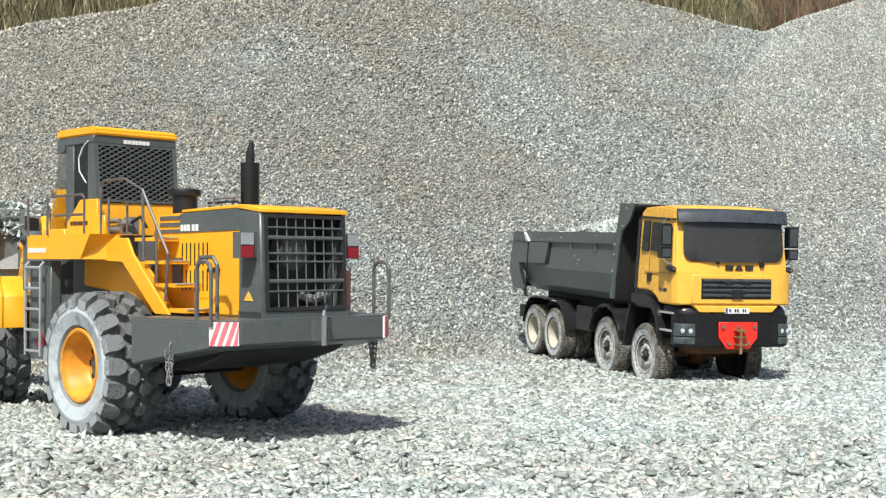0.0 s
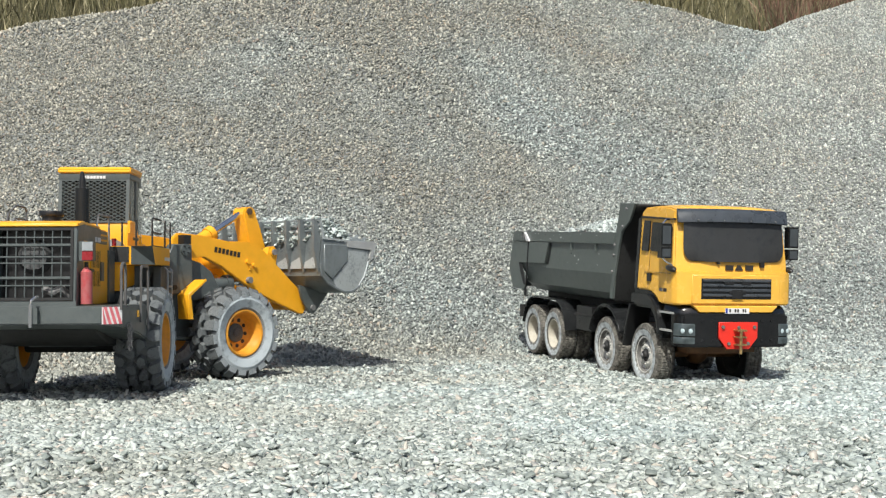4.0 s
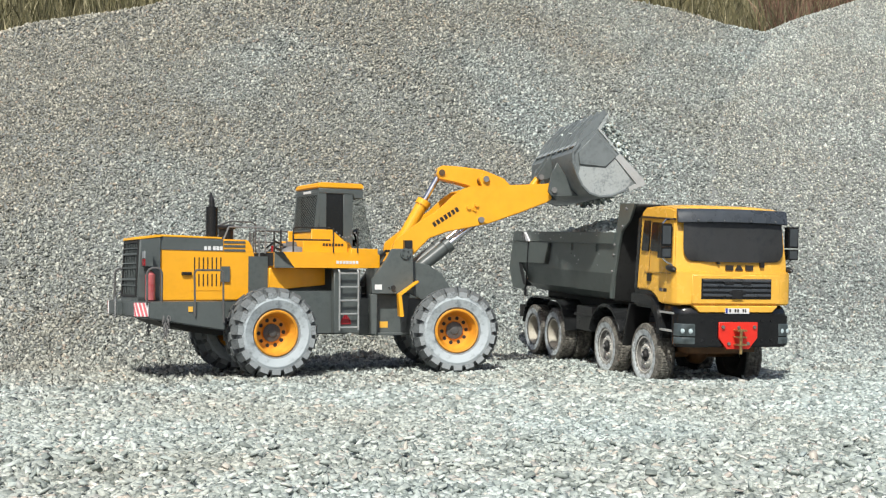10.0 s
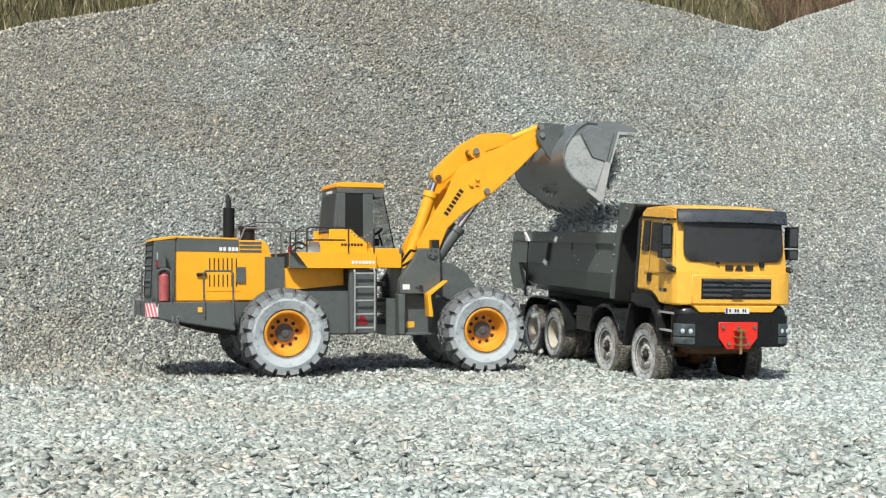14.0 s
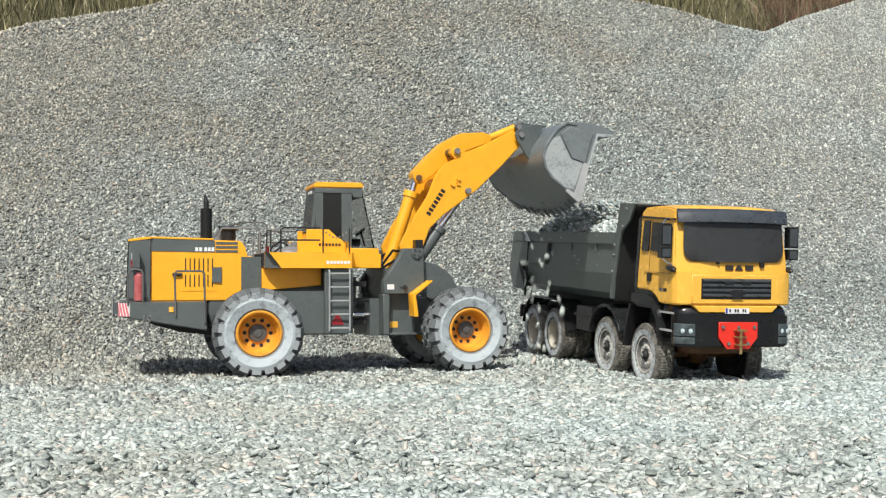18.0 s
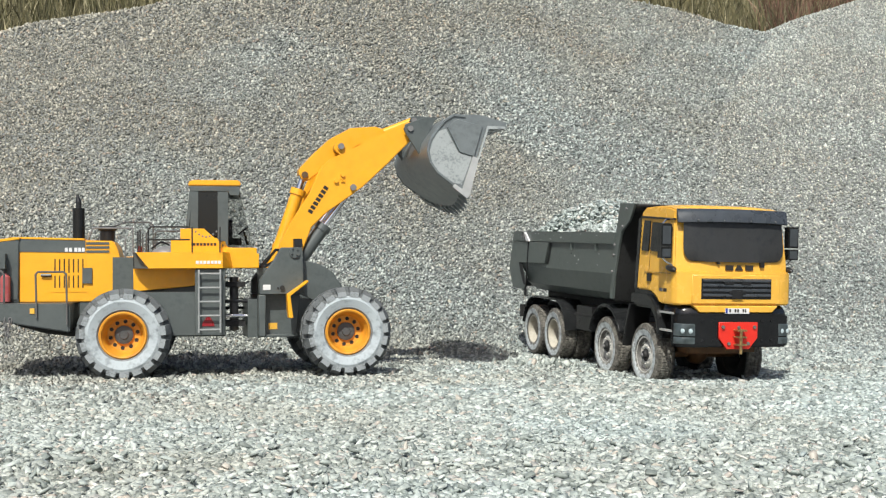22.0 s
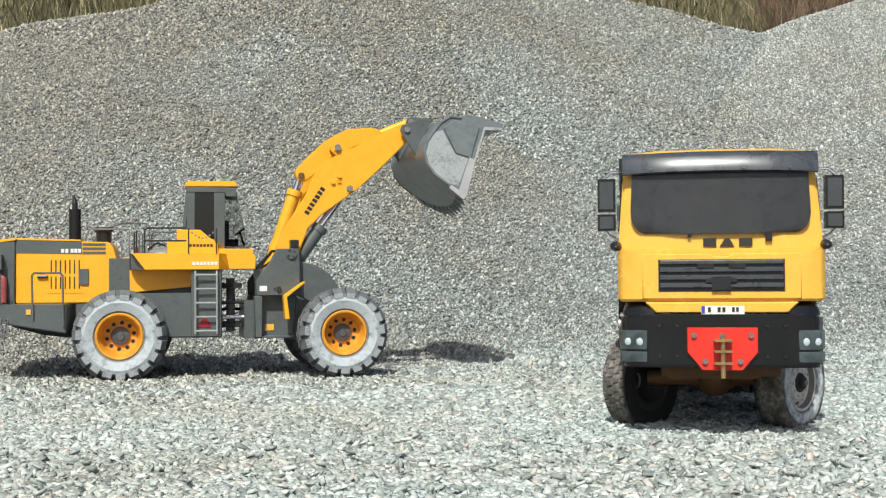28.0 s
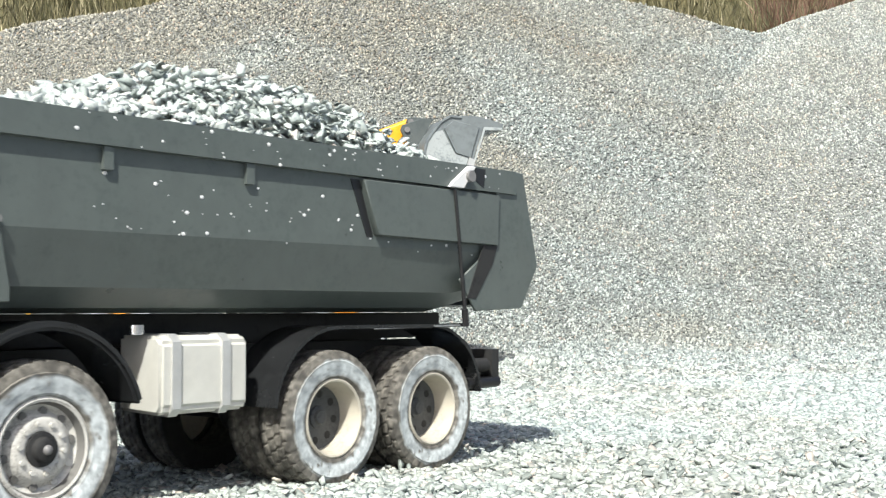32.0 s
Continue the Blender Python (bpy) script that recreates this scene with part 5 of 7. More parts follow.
        bmesh.ops.create_icosphere(bm, subdivisions=1, radius=r, matrix=Matrix.Translation((x, s * yy, z)) @ Matrix.Diagonal((1.3, .25, 1, 1)))
    tagged(part("stone_dust", bm, WHITE, shell, "white splashes of stone dust"), kind="stuff")


TRUCK = dump_truck()

# ---- wheel loader: rear frame, x forward from the rear axle, y to its left ----


def wheel_loader():
    ld = thing("wheel_loader", "yellow and grey articulated wheel loader with raised bucket arm", "wheel loader")
    # engine hood
    bm = bmesh.new()
    prism(bm, [(-0.1395, 0.0985), (-0.004, 0.0985), (-0.004, 0.156), (-0.009, 0.174), (-0.0148, 0.1835), (-0.1395, 0.1862)], -0.0405, 0.0405)
    soften(bm, 0.0015, 2)
    hood = part("engine_hood", bm, YELLOW, ld, "orange yellow engine hood")
    for s in (1, -1):
        y0, y1 = sorted((s * 0.0401, s * 0.0413))
        plate("hood_stripe", [(-0.1392, 0.1686), (-0.0516, 0.1672), (-0.0516, 0.1836), (-0.1392, 0.1858)], y0, y1, GREY, hood, "dark grey stripe", 0)
        for z, x1 in ((0.1670, -.0195), (0.1728, -.0195), (0.1785, -.0195)):
            plate("hood_line", [(-0.0505, z), (x1, z), (x1, z + .0033), (-0.0505, z + .0033)], y0, y1, GREY, hood, "", 0)
        # model marking as plain bars
        for i, x in enumerate((-0.0790, -0.0735, -0.0665, -0.0615, -0.0565)):
            plate("marking_bar", [(x, 0.1685), (x + .0040, 0.1685), (x + .0040, 0.1740), (x, 0.1740)], min(s * .0411, s * .0416), max(s * .0411, s * .0416), WHITE, hood, "", 0)
        plate("side_door", [(-0.0975, 0.1125), (-0.0500, 0.1125), (-0.0500, 0.1625), (-0.0975, 0.1625)], min(s * .0400, s * .0411), max(s * .0400, s * .0411), YELLOW, hood, "", 0)
        for k in range(7):
            x = -0.0930 + 0.0062 * k
            for z0, z1 in ((0.1185, 0.1355), (0.1395, 0.1585)):
                plate("louvre", [(x, z0), (x + .0016, z0), (x + .0016, z1), (x, z1)], min(s * .0409, s * .0414), max(s * .0409, s * .0414), BLACK, hood, "", 0)
        boxpart("hatch", (-0.0555, -0.0425, min(s * .040, s * .0432), max(s * .040, s * .0432), 0.1245, 0.1460), GREY, hood, bevel=0.0008)
        bm = bmesh.new()
        rod(bm, (-0.1105, s * .0430, .136), (-0.0970, s * .0430, .136), 0.0022, 8)
        part("handle", bm, BLACK, hood)
        boxpart("air_panel", (-0.0148, 0.0133, min(s * .030, s * .0428), max(s * .030, s * .0428), 0.100, 0.1606), GREY, ld, "grey side panel", 0.001)
    plate("hood_lip", [(-0.1380, 0.1860), (-0.0530, 0.1842), (-0.0530, 0.1868), (-0.1380, 0.1890)], -.0408, .0408, YELLOW, ld, "", 0.0006)
    # grey rear cowl with the radiator grille
    bm = bmesh.new()
    for v in (1, -1):
        prism(bm, [(-0.1720, 0.096), (-0.1400, 0.096), (-0.1400, 0.1850), (-0.1685, 0.1825)], min(v * .0390, v * .0440), max(v * .0390, v * .0440))
    box(bm, -0.1725, -0.1400, -.0440, .0440, .0955, .1035)
    soften(bm, 0.0012, 1)
    cowl = part("rear_cowl", bm, GREY, ld, "grey rear cowl")
    plate("cowl_top", [(-0.1702, 0.1815), (-0.1385, 0.1855), (-0.1382, 0.1888), (-0.1500, 0.1880), (-0.1700, 0.1850)], -.0446, .0446, YELLOW, ld, "yellow cowl lid")
    boxpart("radiator", (-0.150, -0.143, -.0388, .0388, .104, .180), BLACK, ld, bevel=0)
    bm = bmesh.new()
    rod(bm, (-0.1515, .004, .150), (-0.1600, .004, .150), 0.0185, 24, 0.0140)
    part("fan", bm, HUBGREY, ld, "grey fan housing")
    bm = bmesh.new()
    tube(bm, [(-.155, -.033, .108), (-.161, -.026, .1165), (-.160, -.017, .112), (-.155, -.006, .116)], .004, 8)
    part("hose", bm, PIPE, ld)
    gf = bmesh.new()
    for a in ((-.0405, -.0375, .1040, .1805), (.0375, .0405, .1040, .1805), (-.0374, .0374, .1775, .1805), (-.0374, .0374, .1040, .1070)):
        box(gf, -0.1735, -0.1665, *a)
    soften(gf, 0.0006, 1)
    for v in gf.verts:
        v.co.x += (v.co.z - .104) * .045
    grille = part("radiator_grille", gf, DARK, ld, "dark barred radiator grille")
    for i in range(1, 8):
        bm = bmesh.new()
        y = -.0375 + .0750 * i / 8
        rod(bm, (-.1722, y, .106), (-.1690, y, .179), .0007, 5)
        part("grille_bar", bm, GREY, grille)
    for z, r in ((.1195, .0008), (.1275, .0016), (.1430, .0008), (.1495, .0009), (.1620, .0016), (.1700, .0008)):
        bm = bmesh.new()
        x = -.1730 + (z - .104) * .045
        rod(bm, (x, -.0380, z), (x, .0380, z), r, 6)
        part("grille_bar", bm, GREY, grille)
    for s in (1, -1):
        lb = boxpart("rear_lamp", (-0.1650, -0.1550, min(s * .0442, s * .0600), max(s * .0442, s * .0600), 0.1455, 0.1660), GREY, ld, "rear lamp cluster", 0.001)
        boxpart("white_lens", (-0.1668, -0.1649, min(s * .0485, s * .0595), max(s * .0485, s * .0595), 0.1563, 0.1655), PALELENS, lb, bevel=0.0004)
        boxpart("red_lens", (-0.1668, -0.1649, min(s * .0485, s * .0595), max(s * .0485, s * .0595), 0.1462, 0.1553), EXTRED, lb, bevel=0.0004)
    bm = bmesh.new()
    rod(bm, (-.1560, -.0505, .1), (-.1560, -.0505, .134), .0066, 16)
    rod(bm, (-.1560, -.0505, .134), (-.1560, -.0505, .1390), .0060, 16, .002)
    ex = part("fire_extinguisher", bm, CYLRED, ld, "red fire extinguisher")
    bm = bmesh.new()
    rod(bm, (-.1560, -.0505, .1390), (-.1560, -.0505, .1445), .0022, 8)
    part("valve", bm, BLACK, ex)
    # counterweight bumper
    bm = bmesh.new()
    prism(bm, [(-0.1827, -0.0730), (-0.1827, 0.0730), (-0.1680, 0.0903), (-0.1120, 0.0965), (-0.066, 0.0965), (-0.066, -0.0965), (-0.1120, -0.0965), (-0.1680, -0.0903)], 0.070, 0.0983, "z")
    for v in bm.verts:
        if v.co.z < 0.08:
            v.co.z = 0.0788 - 0.17 * (v.co.x + 0.1827)
    soften(bm, 0.0015, 2)
    part("counterweight", bm, GREY, ld, "heavy grey counterweight bumper")
    bm = bmesh.new()
    prism(bm, [(-0.150, 0.0735), (-0.05, 0.0620), (-0.05, 0.050), (-0.10, 0.056), (-0.138, 0.067)], -0.060, 0.060)
    soften(bm, 0.0015, 1)
    part("belly_weight", bm, DARK, ld)
    for s in (1, -1):
        # striped board on the bumper's slanting corner
        cn = pose(-.1754, s * .0818, .0882, 0, 0, s * -40.3)
        sp = boxpart("warning_board", (-.001, .0005, -.0112, .0112, -.0090, .0090), WHITE, ld, "red and white striped warning board", 0)
        sp.matrix_local = cn
        for k in range(4):
            y = -.0112 + .0060 * k
            bm = bmesh.new()
            prism(bm, [(-s * y, -.0090), (-s * (y + .0032), -.0090), (-s * min(y + .0092, .0112), .0090), (-s * min(y + .0060, .0112), .0090)], -.0016, -.0009, "x")
            part("stripe", bm, PINK, sp)
        bm = bmesh.new()
        tube(bm, [(-.1705, s * .0905, .094), (-.1705, s * .0905, .1360), (-.1685, s * .0905, .1405), (-.1640, s * .0905, .1430), (-.1575, s * .0905, .1430), (-.1530, s * .0905, .1405), (-.1510, s * .0905, .1360), (-.1510, s * .0905, .080)], .0016)
        part("hand_loop", bm, RAIL, ld, "grey steel hand loop")
        bm = bmesh.new()
        if s > 0:
            tube(bm, [(-.140, .064, .098), (-.140, .064, .140), (-.134, .064, .1465), (-.118, .064, .1465), (-.112, .064, .140), (-.112, .064, .098)], .0017)
        else:
            tube(bm, [(-.1080, s * .0985, .079), (-.1095, s * .0985, .137), (-.1065, s * .0985, .1405), (-.0735, s * .0985, .1405), (-.0700, s * .0985, .137), (-.0690, s * .0985, .070)], .0014)
        part("hand_loop", bm, RAIL, ld, "grey steel hand loop")
        # chain, hanging in a doubled loop
        bm = bmesh.new()
        for k in range(12):
            q = k if k < 6 else 11 - k
            c = Vector(((-.120 if s > 0 else -.146) + (.0035 if k < 6 else -.0035) * (1 - q / 6), s * .0945, .0760 - q * (.0052 if s > 0 else .0044)))
            a = math.pi / 2 * (k % 2)
            pts = [c + Vector((math.cos(q) * .0022 * math.cos(a), math.cos(q) * .0022 * math.sin(a), math.sin(q) * .0042)) for q in [i * math.tau / 8 for i in range(9)]]
            tube(bm, pts, .00065, 5)
        part("chain", bm, PIPE, ld, "short hanging steel chain")
        if s > 0:
            # steps up to the deck at the rear
            for z, x in ((0.101, -0.100), (0.1215, -0.083), (0.1405, -0.066), (0.160, -0.050)):
                st = boxpart("step", (x, x + .030, .0415, .0660, z, z + .003), YELLOW, ld, bevel=0.0004)
                boxpart("worn_edge", (x - .0006, x + .006, .0425, .0650, z + .0024, z + .0034), WORN, st, "scuffed bare metal step edge", 0)
            plate("stair_side", [(-.012, .1630), (.012, .1630), (.0442, .1434), (-.004, .1420), (-.0568, .0990), (-.0790, .0990), (-.022, .1490)], .0665, .0690, YELLOW, ld, "yellow stair side panel")
            plate("stair_back", [(.050, .1425), (-.010, .1425), (-.0568, .0990), (.020, .0990), (.050, .1080)], .0475, .0500, YELLOW, ld, "yellow inner panel")
        # fender and deck over the rear wheel
        deck = deck_side(ld, s)
        plate("fender_skirt", [(0.0136, 0.1444), (0.0985, 0.1444), (0.0985, 0.1200), (0.0136, 0.1125)], min(s * .040, s * .0490), max(s * .040, s * .0490), YELLOW, ld, "", 0.0008)
        plate("deck_nose", [(0.1400, 0.1446), (0.1869, 0.1446), (0.1869, 0.1650), (0.1835, 0.1655), (0.1835, 0.1735), (0.1400, 0.1735)], min(s * .030, s * .0470), max(s * .030, s * .0470), YELLOW, ld, "", 0.0008)
        for k in range(7):
            x = .1000 + k * .0050
            plate("deck_mark", [(x, .1505), (x + .0038, .1505), (x + .0038, .1548), (x, .1548)], min(s * .0864, s * .0870), max(s * .0864, s * .0870), WHITE, ld, "", 0)
        # guard boards beside the cab
        plate("guard_board", [(0.0646, 0.1669), (0.1345, 0.1669), (0.1345, 0.1800), (0.1300, 0.1830), (0.1100, 0.2005), (0.0777, 0.2005), (0.0777, 0.1850), (0.0646, 0.1850)], min(s * .0442, s * .0475), max(s * .0442, s * .0475), YELLOW, ld, "yellow guard board", 0.0006)
        for k in range(7):
            x = .0950 + k * .0048
            plate("guard_mark", [(x, .1765), (x + .0034, .1765), (x + .0034, .1803), (x, .1803)], min(s * .0474, s * .0480), max(s * .0474, s * .0480), LETTER, ld, "", 0)
        # rails on the deck
        for pts in ([(.036, .083, .1660), (.036, .083, .1985), (.040, .083, .2015), (.0916, .083, .2015)], [(.036, .083, .184), (.0916, .083, .184)], [(.0240, .066, .1660), (.0240, .066, .1985)],
                    [(.0950, .0875, .1665), (.0950, .0875, .2010)], [(.1325, .0875, .1665), (.1325, .0875, .2010)], [(.0200, .050, .1660), (.0200, .050, .1960)],
                    *(([(.034, .068, .163), (.034, .068, .2100), (.028, .068, .2140), (-.006, .068, .2140), (-.035, .068, .2036), (-.0753, .068, .1489), (-.0716, .068, .1100)], [(-.0355, .068, .2030), (-.0376, .068, .1450)], [(-.0575, .068, .1740), (-.0579, .068, .1250)]) if s > 0 else ())):
            bm = bmesh.new()
            tube(bm, [(x, s * y, z) for x, y, z in pts], .0012)
            part("deck_rail", bm, RAIL if s > 0 else DARK, ld, "tubular steel deck rail")
        bm = bmesh.new()
        for k in range(9):
            x = .0950 + .0047 * k
            z = .1995 - .012 * math.sin(math.pi * k / 8)
            bmesh.ops.create_icosphere(bm, subdivisions=1, radius=.0016, matrix=Matrix.Translation((x, s * .087, z)))
        part("gate_chain", bm, PIPE, ld)
        # ladder
        bm = bmesh.new()
        for x in (.1039, .1330):
            tube(bm, [(x, s * .0895, .0560), (x, s * .0895, .1380), (x, s * .0860, .1420)], .0014)
        for k in range(5):
            tube(bm, [(.1039, s * .0895, .0600 + k * .0192), (.1330, s * .0895, .0600 + k * .0192)], .0014)
        part("ladder", bm, LADDER, ld, "grey metal ladder")
        plate("ladder_back", [(.0985, .0520), (.1390, .0520), (.1390, .1430), (.0985, .1430)], min(s * .072, s * .082), max(s * .072, s * .082), GREY, ld)
        plate("red_sign", [(.1080, .0645), (.1250, .0645), (.1240, .0700), (.1165, .0800), (.1090, .0700)], min(s * .0822, s * .0830), max(s * .0822, s * .0830), EXTRED, ld, "", 0)
    # towing bracket, labels, cab cable
    tb = boxpart("tow_bracket", (-.1895, -.1830, -.0088, .0042, .0800, .0965), GREY, ld, "grey towing bracket", .0008)
    bm = bmesh.new()
    rod(bm, (-.1905, -.0023, .0765), (-.1905, -.0023, .1000), .0022, 8)
    tube(bm, [(-.1905, -.0023, .1000), (-.1905, -.0030, .1040), (-.1880, -.0065, .1075), (-.1850, -.0085, .1085)], .0015)
    part("tow_pin", bm, CHROME, tb, "bright towing pin")
    plate("warning_label", [(-.1539, .1195), (-.1480, .1120), (-.1600, .1120)], .0438, .0445, AMBER, ld, "yellow triangular warning label", 0)
    plate("small_label", [(-.1170, .0850), (-.1110, .0850), (-.1110, .0920), (-.1170, .0920)], -.0974, -.0955, AMBER, ld, "", 0)
    bm = bmesh.new()
    tube(bm, [(.0990, .0450, .2560), (.1080, .0458, .2500), (.1150, .0462, .2397), (.1140, .0460, .2280), (.1030, .0450, .2163)], .0006, 6)
    part("cab_cable", bm, WHITE, ld, "thin white cable")
    # rear chassis
    bm = bmesh.new()
    prism(bm, [(-0.06, 0.050), (0.140, 0.048), (0.140, 0.150), (0.010, 0.150), (-0.06, 0.098)], -0.0385, 0.0385)
    soften(bm, 0.0015, 1)
    part("rear_chassis", bm, GREY, ld, "grey rear chassis")
    boxpart("side_tank", (0.020, 0.138, -0.071, 0.071, 0.052, 0.112), GREY, ld, "grey side tank", 0.003)
    boxpart("deck_plate", (0.0140, 0.1400, -0.0590, 0.0590, 0.1475, 0.1660), DARK, ld)
    for z in (0.062, 0.118):
        for v in (-.018, .018):
            bm = bmesh.new()
            box(bm, .136, .168, v - .014, v + .014, z, z + .007)
            part("joint_plate", bm, DARK, ld)
    bm = bmesh.new()
    rod(bm, (HINGE, 0, .055), (HINGE, 0, .132), .0065, 14)
    part("joint_pin", bm, PIPE, ld)
    for k, (y, z) in enumerate(((-.03, .075), (-.036, .096), (.03, .085))):
        bm = bmesh.new()
        tube(bm, [(.130, y, z), (.150, y * 1.05, z + .002), (.178, y * .9, z + .001)], .0022 if k else .003, 8)
        part("steering_hose", bm, CHROME if k == 0 else BLACK, ld)
    # exhaust, air cleaner, filler
    bm = bmesh.new()
    rod(bm, (-.0626, -.0230, .1825), (-.0626, -.0230, .2297), .0084, 20)
    st = part("exhaust_pipe", bm, GLOSS, ld, "black upright exhaust silencer")
    bm = bmesh.new()
    tube(bm, [(-.0626, -.0230, .2297), (-.0626, -.0230, .2330), (-.0628, -.0230, .2390)], .0040, 10)
    rod(bm, (-.0628, -.0230, .2385), (-.0645, -.0230, .2490), .0041, 10, .0016)
    part("stack_tip", bm, BLACK, st)
    bm = bmesh.new()
    lathe_pts = [(.0108, 0), (.0108, .0160), (.0136, .0168), (.0144, .0195), (.0136, .0222), (.0060, .0232), (.0005, .0234)]
    lathe(bm, lathe_pts, 22, closed=False)
    bmesh.ops.rotate(bm, cent=(0, 0, 0), matrix=Matrix.Rotation(math.pi / 2, 3, "X"), verts=bm.verts)
    bmesh.ops.translate(bm, vec=(-.0276, .0210, .1835), verts=bm.verts)
    part("air_cleaner", bm, BLACK, ld, "black air cleaner pot")
    for pts in ([(-.050, -.036, .183), (-.042, -.036, .2015), (.012, -.036, .2015), (.012, -.036, .165)], [(.0020, -.0385, .1600), (.0020, -.0385, .1880)]):
        bm = bmesh.new()
        tube(bm, pts, .0012)
        part("hood_rail", bm, PIPE, ld)
    bm = bmesh.new()
    rod(bm, (.022, -.040, .1625), (.022, -.040, .176), .0028, 10)
    part("filler_neck", bm, EXTRED, ld)
    bm = bmesh.new()
    bmesh.ops.create_uvsphere(bm, u_segments=16, v_segments=8, radius=.022, matrix=Matrix.Translation((.058, -.03, .160)) @ Matrix.Diagonal((1.1, .8, .75, 1)))
    part("deck_dome", bm, PIPE, ld)

    bm = bmesh.new()
    for y, z, r in ((.030, .172, .0042), (.022, .178, .0030), (.034, .180, .0022)):
        rod(bm, (.060, y, z), (.082, y, z), r, 10)
    box(bm, .064, .078, .012, .020, .166, .184)
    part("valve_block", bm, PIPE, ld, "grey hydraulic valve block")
    bm = bmesh.new()
    tube(bm, [(.060, .030, .172), (.050, .034, .176), (.040, .030, .168), (.030, .026, .163)], .0016, 6)
    tube(bm, [(.062, .022, .178), (.048, .020, .184), (.034, .022, .174)], .0014, 6)
    part("hydraulic_hose", bm, BLACK, ld)

    loader_cab(ld)
    for s in (1, -1):
        wheel(ld, False, L_TYRE, L_RIM, L_HUB, (0.004, s * 0.082, 0.0545), s, LR, "rear")
    bm = bmesh.new()
    rod(bm, (0, -.056, .0545), (0, .056, .0545), .014, 16)
    part("rear_axle", bm, DARK, ld)
    front = front_frame(ld)
    return ld, front


def deck_side(ld, s):
    """Yellow platform over a rear wheel: a slab with a slanting grey rear corner and a slanting front end."""
    top = [(.0160, .0300), (.0160, .0616), (.0195, .0865), (.1360, .0865), (.1460, .0470), (.1460, .0300)]
    low = [(.0160, .0300), (.0160, .0616), (.0366, .0865), (.1360, .0865), (.1500, .0470), (.1500, .0300)]
    bm = bmesh.new()
    A = [bm.verts.new((x, s * y, .1667)) for x, y in top]
    B = [bm.verts.new((x, s * y, .1446)) for x, y in low]
    n = len(top)
    bm.faces.new(A)
    bm.faces.new(B[::-1])
    for i in range(n):
        f = bm.faces.new((A[i], B[i], B[(i + 1) % n], A[(i + 1) % n]))
        if i == 1 and s < 0:
            f.material_index = 1
    bmesh.ops.recalc_face_normals(bm, faces=bm.faces)
    return part("fender", bm, [YELLOW, GREY], ld, "yellow platform over the rear wheel", smooth=False)


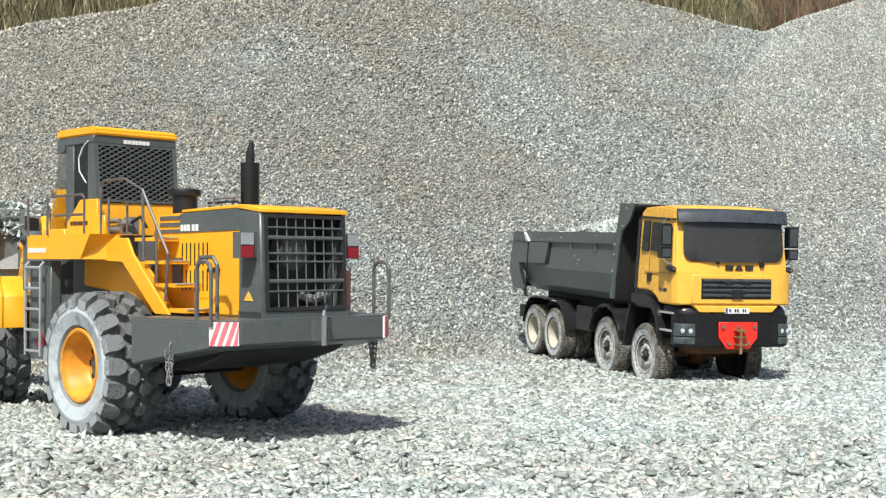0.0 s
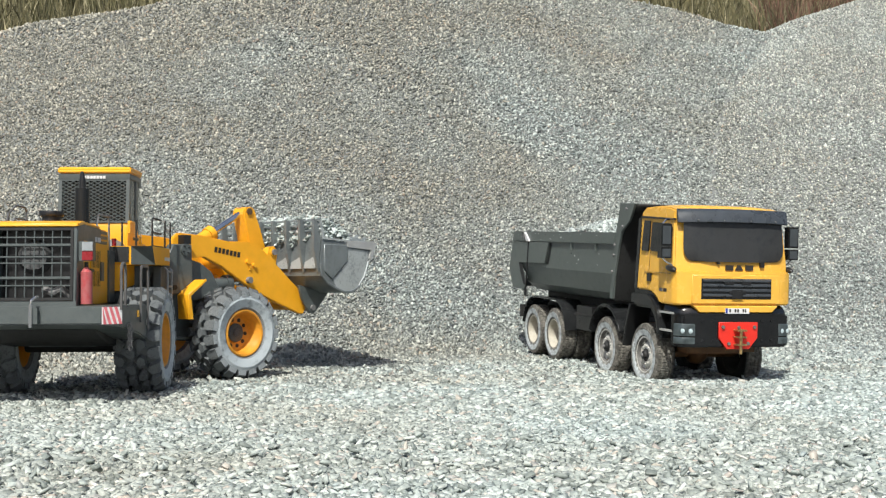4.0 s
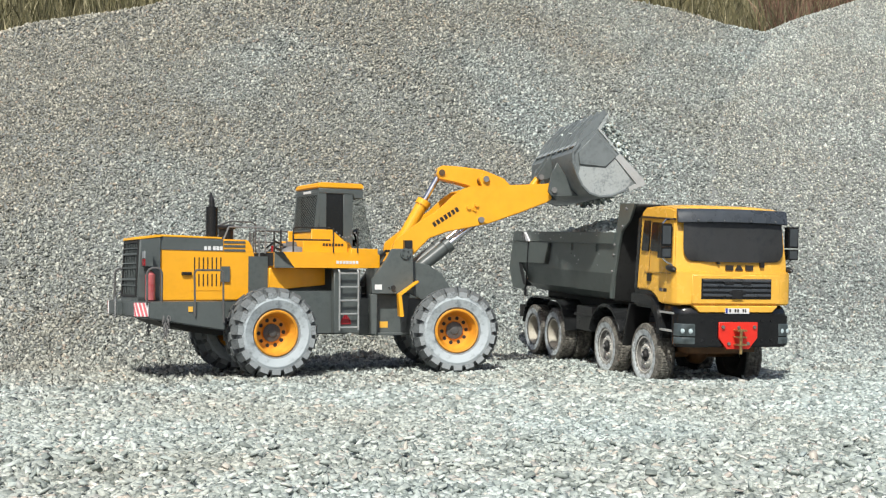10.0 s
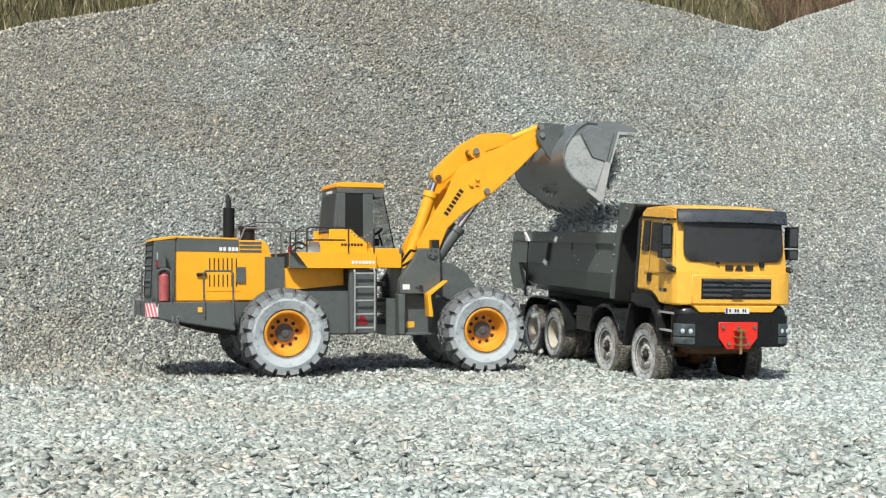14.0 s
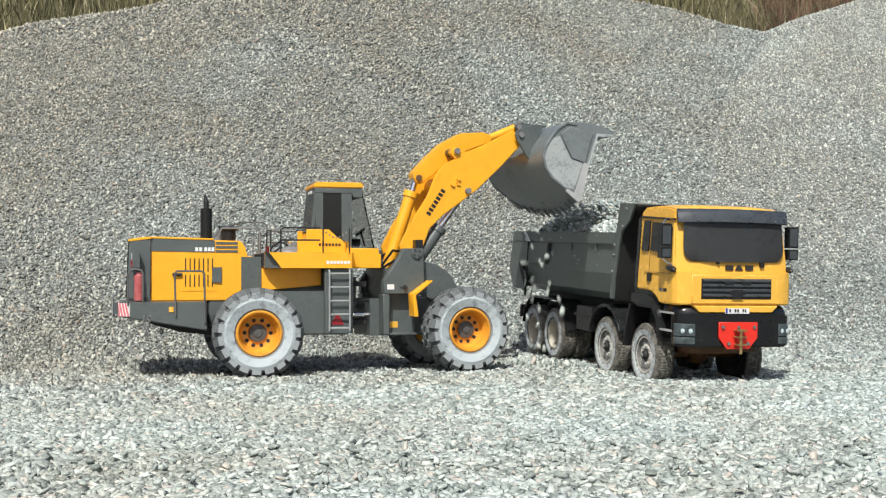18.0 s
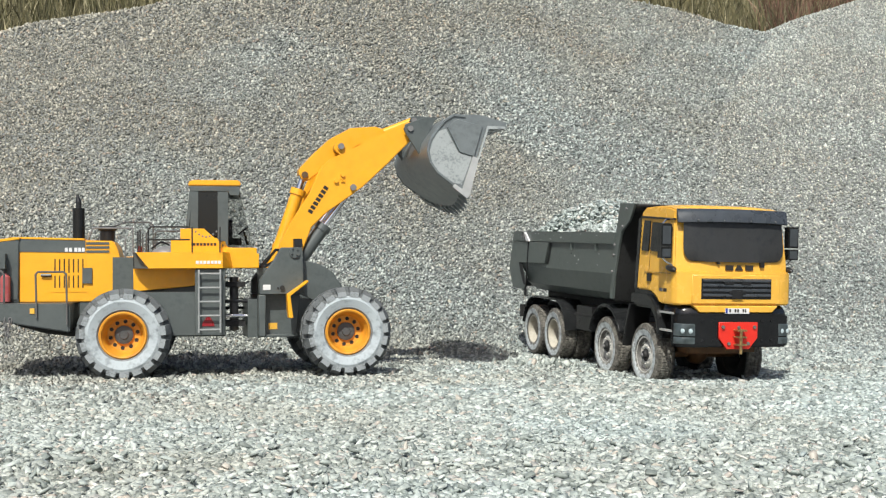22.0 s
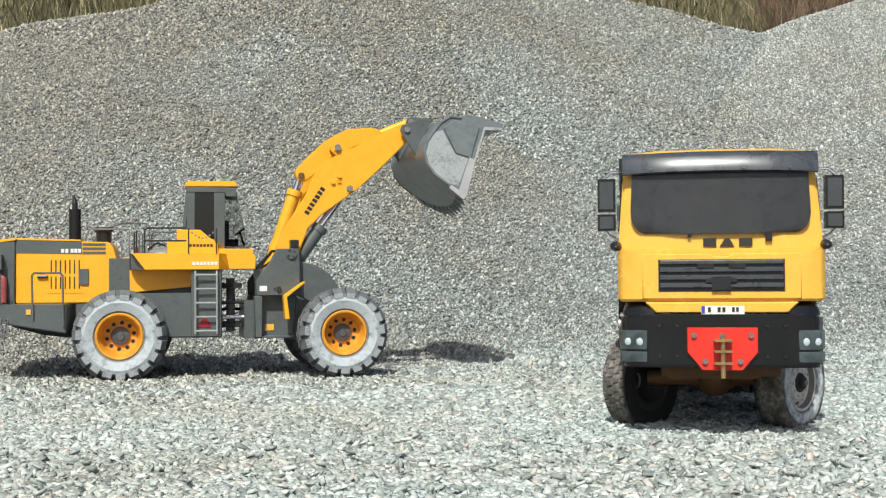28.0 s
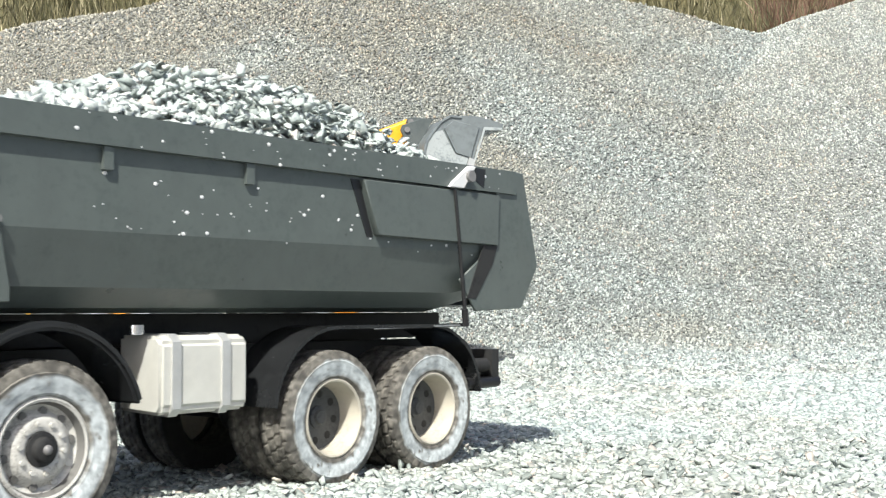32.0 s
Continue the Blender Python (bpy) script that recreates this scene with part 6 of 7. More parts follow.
def loader_cab(ld):
    w = 0.0438
    bm = bmesh.new()
    prism(bm, [(.0870, .1505), (.1825, .1505), (.1825, .1735), (.1450, .1735), (.1400, .1835), (.0870, .1985), (.0850, .1905)], -w, w)
    soften(bm, .0012, 1)
    part("cab_base", bm, YELLOW, ld)
    # posts: rear, middle pair, front
    def post(x0, x1, x2, x3, z0, z1, name="cab_post"):
        for s in (1, -1):
            plate(name, [(x0, z0), (x1, z0), (x3, z1), (x2, z1)], min(s * (w - .004), s * w), max(s * (w - .004), s * w), GREY, ld, "", 0.0005)
    post(.0850, .0880, .0915, .0940, .198, .2535)
    post(.0905, .1023, .0925, .1023, .198, .2535)
    post(.1292, .1440, .1292, .1440, .1735, .2535)
    for s in (1, -1):
        plate("door_glass", [(.1023, .1900), (.1292, .1900), (.1292, .2535), (.1023, .2535)], min(s * (w - .003), s * (w - .001)), max(s * (w - .003), s * (w - .001)), SIDEGLASS, ld, "dark cab door glass", 0)
        plate("rear_glass", [(.0880, .1985), (.0905, .1985), (.0925, .2535), (.0915, .2535)], min(s * (w - .003), s * (w - .001)), max(s * (w - .003), s * (w - .001)), SIDEGLASS, ld, "", 0)
        plate("front_glass", [(.1440, .1740), (.1765, .1740), (.1590, .2535), (.1440, .2535)], min(s * (w - .003), s * (w - .0015)), max(s * (w - .003), s * (w - .0015)), SMOKE, ld, "smoky front side glass", 0)
    plate("windscreen", [(.1765, .1737), (.1782, .1737), (.1607, .2535), (.1590, .2535)], -w + .002, w - .002, SMOKE, ld, "smoky windscreen", 0)
    plate("cab_header", [(.0905, .2535), (.1440, .2535), (.1460, .2475), (.1600, .2475), (.1600, .2605), (.0900, .2605)], -w - .0008, w + .0008, GREY, ld, "", 0.0006)
    for k in range(7):
        y = -.0140 + .0040 * k
        boxpart("header_mark", (.0888, .0902, y, y + .0031, .2542, .2578), WHITE, ld, bevel=0)
    bm = bmesh.new()
    prism(bm, [(.0885, .2610), (.1612, .2610), (.1612, .2660), (.1590, .2692), (.0925, .2692), (.0885, .2655)], -w - .0016, w + .0016)
    soften(bm, .0015, 2)
    part("cab_roof", bm, YELLOW, ld, "orange yellow cab roof")
    # expanded-metal screen over the rear window
    boxpart("rear_window", (.0955, .0970, -w + .004, w - .004, .199, .2535), SIDEGLASS, ld, "dark rear window", 0)
    bm = bmesh.new()
    for s in (1, -1):
        prism(bm, [(.0845, .198), (.0890, .198), (.0945, .2535), (.0900, .2535)], min(s * (w - .004), s * (w + .0004)), max(s * (w - .004), s * (w + .0004)))
    for z, x in ((.1985, .0848), (.2515, .0899)):
        box(bm, x, x + .0025, -w, w, z, z + .002)
    sc = part("screen_frame", bm, GREY, ld)
    bm = bmesh.new()
    H0, H1, n = .2, .252, 17
    step = .0046
    lim = w - .004

    def dia(sl):
        c = -0.14
        while c < .14:
            # line y = c + sl*1.9*(z-H0), clipped to the window
            a = [(c, H0), (c + sl * 1.9 * (H1 - H0), H1)]
            (ya, za), (yb, zb) = a
            t0, t1 = 0.0, 1.0
            d = yb - ya
            for lo, hi in ((-lim, lim),):
                ta, tb = sorted(((lo - ya) / d, (hi - ya) / d))
                t0, t1 = max(t0, ta), min(t1, tb)
            if t1 - t0 > .02:
                rod(bm, (.0853 + (za + (zb - za) * t0 - H0) * .096, ya + d * t0, za + (zb - za) * t0), (.0853 + (za + (zb - za) * t1 - H0) * .096, ya + d * t1, za + (zb - za) * t1), .0006, 4)
            c += step * 1.9
    dia(1)
    dia(-1)
    part("mesh_screen", bm, GREY, sc, "grey diamond mesh screen")
    bm = bmesh.new()
    box(bm, .135, .150, -.012, .012, .178, .215)
    box(bm, .150, .163, -.012, .012, .178, .188)
    soften(bm, .003, 2)
    part("seat", bm, BLACK, ld)
    bm = bmesh.new()
    tube(bm, [(.172, .0, .178), (.166, .0, .198)], .0016)
    rod(bm, (.166, 0, .198), (.1645, 0, .2), .009, 16)
    part("steering_wheel", bm, BLACK, ld)


def front_frame(ld):
    bm = bmesh.new()
    box(bm, .016, .140, -.0415, .0415, .046, .100)
    box(bm, .038, .060, -.0500, .0500, .1, .145)
    soften(bm, .0015, 1)
    fr = part("front_frame", bm, GREY, ld, "grey front frame with boom towers")
    for s in (1, -1):
        # tower plate, with the leg and the sunk panel under it
        plate("boom_tower", [(.0300, .1070), (.0300, .1270), (.0400, .1410), (.0510, .1560), (.0610, .1735), (.0910, .1735), (.0925, .1350), (.0925, .1070)], min(s * .0500, s * .0640), max(s * .0500, s * .0640), GREY, fr, "grey boom tower plate", .0012)
        plate("tower_leg", [(.0290, .0480), (.0290, .1068), (.0390, .1068), (.0390, .0480)], min(s * .0420, s * .0640), max(s * .0420, s * .0640), GREY, fr, "", .0012)
        plate("tower_panel", [(.0392, .0470), (.0392, .1068), (.0900, .1068), (.0840, .0470)], min(s * .0416, s * .0462), max(s * .0416, s * .0462), GREY, fr, "", .0008)
        plate("tower_foot", [(.0392, .0470), (.0392, .0505), (.0845, .0505), (.0845, .0470)], min(s * .0464, s * .0600), max(s * .0464, s * .0600), GREY, fr, "", .0006)
        bm = bmesh.new()
        rod(bm, (.0620, s * .063, .1165), (.0620, s * .0672, .1165), .0034, 12)
        rod(bm, (.0560, s * .063, .1165), (.0560, s * .0655, .1165), .0012, 8)
        part("grease_boss", bm, DARK, fr)
    bm = bmesh.new()
    rod(bm, (FRONT_AXLE, -.056, .0545), (FRONT_AXLE, .056, .0545), .014, 16)
    part("front_axle", bm, DARK, fr)
    for s in (1, -1):
        plate("inner_fender", [(.0885, .1080), (.0930, .1560), (.1180, .1500), (.1380, .1370), (.1520, .1150), (.1480, .1040), (.1080, .0980)], min(s * .042, s * .047), max(s * .042, s * .047), GREY, fr, "dark grey inner fender", .0008)
    for s in (1, -1):
        bm = bmesh.new()
        rod(bm, (ARM_PIVOT[0], s * .0630, .1665), (ARM_PIVOT[0], s * .0668, .1665), .0078, 16)
        part("pivot_cap", bm, GREY, fr)
        bm = bmesh.new()
        for q in range(4):
            a = q * math.tau / 4 + .6
            rod(bm, (ARM_PIVOT[0] + .005 * math.cos(a), s * .0668, .1665 + .005 * math.sin(a)), (ARM_PIVOT[0] + .005 * math.cos(a), s * .0682, .1665 + .005 * math.sin(a)), .0011, 6)
        part("pivot_bolt", bm, BLACK, fr)
        # angular front mudguard with a yellow edge
        plate("mudguard", [(.0688, .0745), (.0668, .1070), (.0957, .1270), (.0963, .1238), (.0710, .1055), (.0722, .0745)], min(s * .0642, s * .0860), max(s * .0642, s * .0860), YELLOW, fr, "yellow front mudguard")
        plate("mudguard_edge", [(.0675, .0745), (.0657, .1078), (.0950, .1275), (.0960, .1250), (.0705, .1052), (.0745, .0745)], min(s * .0861, s * .0900), max(s * .0861, s * .0900), YELLOW, fr, "yellow mudguard edge")
        plate("white_label", [(.0350, .1135), (.0455, .1135), (.0455, .1210), (.0350, .1210)], min(s * .0639, s * .0646), max(s * .0639, s * .0646), WHITE, fr, "", 0)
        plate("yellow_label", [(.0445, .0575), (.0570, .0575), (.0570, .0665), (.0445, .0665)], min(s * .0461, s * .0468), max(s * .0461, s * .0468), AMBER, fr, "", 0)
        lw = boxpart("work_lamp", (.0790, .0905, min(s * .050, s * .063), max(s * .050, s * .063), .1740, .1860), BLACK, fr, "black work lamp", .001)
        boxpart("lens", (.0900, .0912, min(s * .052, s * .061), max(s * .052, s * .061), .1755, .1845), GLASS, lw, bevel=0)
        wheel(fr, True, L_TYRE, L_RIM, L_HUB, (FRONT_AXLE, s * 0.0808, 0.0545), s, LR, "front")
    for y, z in ((-.02, .165), (.02, .16), (-.03, .15)):
        bm = bmesh.new()
        tube(bm, [(.038, y, .145), (.058, y, z + .006), (.082, y, z + .004)], .002, 6)
        part("boom_hose", bm, BLACK, fr)

    # lift arm, about its pivot, x towards the bucket
    up = [(-0.0120, -0.0040), (-0.0120, 0.0120), (-0.0057, 0.0220), (0.0300, 0.0320), (0.0780, 0.0409), (0.1050, 0.0512), (0.1210, 0.0545), (0.1350, 0.0531), (0.1500, 0.0478), (0.2000, 0.0289), (0.2440, 0.0132), (0.2497, 0.0122)]
    low = [(0.2430, -0.0118), (0.2353, -0.0134), (0.1900, -0.0122), (0.1400, -0.0089), (0.1055, -0.0024), (0.0750, 0.0040), (0.0450, 0.0055), (0.0187, -0.0053), (0.0040, -0.0113)]
    bm = bmesh.new()
    for s in (1, -1):
        prism(bm, up + low, min(s * .040, s * .048), max(s * .040, s * .048))
    soften(bm, .0012, 2)
    rod(bm, (.118, -.0405, .0285), (.118, .0405, .0285), .012, 18)
    rod(bm, (.2440, -.0405, .0005), (.2440, .0405, .0005), .006, 14)
    arm = part("lift_arm", bm, YELLOW, fr, "orange yellow lift arm")
    small = []
    for s in (1, -1):
        bm = bmesh.new()
        for x, z in ((.1179, .0255), (.1307, .0246)):
            rod(bm, (x, s * .048, z), (x, s * .0515, z), .0032, 10)
        for x0, z0, x1, z1 in ((.122, .0200, .127, .0165), (.125, .0230, .125, .0155)):
            rod(bm, (x0, s * .049, z0), (x1, s * .049, z1), .0014, 6)
        small.append(part("arm_bolt", bm, YELLOW, fr))
        bm = bmesh.new()
        for k in range(7):
            f = k / 6
            x, z = .060 + .040 * f, .0222 + .0070 * f
            a = math.atan2(.0070, .040)
            vs = box(bm, -.0023, .0023, min(s * .0478, s * .0485), max(s * .0478, s * .0485), -.0036, .0036)
            bmesh.ops.transform(bm, matrix=pose(x, 0, z, 0, -math.degrees(a), 0), verts=vs)
        small.append(part("arm_mark", bm, LETTER, fr))
        bm = bmesh.new()
        rod(bm, (.1591, s * .030, .0547), (.1591, s * .0495, .0547), .0062, 14)
        prism(bm, [(.150, .0435), (.170, .0355), (.167, .0575), (.158, .0635), (.150, .0595)], min(s * .039, s * .0475), max(s * .039, s * .0475))
        small.append(part("crank_boss", bm, YELLOW, fr))
        bm = bmesh.new()
        rod(bm, (.1591, s * .0495, .0547), (.1591, s * .0525, .0547), .0045, 12)
        small.append(part("arm_pin", bm, PIPE, fr))
        for x, z, q in ((.1280, .0013, .0045), (.2479, 0, .0048)):
            bm = bmesh.new()
            rod(bm, (x, s * .036, z), (x, s * .054, z), q, 12)
            small.append(part("arm_pin", bm, PIPE, fr))
    # bell crank, x towards the tilt cylinder
    bm = bmesh.new()
    prism(bm, [(.069, .002), (.067, -.008), (.062, -.0134), (.030, -.0165), (-.0015, -.0175), (-.036, -.010), (-.066, .012), (-.074, .024), (-.066, .032), (-.050, .026), (-.025, .0165), (.000, .0135), (.030, .010), (.062, .0085)], -.013, .013)
    soften(bm, .0015, 2)
    crank = part("bell_crank", bm, YELLOW, fr, "orange yellow bell crank")
    bm = bmesh.new()
    rod(bm, (0, -.030, 0), (0, .030, 0), .006, 14)
    cpin = part("crank_pin", bm, PIN, fr)
    bm = bmesh.new()
    rod(bm, (.0615, -.0155, -.002), (.0615, .0155, -.002), .0048, 12)
    cpin2 = part("crank_pin", bm, PIN, fr)
    # bucket, about its hinge, mouth level
    hw = .1235
    sec = [(-.0395, .0985), (-.0380, .0950), (-.0380, .0600), (-.0330, .0430), (-.0200, .0330), (-.0020, .0270), (.0140, .0235), (.0300, .0255), (.0440, .0350), (.0540, .0500), (.0605, .0750), (.0670, .1020)]
    bm = bmesh.new()
    lines = []
    for f in (-1, -.75, -.5, -.25, 0, .25, .5, .75, 1):
        row = []
        for k, (x, z) in enumerate(sec):
            nose = .021 * (1 - f * f) * max(0, (k - 9) / 2)
            row.append((x + nose * .55, f * hw, z + nose * .85))
        lines.append(row)
    outer = [[bm.verts.new(p) for p in row] for row in lines]
    for A, B in zip(outer, outer[1:]):
        for i in range(len(sec) - 1):
            bm.faces.new((A[i], A[i + 1], B[i + 1], B[i]))
    bmesh.ops.recalc_face_normals(bm, faces=bm.faces)
    bmesh.ops.solidify(bm, geom=bm.faces[:], thickness=.0032)
    side = [(-.0380, .0950), (.0600, .1000), (.0665, .0960), (.0605, .0750), (.0540, .0500), (.0440, .0350), (.0300, .0255), (.0140, .0235), (-.0020, .0270), (-.0200, .0330), (-.0330, .0430), (-.0380, .0600)]
    for s in (1, -1):
        prism(bm, side, min(s * (hw - .003), s * (hw + .0005)), max(s * (hw - .003), s * (hw + .0005)))
    bucket = part("bucket", bm, BUCKET, fr, "dusty steel grey loading bucket", angle=30)
    bits = []
    for s in (1, -1):
        y0, y1 = sorted((s * hw, s * (hw + .0035)))
        bm = bmesh.new()
        prism(bm, [(-.0345, .0890), (.0120, .0930), (.0140, .0700), (-.0130, .0405), (-.0290, .0500)], y0, y1)
        soften(bm, .0008, 1)
        bits.append(part("side_panel", bm, BUCKET, fr, "raised side wear panel"))
        bm = bmesh.new()
        prism(bm, [(.0120, .1000), (.0640, .1060), (.0720, .1040), (.0640, .0780), (.0590, .0800), (.0620, .0930), (.0120, .0905)], y0, y1)
        bits.append(part("side_edge", bm, ALU, fr, "pale worn side cutting edge"))
        bm = bmesh.new()
        rim = [(-.0375, .0600), (-.0325, .0438), (-.0198, .0340), (-.0020, .0282), (.0140, .0248), (.0296, .0268), (.0432, .0362), (.0530, .0508), (.0596, .0752)]
        for p, q in zip(rim, rim[1:]):
            rod(bm, (p[0], s * (hw + .001), p[1]), (q[0], s * (hw + .001), q[1]), .0022, 6)
        bits.append(part("rim_bead", bm, BUCKET, fr))
        bm = bmesh.new()
        prism(bm, [(.0150, .0690), (.0130, .0885), (.0160, .0900), (.0560, .0900), (.0580, .0760), (.0510, .0520), (.0420, .0380), (.0290, .0285), (.0140, .0262), (-.0020, .0298), (-.0100, .0400)], min(s * hw, s * (hw + .0012)), max(s * hw, s * (hw + .0012)))
        bits.append(part("worn_cheek", bm, WORN, fr, "pale scuffed lower cheek"))
        bm = bmesh.new()
        prism(bm, [(-.0465, .1210), (-.0375, .0955), (.0118, .0985), (.0118, .1010), (-.0340, .0985), (-.0430, .1215)], min(s * (hw + .0005), s * (hw + .0025)), max(s * (hw + .0005), s * (hw + .0025)))
        bits.append(part("top_edge", bm, WORN, fr))
    for k in range(11):
        f = -1 + 2 * k / 10
        n = .021 * (1 - f * f)
        bm = bmesh.new()
        prism(bm, [(.0610 + n * .55, .0900 + n * .85), (.0665 + n * .55, .0900 + n * .85), (.0710 + n * .55, .1075 + n * .85), (.0692 + n * .55, .1070 + n * .85)], f * (hw - .006) - .0042, f * (hw - .006) + .0042)
        soften(bm, .0006, 1)
        bits.append(part("tooth", bm, BUCKET, fr, "steel bucket tooth"))
    for x, z in ((-.0475, .1205), (-.0452, .1135), (-.0428, .1065)):
        bm = bmesh.new()
        box(bm, x, x + .0030, -hw, hw, z, z + .0024)
        bits.append(part("guard_bar", bm, BUCKET, fr, "steel spill guard bar"))
    for k in range(8):
        y = -hw + .006 + (2 * hw - .012) * k / 7
        bm = bmesh.new()
        prism(bm, [(-.0540, .1225), (-.0465, .1225), (-.0375, .0950), (-.0375, .0600), (-.0360, .0480), (-.0490, .0800)], y - .0026, y + .0026)
        bits.append(part("back_rib", bm, BUCKET, fr))
    # dust lying in the angles between the ribs
    for k in range(7):
        y = -hw + .006 + (2 * hw - .012) * (k + .5) / 7
        bm = bmesh.new()
        prism(bm, [(y - .0130, .0530), (y + .0130, .0530), (y + .0126, .0620), (y + .0020, .0660), (y - .0124, .0720)], -.0392, -.0376, "x")
        bits.append(part("dust_patch", bm, WORN, fr, "pale stone dust on the bucket's back"))
    for y in (-.048, .048, -.012, .012):
        bm = bmesh.new()
        if abs(y) > .03:
            pts = [(-.008, -.004), (-.004, -.0085), (.004, -.0085), (.010, -.002), (.030, .026), (-.030, .030), (-.022, .012)]
            y0, y1 = y + (.006 if y > 0 else -.006), y + (.011 if y > 0 else -.011)
        else:
            pts = [(-.030, .010), (-.026, .003), (-.019, .003), (-.014, .016), (-.012, .024), (-.040, .042)]
            y0, y1 = y - .003, y + .003
        prism(bm, pts, min(y0, y1), max(y0, y1))
        soften(bm, .0006, 1)
        bits.append(part("bucket_lug", bm, GREY, fr))
    bm = bmesh.new()
    rod(bm, (-.0225, -.017, .0085), (-.0225, .017, .0085), .0042, 12)
    bits.append(part("bucket_pin", bm, PIPE, fr))
    for y in (-.062, .062):
        bm = bmesh.new()
        rod(bm, (0, y * .9, 0), (0, y, 0), .0042, 12)
        bits.append(part("bucket_pin", bm, PIPE, fr))
    # trimmed to its true size about the hinge
    for o in [bucket] + bits:
        o.data.transform(Matrix.Diagonal((1, 1 if "lug" in o.name or "pin" in o.name else .87, 1, 1)))
    # link between bell crank and bucket
    bm = bmesh.new()
    box(bm, 0, 1, -.006, .006, -.006, .006)
    bm.free()
    # cylinders: barrel from its foot, rod from its eye
    def cylinder(n1, n2, rb, rr, lb, lr, mat, label):
        bm = bmesh.new()
        rod(bm, (-.004, 0, 0), (lb, 0, 0), rb, 16)
        rod(bm, (lb - .008, 0, 0), (lb + .001, 0, 0), rb * 1.2, 16)
        a = part(n1, bm, mat, fr, label)
        bm = bmesh.new()
        rod(bm, (0, 0, 0), (lr, 0, 0), rr, 12)
        rod(bm, (0, -.008, 0), (0, .008, 0), rr * 1.7, 12)
        return a, part(n2, bm, CHROME, fr, "polished chrome piston rod")
    cyl = {"tilt": cylinder("tilt_cylinder", "tilt_rod", .0095, .0044, .145, .080, YELLOW, "orange yellow tilt cylinder"),
           "lift_l": cylinder("lift_cylinder", "lift_rod", .0098, .0050, .125, .095, GREY, "grey lift cylinder"),
           "lift_r": cylinder("lift_cylinder", "lift_rod", .0098, .0050, .125, .095, GREY, "grey lift cylinder")}
    bm = bmesh.new()
    rod(bm, (0, 0, 0), (.052, 0, 0), .006, 10)
    link = part("crank_link", bm, YELLOW, fr)
    return {"frame": fr, "arm": [arm] + small, "crank": [crank, cpin, cpin2], "bucket": [bucket] + bits, "cyl": cyl, "link": link}


SMOKE = material("smoky_glass", (0.72, 0.73, 0.73), 0.04, vary=0.05)
SMOKE.node_tree.nodes["Principled BSDF"].inputs["Transmission Weight"].default_value = 1.0
SMOKE.node_tree.nodes["Principled BSDF"].inputs["IOR"].default_value = 1.05
LOADER, FRONT = wheel_loader()


# ---- loads of stone ----


def heap(name, rng, rx, ry, rz, n, lo, hi, label, group=""):
    """A lump of loose chips with a solid core of chips."""
    d = rng.normal(size=(n, 3))
    d /= np.linalg.norm(d, axis=1, keepdims=True)
    d[:, 2] = np.abs(d[:, 2]) - 0.6 * rng.random(n)
    r = rng.uniform(0.45, 1.05, n)[:, None]
    P = d * np.array([rx, ry, rz]) * r
    N = d / np.array([rx, ry, rz])
    N /= np.linalg.norm(N, axis=1, keepdims=True)
    N = N * 0.25 + np.array([0, 0, 0.6]) + rng.normal(0, 0.30, (n, 3))
    N /= np.linalg.norm(N, axis=1, keepdims=True)
    ob = chips(name, P, N, lo + (hi - lo) * rng.random(n) ** 1.6, rng, LOAD, flat=0.22, loose=0.5, label=label, category="gravel")
    return tagged(ob, group=group)


LOAD = stone_material("pale_dry_stone", light=1.25, pale=2, tint=False)
lrng = np.random.default_rng(21)


def bed_load(rng):
    """The stone already in the tipper: a low mound, higher at the front."""
    n = 6500
    x = rng.uniform(-0.505, -0.085, n)
    y = rng.uniform(-0.083, 0.083, n)
    z = 0.198 + 0.028 * np.exp(-((x + 0.205) / 0.105) ** 2) * (1 - 0.6 * (y / 0.08) ** 2) + 0.005 * rng.random(n)
    N = np.stack([rng.normal(0, .22, n), rng.normal(0, .22, n), np.ones(n)], -1)
    N /= np.linalg.norm(N, axis=1, keepdims=True)
    return chips("gravel_load", np.stack([x, y, z], -1), N, 0.0042 + 0.0046 * rng.random(n) ** 1.6, rng, LOAD, flat=0.27, loose=0.7,
                 label="pale grey crushed stone filling the tipper body", category="gravel")


BED_LOAD = bed_load(lrng)
LUMPS = []
for i in range(18):
    row, col = divmod(i, 3)
    ob = heap("gravel_lump", lrng, 0.048, 0.040, 0.034, 1200, 0.0040, 0.0082, "loose pale crushed stone tipped from the bucket", "tipped stone")
    # place in the bucket; place in the truck; time of the drop
    k, layer = i % 9, i // 9
    bx, by, bz = 0.016 - 0.014 * layer, -0.058 + 0.0145 * k, 0.070 + 0.034 * layer
    tx = -0.166 - 0.052 * row
    ty = (-0.037, 0.0, 0.037)[col]
    crown = 0.267 - 1.75 * (tx + 0.312) ** 2 - (0.011 if col != 1 else 0)
    LUMPS.append((ob, (bx, by, bz), (tx, ty, crown - 0.034), 10.6 + 0.21 * ((i * 7) % 18)))
STRAY = []
rng = random.Random(17)
for i in range(210):
    me = chips("stray", np.zeros((1, 3)), np.array([[0, 0, 1.0]]), np.array([0.0045 + 0.0022 * (i % 4)]), lrng, STONE_OBJ)
    me.name = "falling_stone"
    me.data.name = "falling_stone"
    tagged(me, "pale stone chip falling from the bucket", "stone", "falling stones")
    when = 13.1 + 0.04 * i if i < 36 else rng.choice((rng.gauss(16.92, 0.14), rng.gauss(17.68, 0.16), rng.uniform(16.6, 18.6)))
    STRAY.append((me, when))

# ---- loose stones nearest the camera, each on its own ----


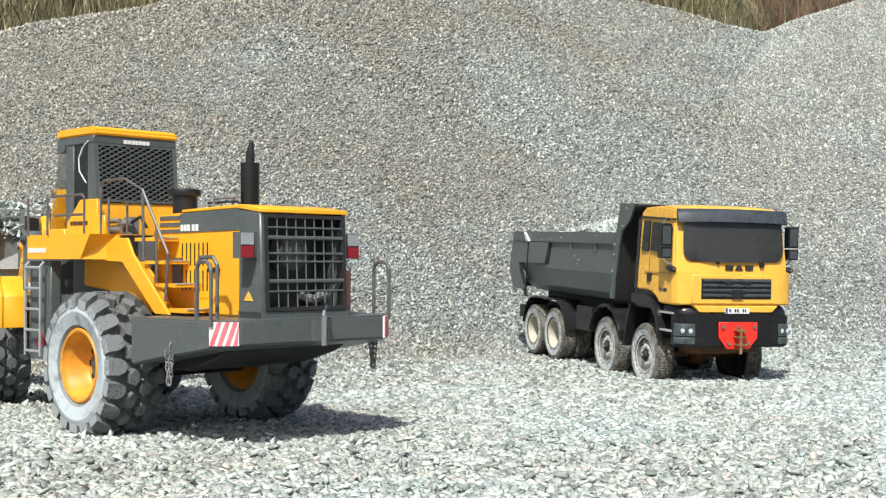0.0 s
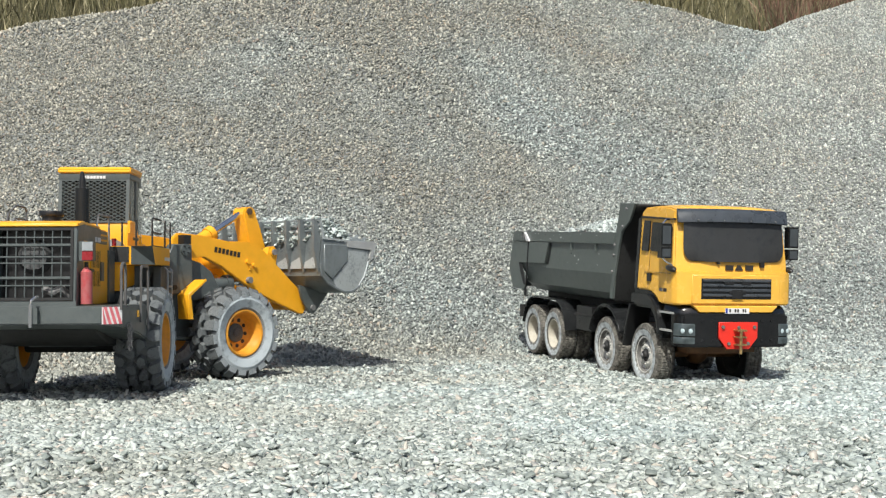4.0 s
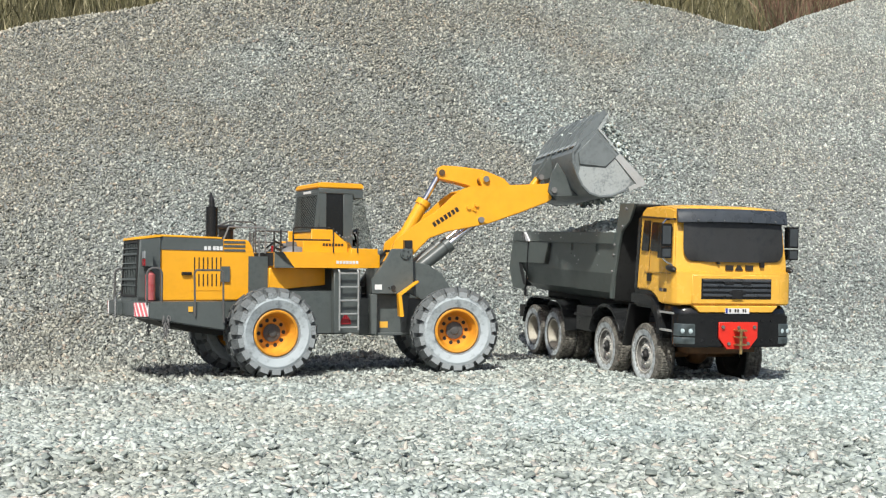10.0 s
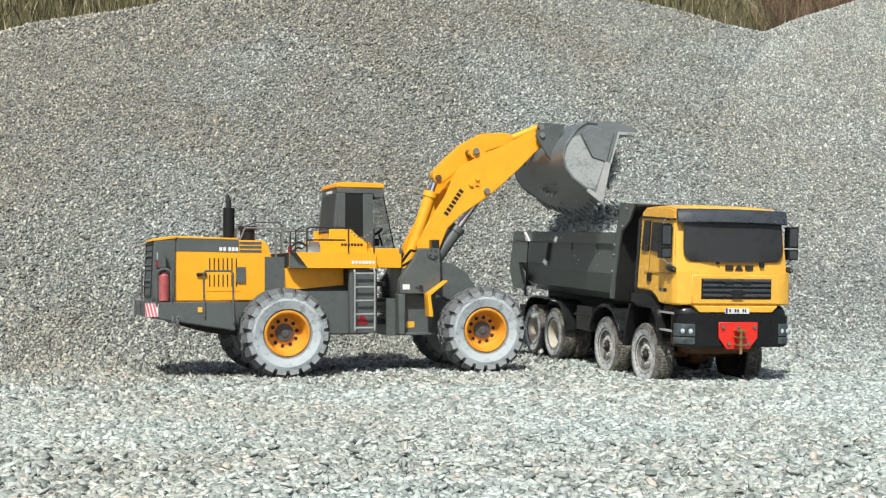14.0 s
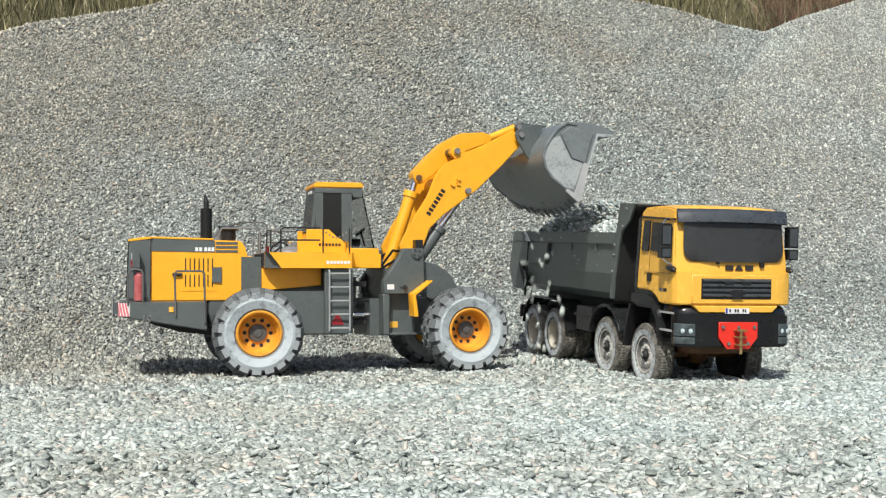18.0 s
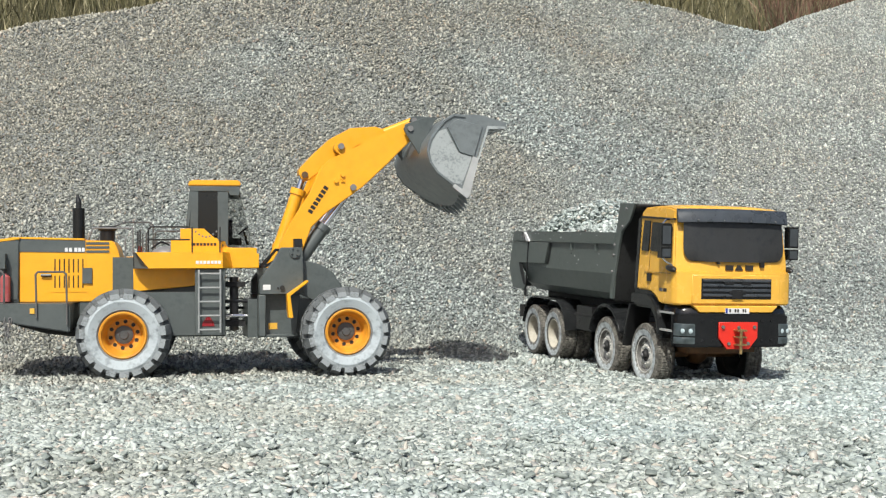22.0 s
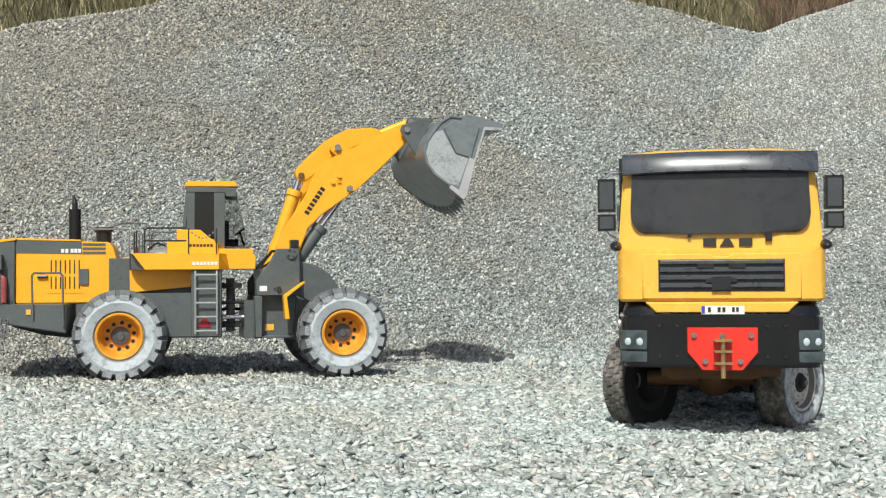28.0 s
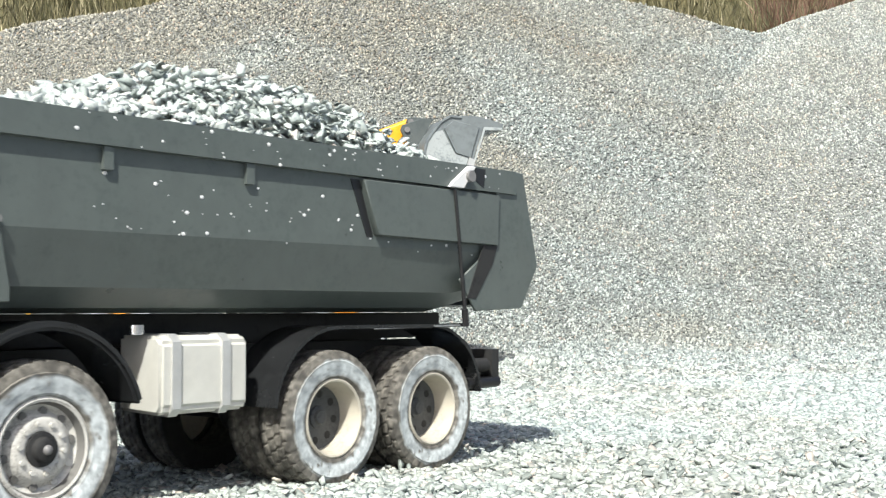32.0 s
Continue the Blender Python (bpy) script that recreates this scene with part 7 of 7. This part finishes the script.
def near_stones():
    rng = np.random.default_rng(5)
    shapes = []
    for k in range(8):
        o = chips("stone", np.zeros((1, 3)), np.array([[0, 0, 1.0]]), np.array([0.0060]), rng, STONE_OBJ, lift=0.2)
        shapes.append(o.data)
        bpy.data.objects.remove(o)
    for i in range(280):
        y = rng.uniform(0.70, 1.02)
        x = rng.uniform(-1, 1) * (0.36 * y)
        o = new("stone", shapes[i % 8])
        o.parent = GROUND
        o.matrix_local = pose(x, y, float(ground_z(np.array(x), np.array(y))) + 0.0035, rng.uniform(-25, 25), rng.uniform(-25, 25), rng.uniform(0, 360)) @ Matrix.Diagonal((*(rng.uniform(0.6, 1.25, 3)), 1))


near_stones()

# ---- motions ----


def path_turn(points, radius):
    """Angle rolled, in degrees, along a list of (x, y, heading)."""
    out, s = [0.0], 0.0
    for (x0, y0, a0), (x1, y1, a1) in zip(points, points[1:]):
        a = radians((a0 + a1) / 2)
        s += (x1 - x0) * math.cos(a) + (y1 - y0) * math.sin(a)
        out.append(math.degrees(s / radius))
    return out


def front_angle(t):
    return follow(LOADER_ROWS, t)[3]


def front_world(t):
    return loader_pose(t) @ pose(HINGE, 0, 0, 0, 0, front_angle(t))


def arm_tip(t):
    a = radians(follow(LOADER_ROWS, t)[4])
    return ARM_PIVOT[0] + ARM_LENGTH * math.cos(a), ARM_PIVOT[1] + ARM_LENGTH * math.sin(a)


def bucket_local(t):
    x, z = arm_tip(t)
    return pose(x, 0, z, 0, -follow(BUCKET_ROWS, t)[0], 0)


def on_arm(t, x, z):
    a = radians(follow(LOADER_ROWS, t)[4])
    return ARM_PIVOT[0] + x * math.cos(a) - z * math.sin(a), ARM_PIVOT[1] + x * math.sin(a) + z * math.cos(a)


def between(p, q, y):
    """Pose at p with x towards q, in the x-z plane."""
    return pose(p[0], y, p[1], 0, -math.degrees(math.atan2(q[1] - p[1], q[0] - p[0])), 0)


def motions():
    fine = [i / 10 for i in range(321)]
    busy_l = [t for t in fine if t <= 21.2] + [32.0]
    busy_t = [0.0, 22.3] + [t for t in fine if t >= 22.4]
    walk(TRUCK, [(t, truck_pose(t)) for t in busy_t])
    walk(BED_LOAD, [(t, truck_pose(t)) for t in busy_t])
    walk(LOADER, [(t, loader_pose(t)) for t in busy_l])
    walk(FRONT["frame"], [(t, pose(HINGE, 0, 0, 0, 0, front_angle(t))) for t in busy_l])
    for o in FRONT["arm"]:
        walk(o, [(t, pose(ARM_PIVOT[0], 0, ARM_PIVOT[1], 0, -follow(LOADER_ROWS, t)[4], 0)) for t in busy_l])
    for o in FRONT["bucket"]:
        walk(o, [(t, bucket_local(t)) for t in busy_l])

    def crank_pose(t):
        x, z = on_arm(t, 0.1591, 0.0547)
        return pose(x, 0, z, 0, -(follow(LOADER_ROWS, t)[4] + follow(CRANK_ROWS, t)[0]), 0)
    for o in FRONT["crank"]:
        walk(o, [(t, crank_pose(t)) for t in busy_l])
    foot_t, foot_l = (0.048, 0.122), (0.054, 0.104)

    def eye_t(t):
        v = crank_pose(t) @ Vector((0.0615, 0, -0.002))
        return v.x, v.z
    a, b = FRONT["cyl"]["tilt"]
    walk(a, [(t, between(foot_t, eye_t(t), 0)) for t in busy_l])
    walk(b, [(t, between(eye_t(t), foot_t, 0)) for t in busy_l])
    for key, y in (("lift_l", 0.034), ("lift_r", -0.034)):
        a, b = FRONT["cyl"][key]
        walk(a, [(t, between(foot_l, on_arm(t, 0.1280, 0.0013), y)) for t in busy_l])
        walk(b, [(t, between(on_arm(t, 0.1280, 0.0013), foot_l, y)) for t in busy_l])

    def link_ends(t):
        v = crank_pose(t) @ Vector((-0.068, 0, 0.026))
        w = bucket_local(t) @ Vector((-0.0225, 0, 0.0085))
        return (v.x, v.z), (w.x, w.z)
    walk(FRONT["link"], [(t, between(*link_ends(t), 0)) for t in busy_l])

    # wheels roll as their frames travel
    tp = [follow(TRUCK_ROWS, t)[:3] for t in fine]
    lp = [follow(LOADER_ROWS, t)[:3] for t in fine]
    fp = []
    for t in fine:
        m = front_world(t)
        a = math.degrees(m.to_euler().z)
        v = m @ Vector((FRONT_AXLE, 0, 0))
        fp.append((v.x, v.y, a))
    turn = {"truck": path_turn(tp, TR), "rear": path_turn(lp, LR), "front": path_turn(fp, LR)}
    for o, at, out, radius, vehicle, steered in WHEELS:
        rows = []
        for i, t in enumerate(fine):
            if vehicle == "truck" and 0 < t < 22.3 or vehicle != "truck" and 21.2 < t < 32:
                continue
            st = follow(STEER_ROWS, t)[0] * (1.0 if at[0] > -0.05 else 0.5) if steered else 0
            ang = turn[vehicle][i]
            m = pose(*at, 0, 0, st + (0 if out > 0 else 180)) @ pose(0, 0, 0, 0, ang * out, 0)
            rows.append((t, m))
        walk(o, rows)

    # stone falls from the bucket into the tipper
    for ob, inb, intr, drop in LUMPS:
        rows = []
        for t in fine:
            held = t <= drop
            if held and (t < 0.05 or t <= 21.2):
                rows.append((t, front_world(t) @ bucket_local(t) @ Matrix.Translation(inb)))
            elif drop < t < drop + 0.45:
                s = (t - drop) / 0.45
                a = (front_world(drop) @ bucket_local(drop) @ Matrix.Translation(inb)).translation
                b = (truck_pose(t) @ Matrix.Translation(intr))
                p = a.lerp(b.translation, s ** 1.3)
                p.z = a.z + (b.translation.z - a.z) * s * s
                q = (front_world(drop) @ bucket_local(drop)).to_quaternion().slerp(b.to_quaternion(), s)
                rows.append((t, Matrix.LocRotScale(p, q, None)))
            elif t >= drop + 0.45 and (t in busy_t or t < drop + 0.6):
                rows.append((t, truck_pose(t) @ Matrix.Translation(intr)))
        walk(ob, rows)
    rng = random.Random(8)
    for ob, drop in STRAY:
        y = rng.uniform(-.1, .05)
        inb = Vector((.02 + rng.uniform(-.03, .03), y, .05))
        lip = Vector((.064 + rng.uniform(-.004, .004), y, .100))
        land = Vector((rng.gauss(.140, .020), rng.gauss(1.925, .028), 0))
        land.z = float(ground_z(np.array(land.x), np.array(land.y))) + .004 + .010 * max(0, 1 - math.hypot(land.x - .14, land.y - 1.925) / .035)
        rows = []
        for t in fine:
            if t <= drop:
                s = min(1, max(0, (t - drop + .4) / .4))
                rows.append((t, front_world(t) @ bucket_local(t) @ Matrix.Translation(inb.lerp(lip, s))))
            elif t < drop + .35:
                s = (t - drop) / .35
                a = (front_world(drop) @ bucket_local(drop) @ Matrix.Translation(lip)).translation
                p = a.lerp(land, s)
                p.z = a.z + (land.z - a.z) * s * s
                rows.append((t, Matrix.Translation(p) @ pose(0, 0, 0, 80 * s, 50 * s, 30 * s)))
            else:
                rows.append((t, Matrix.Translation(land) @ pose(0, 0, 0, 80, 50, 30)))
                break
        rows.append((32.0, rows[-1][1]))
        walk(ob, rows)


motions()
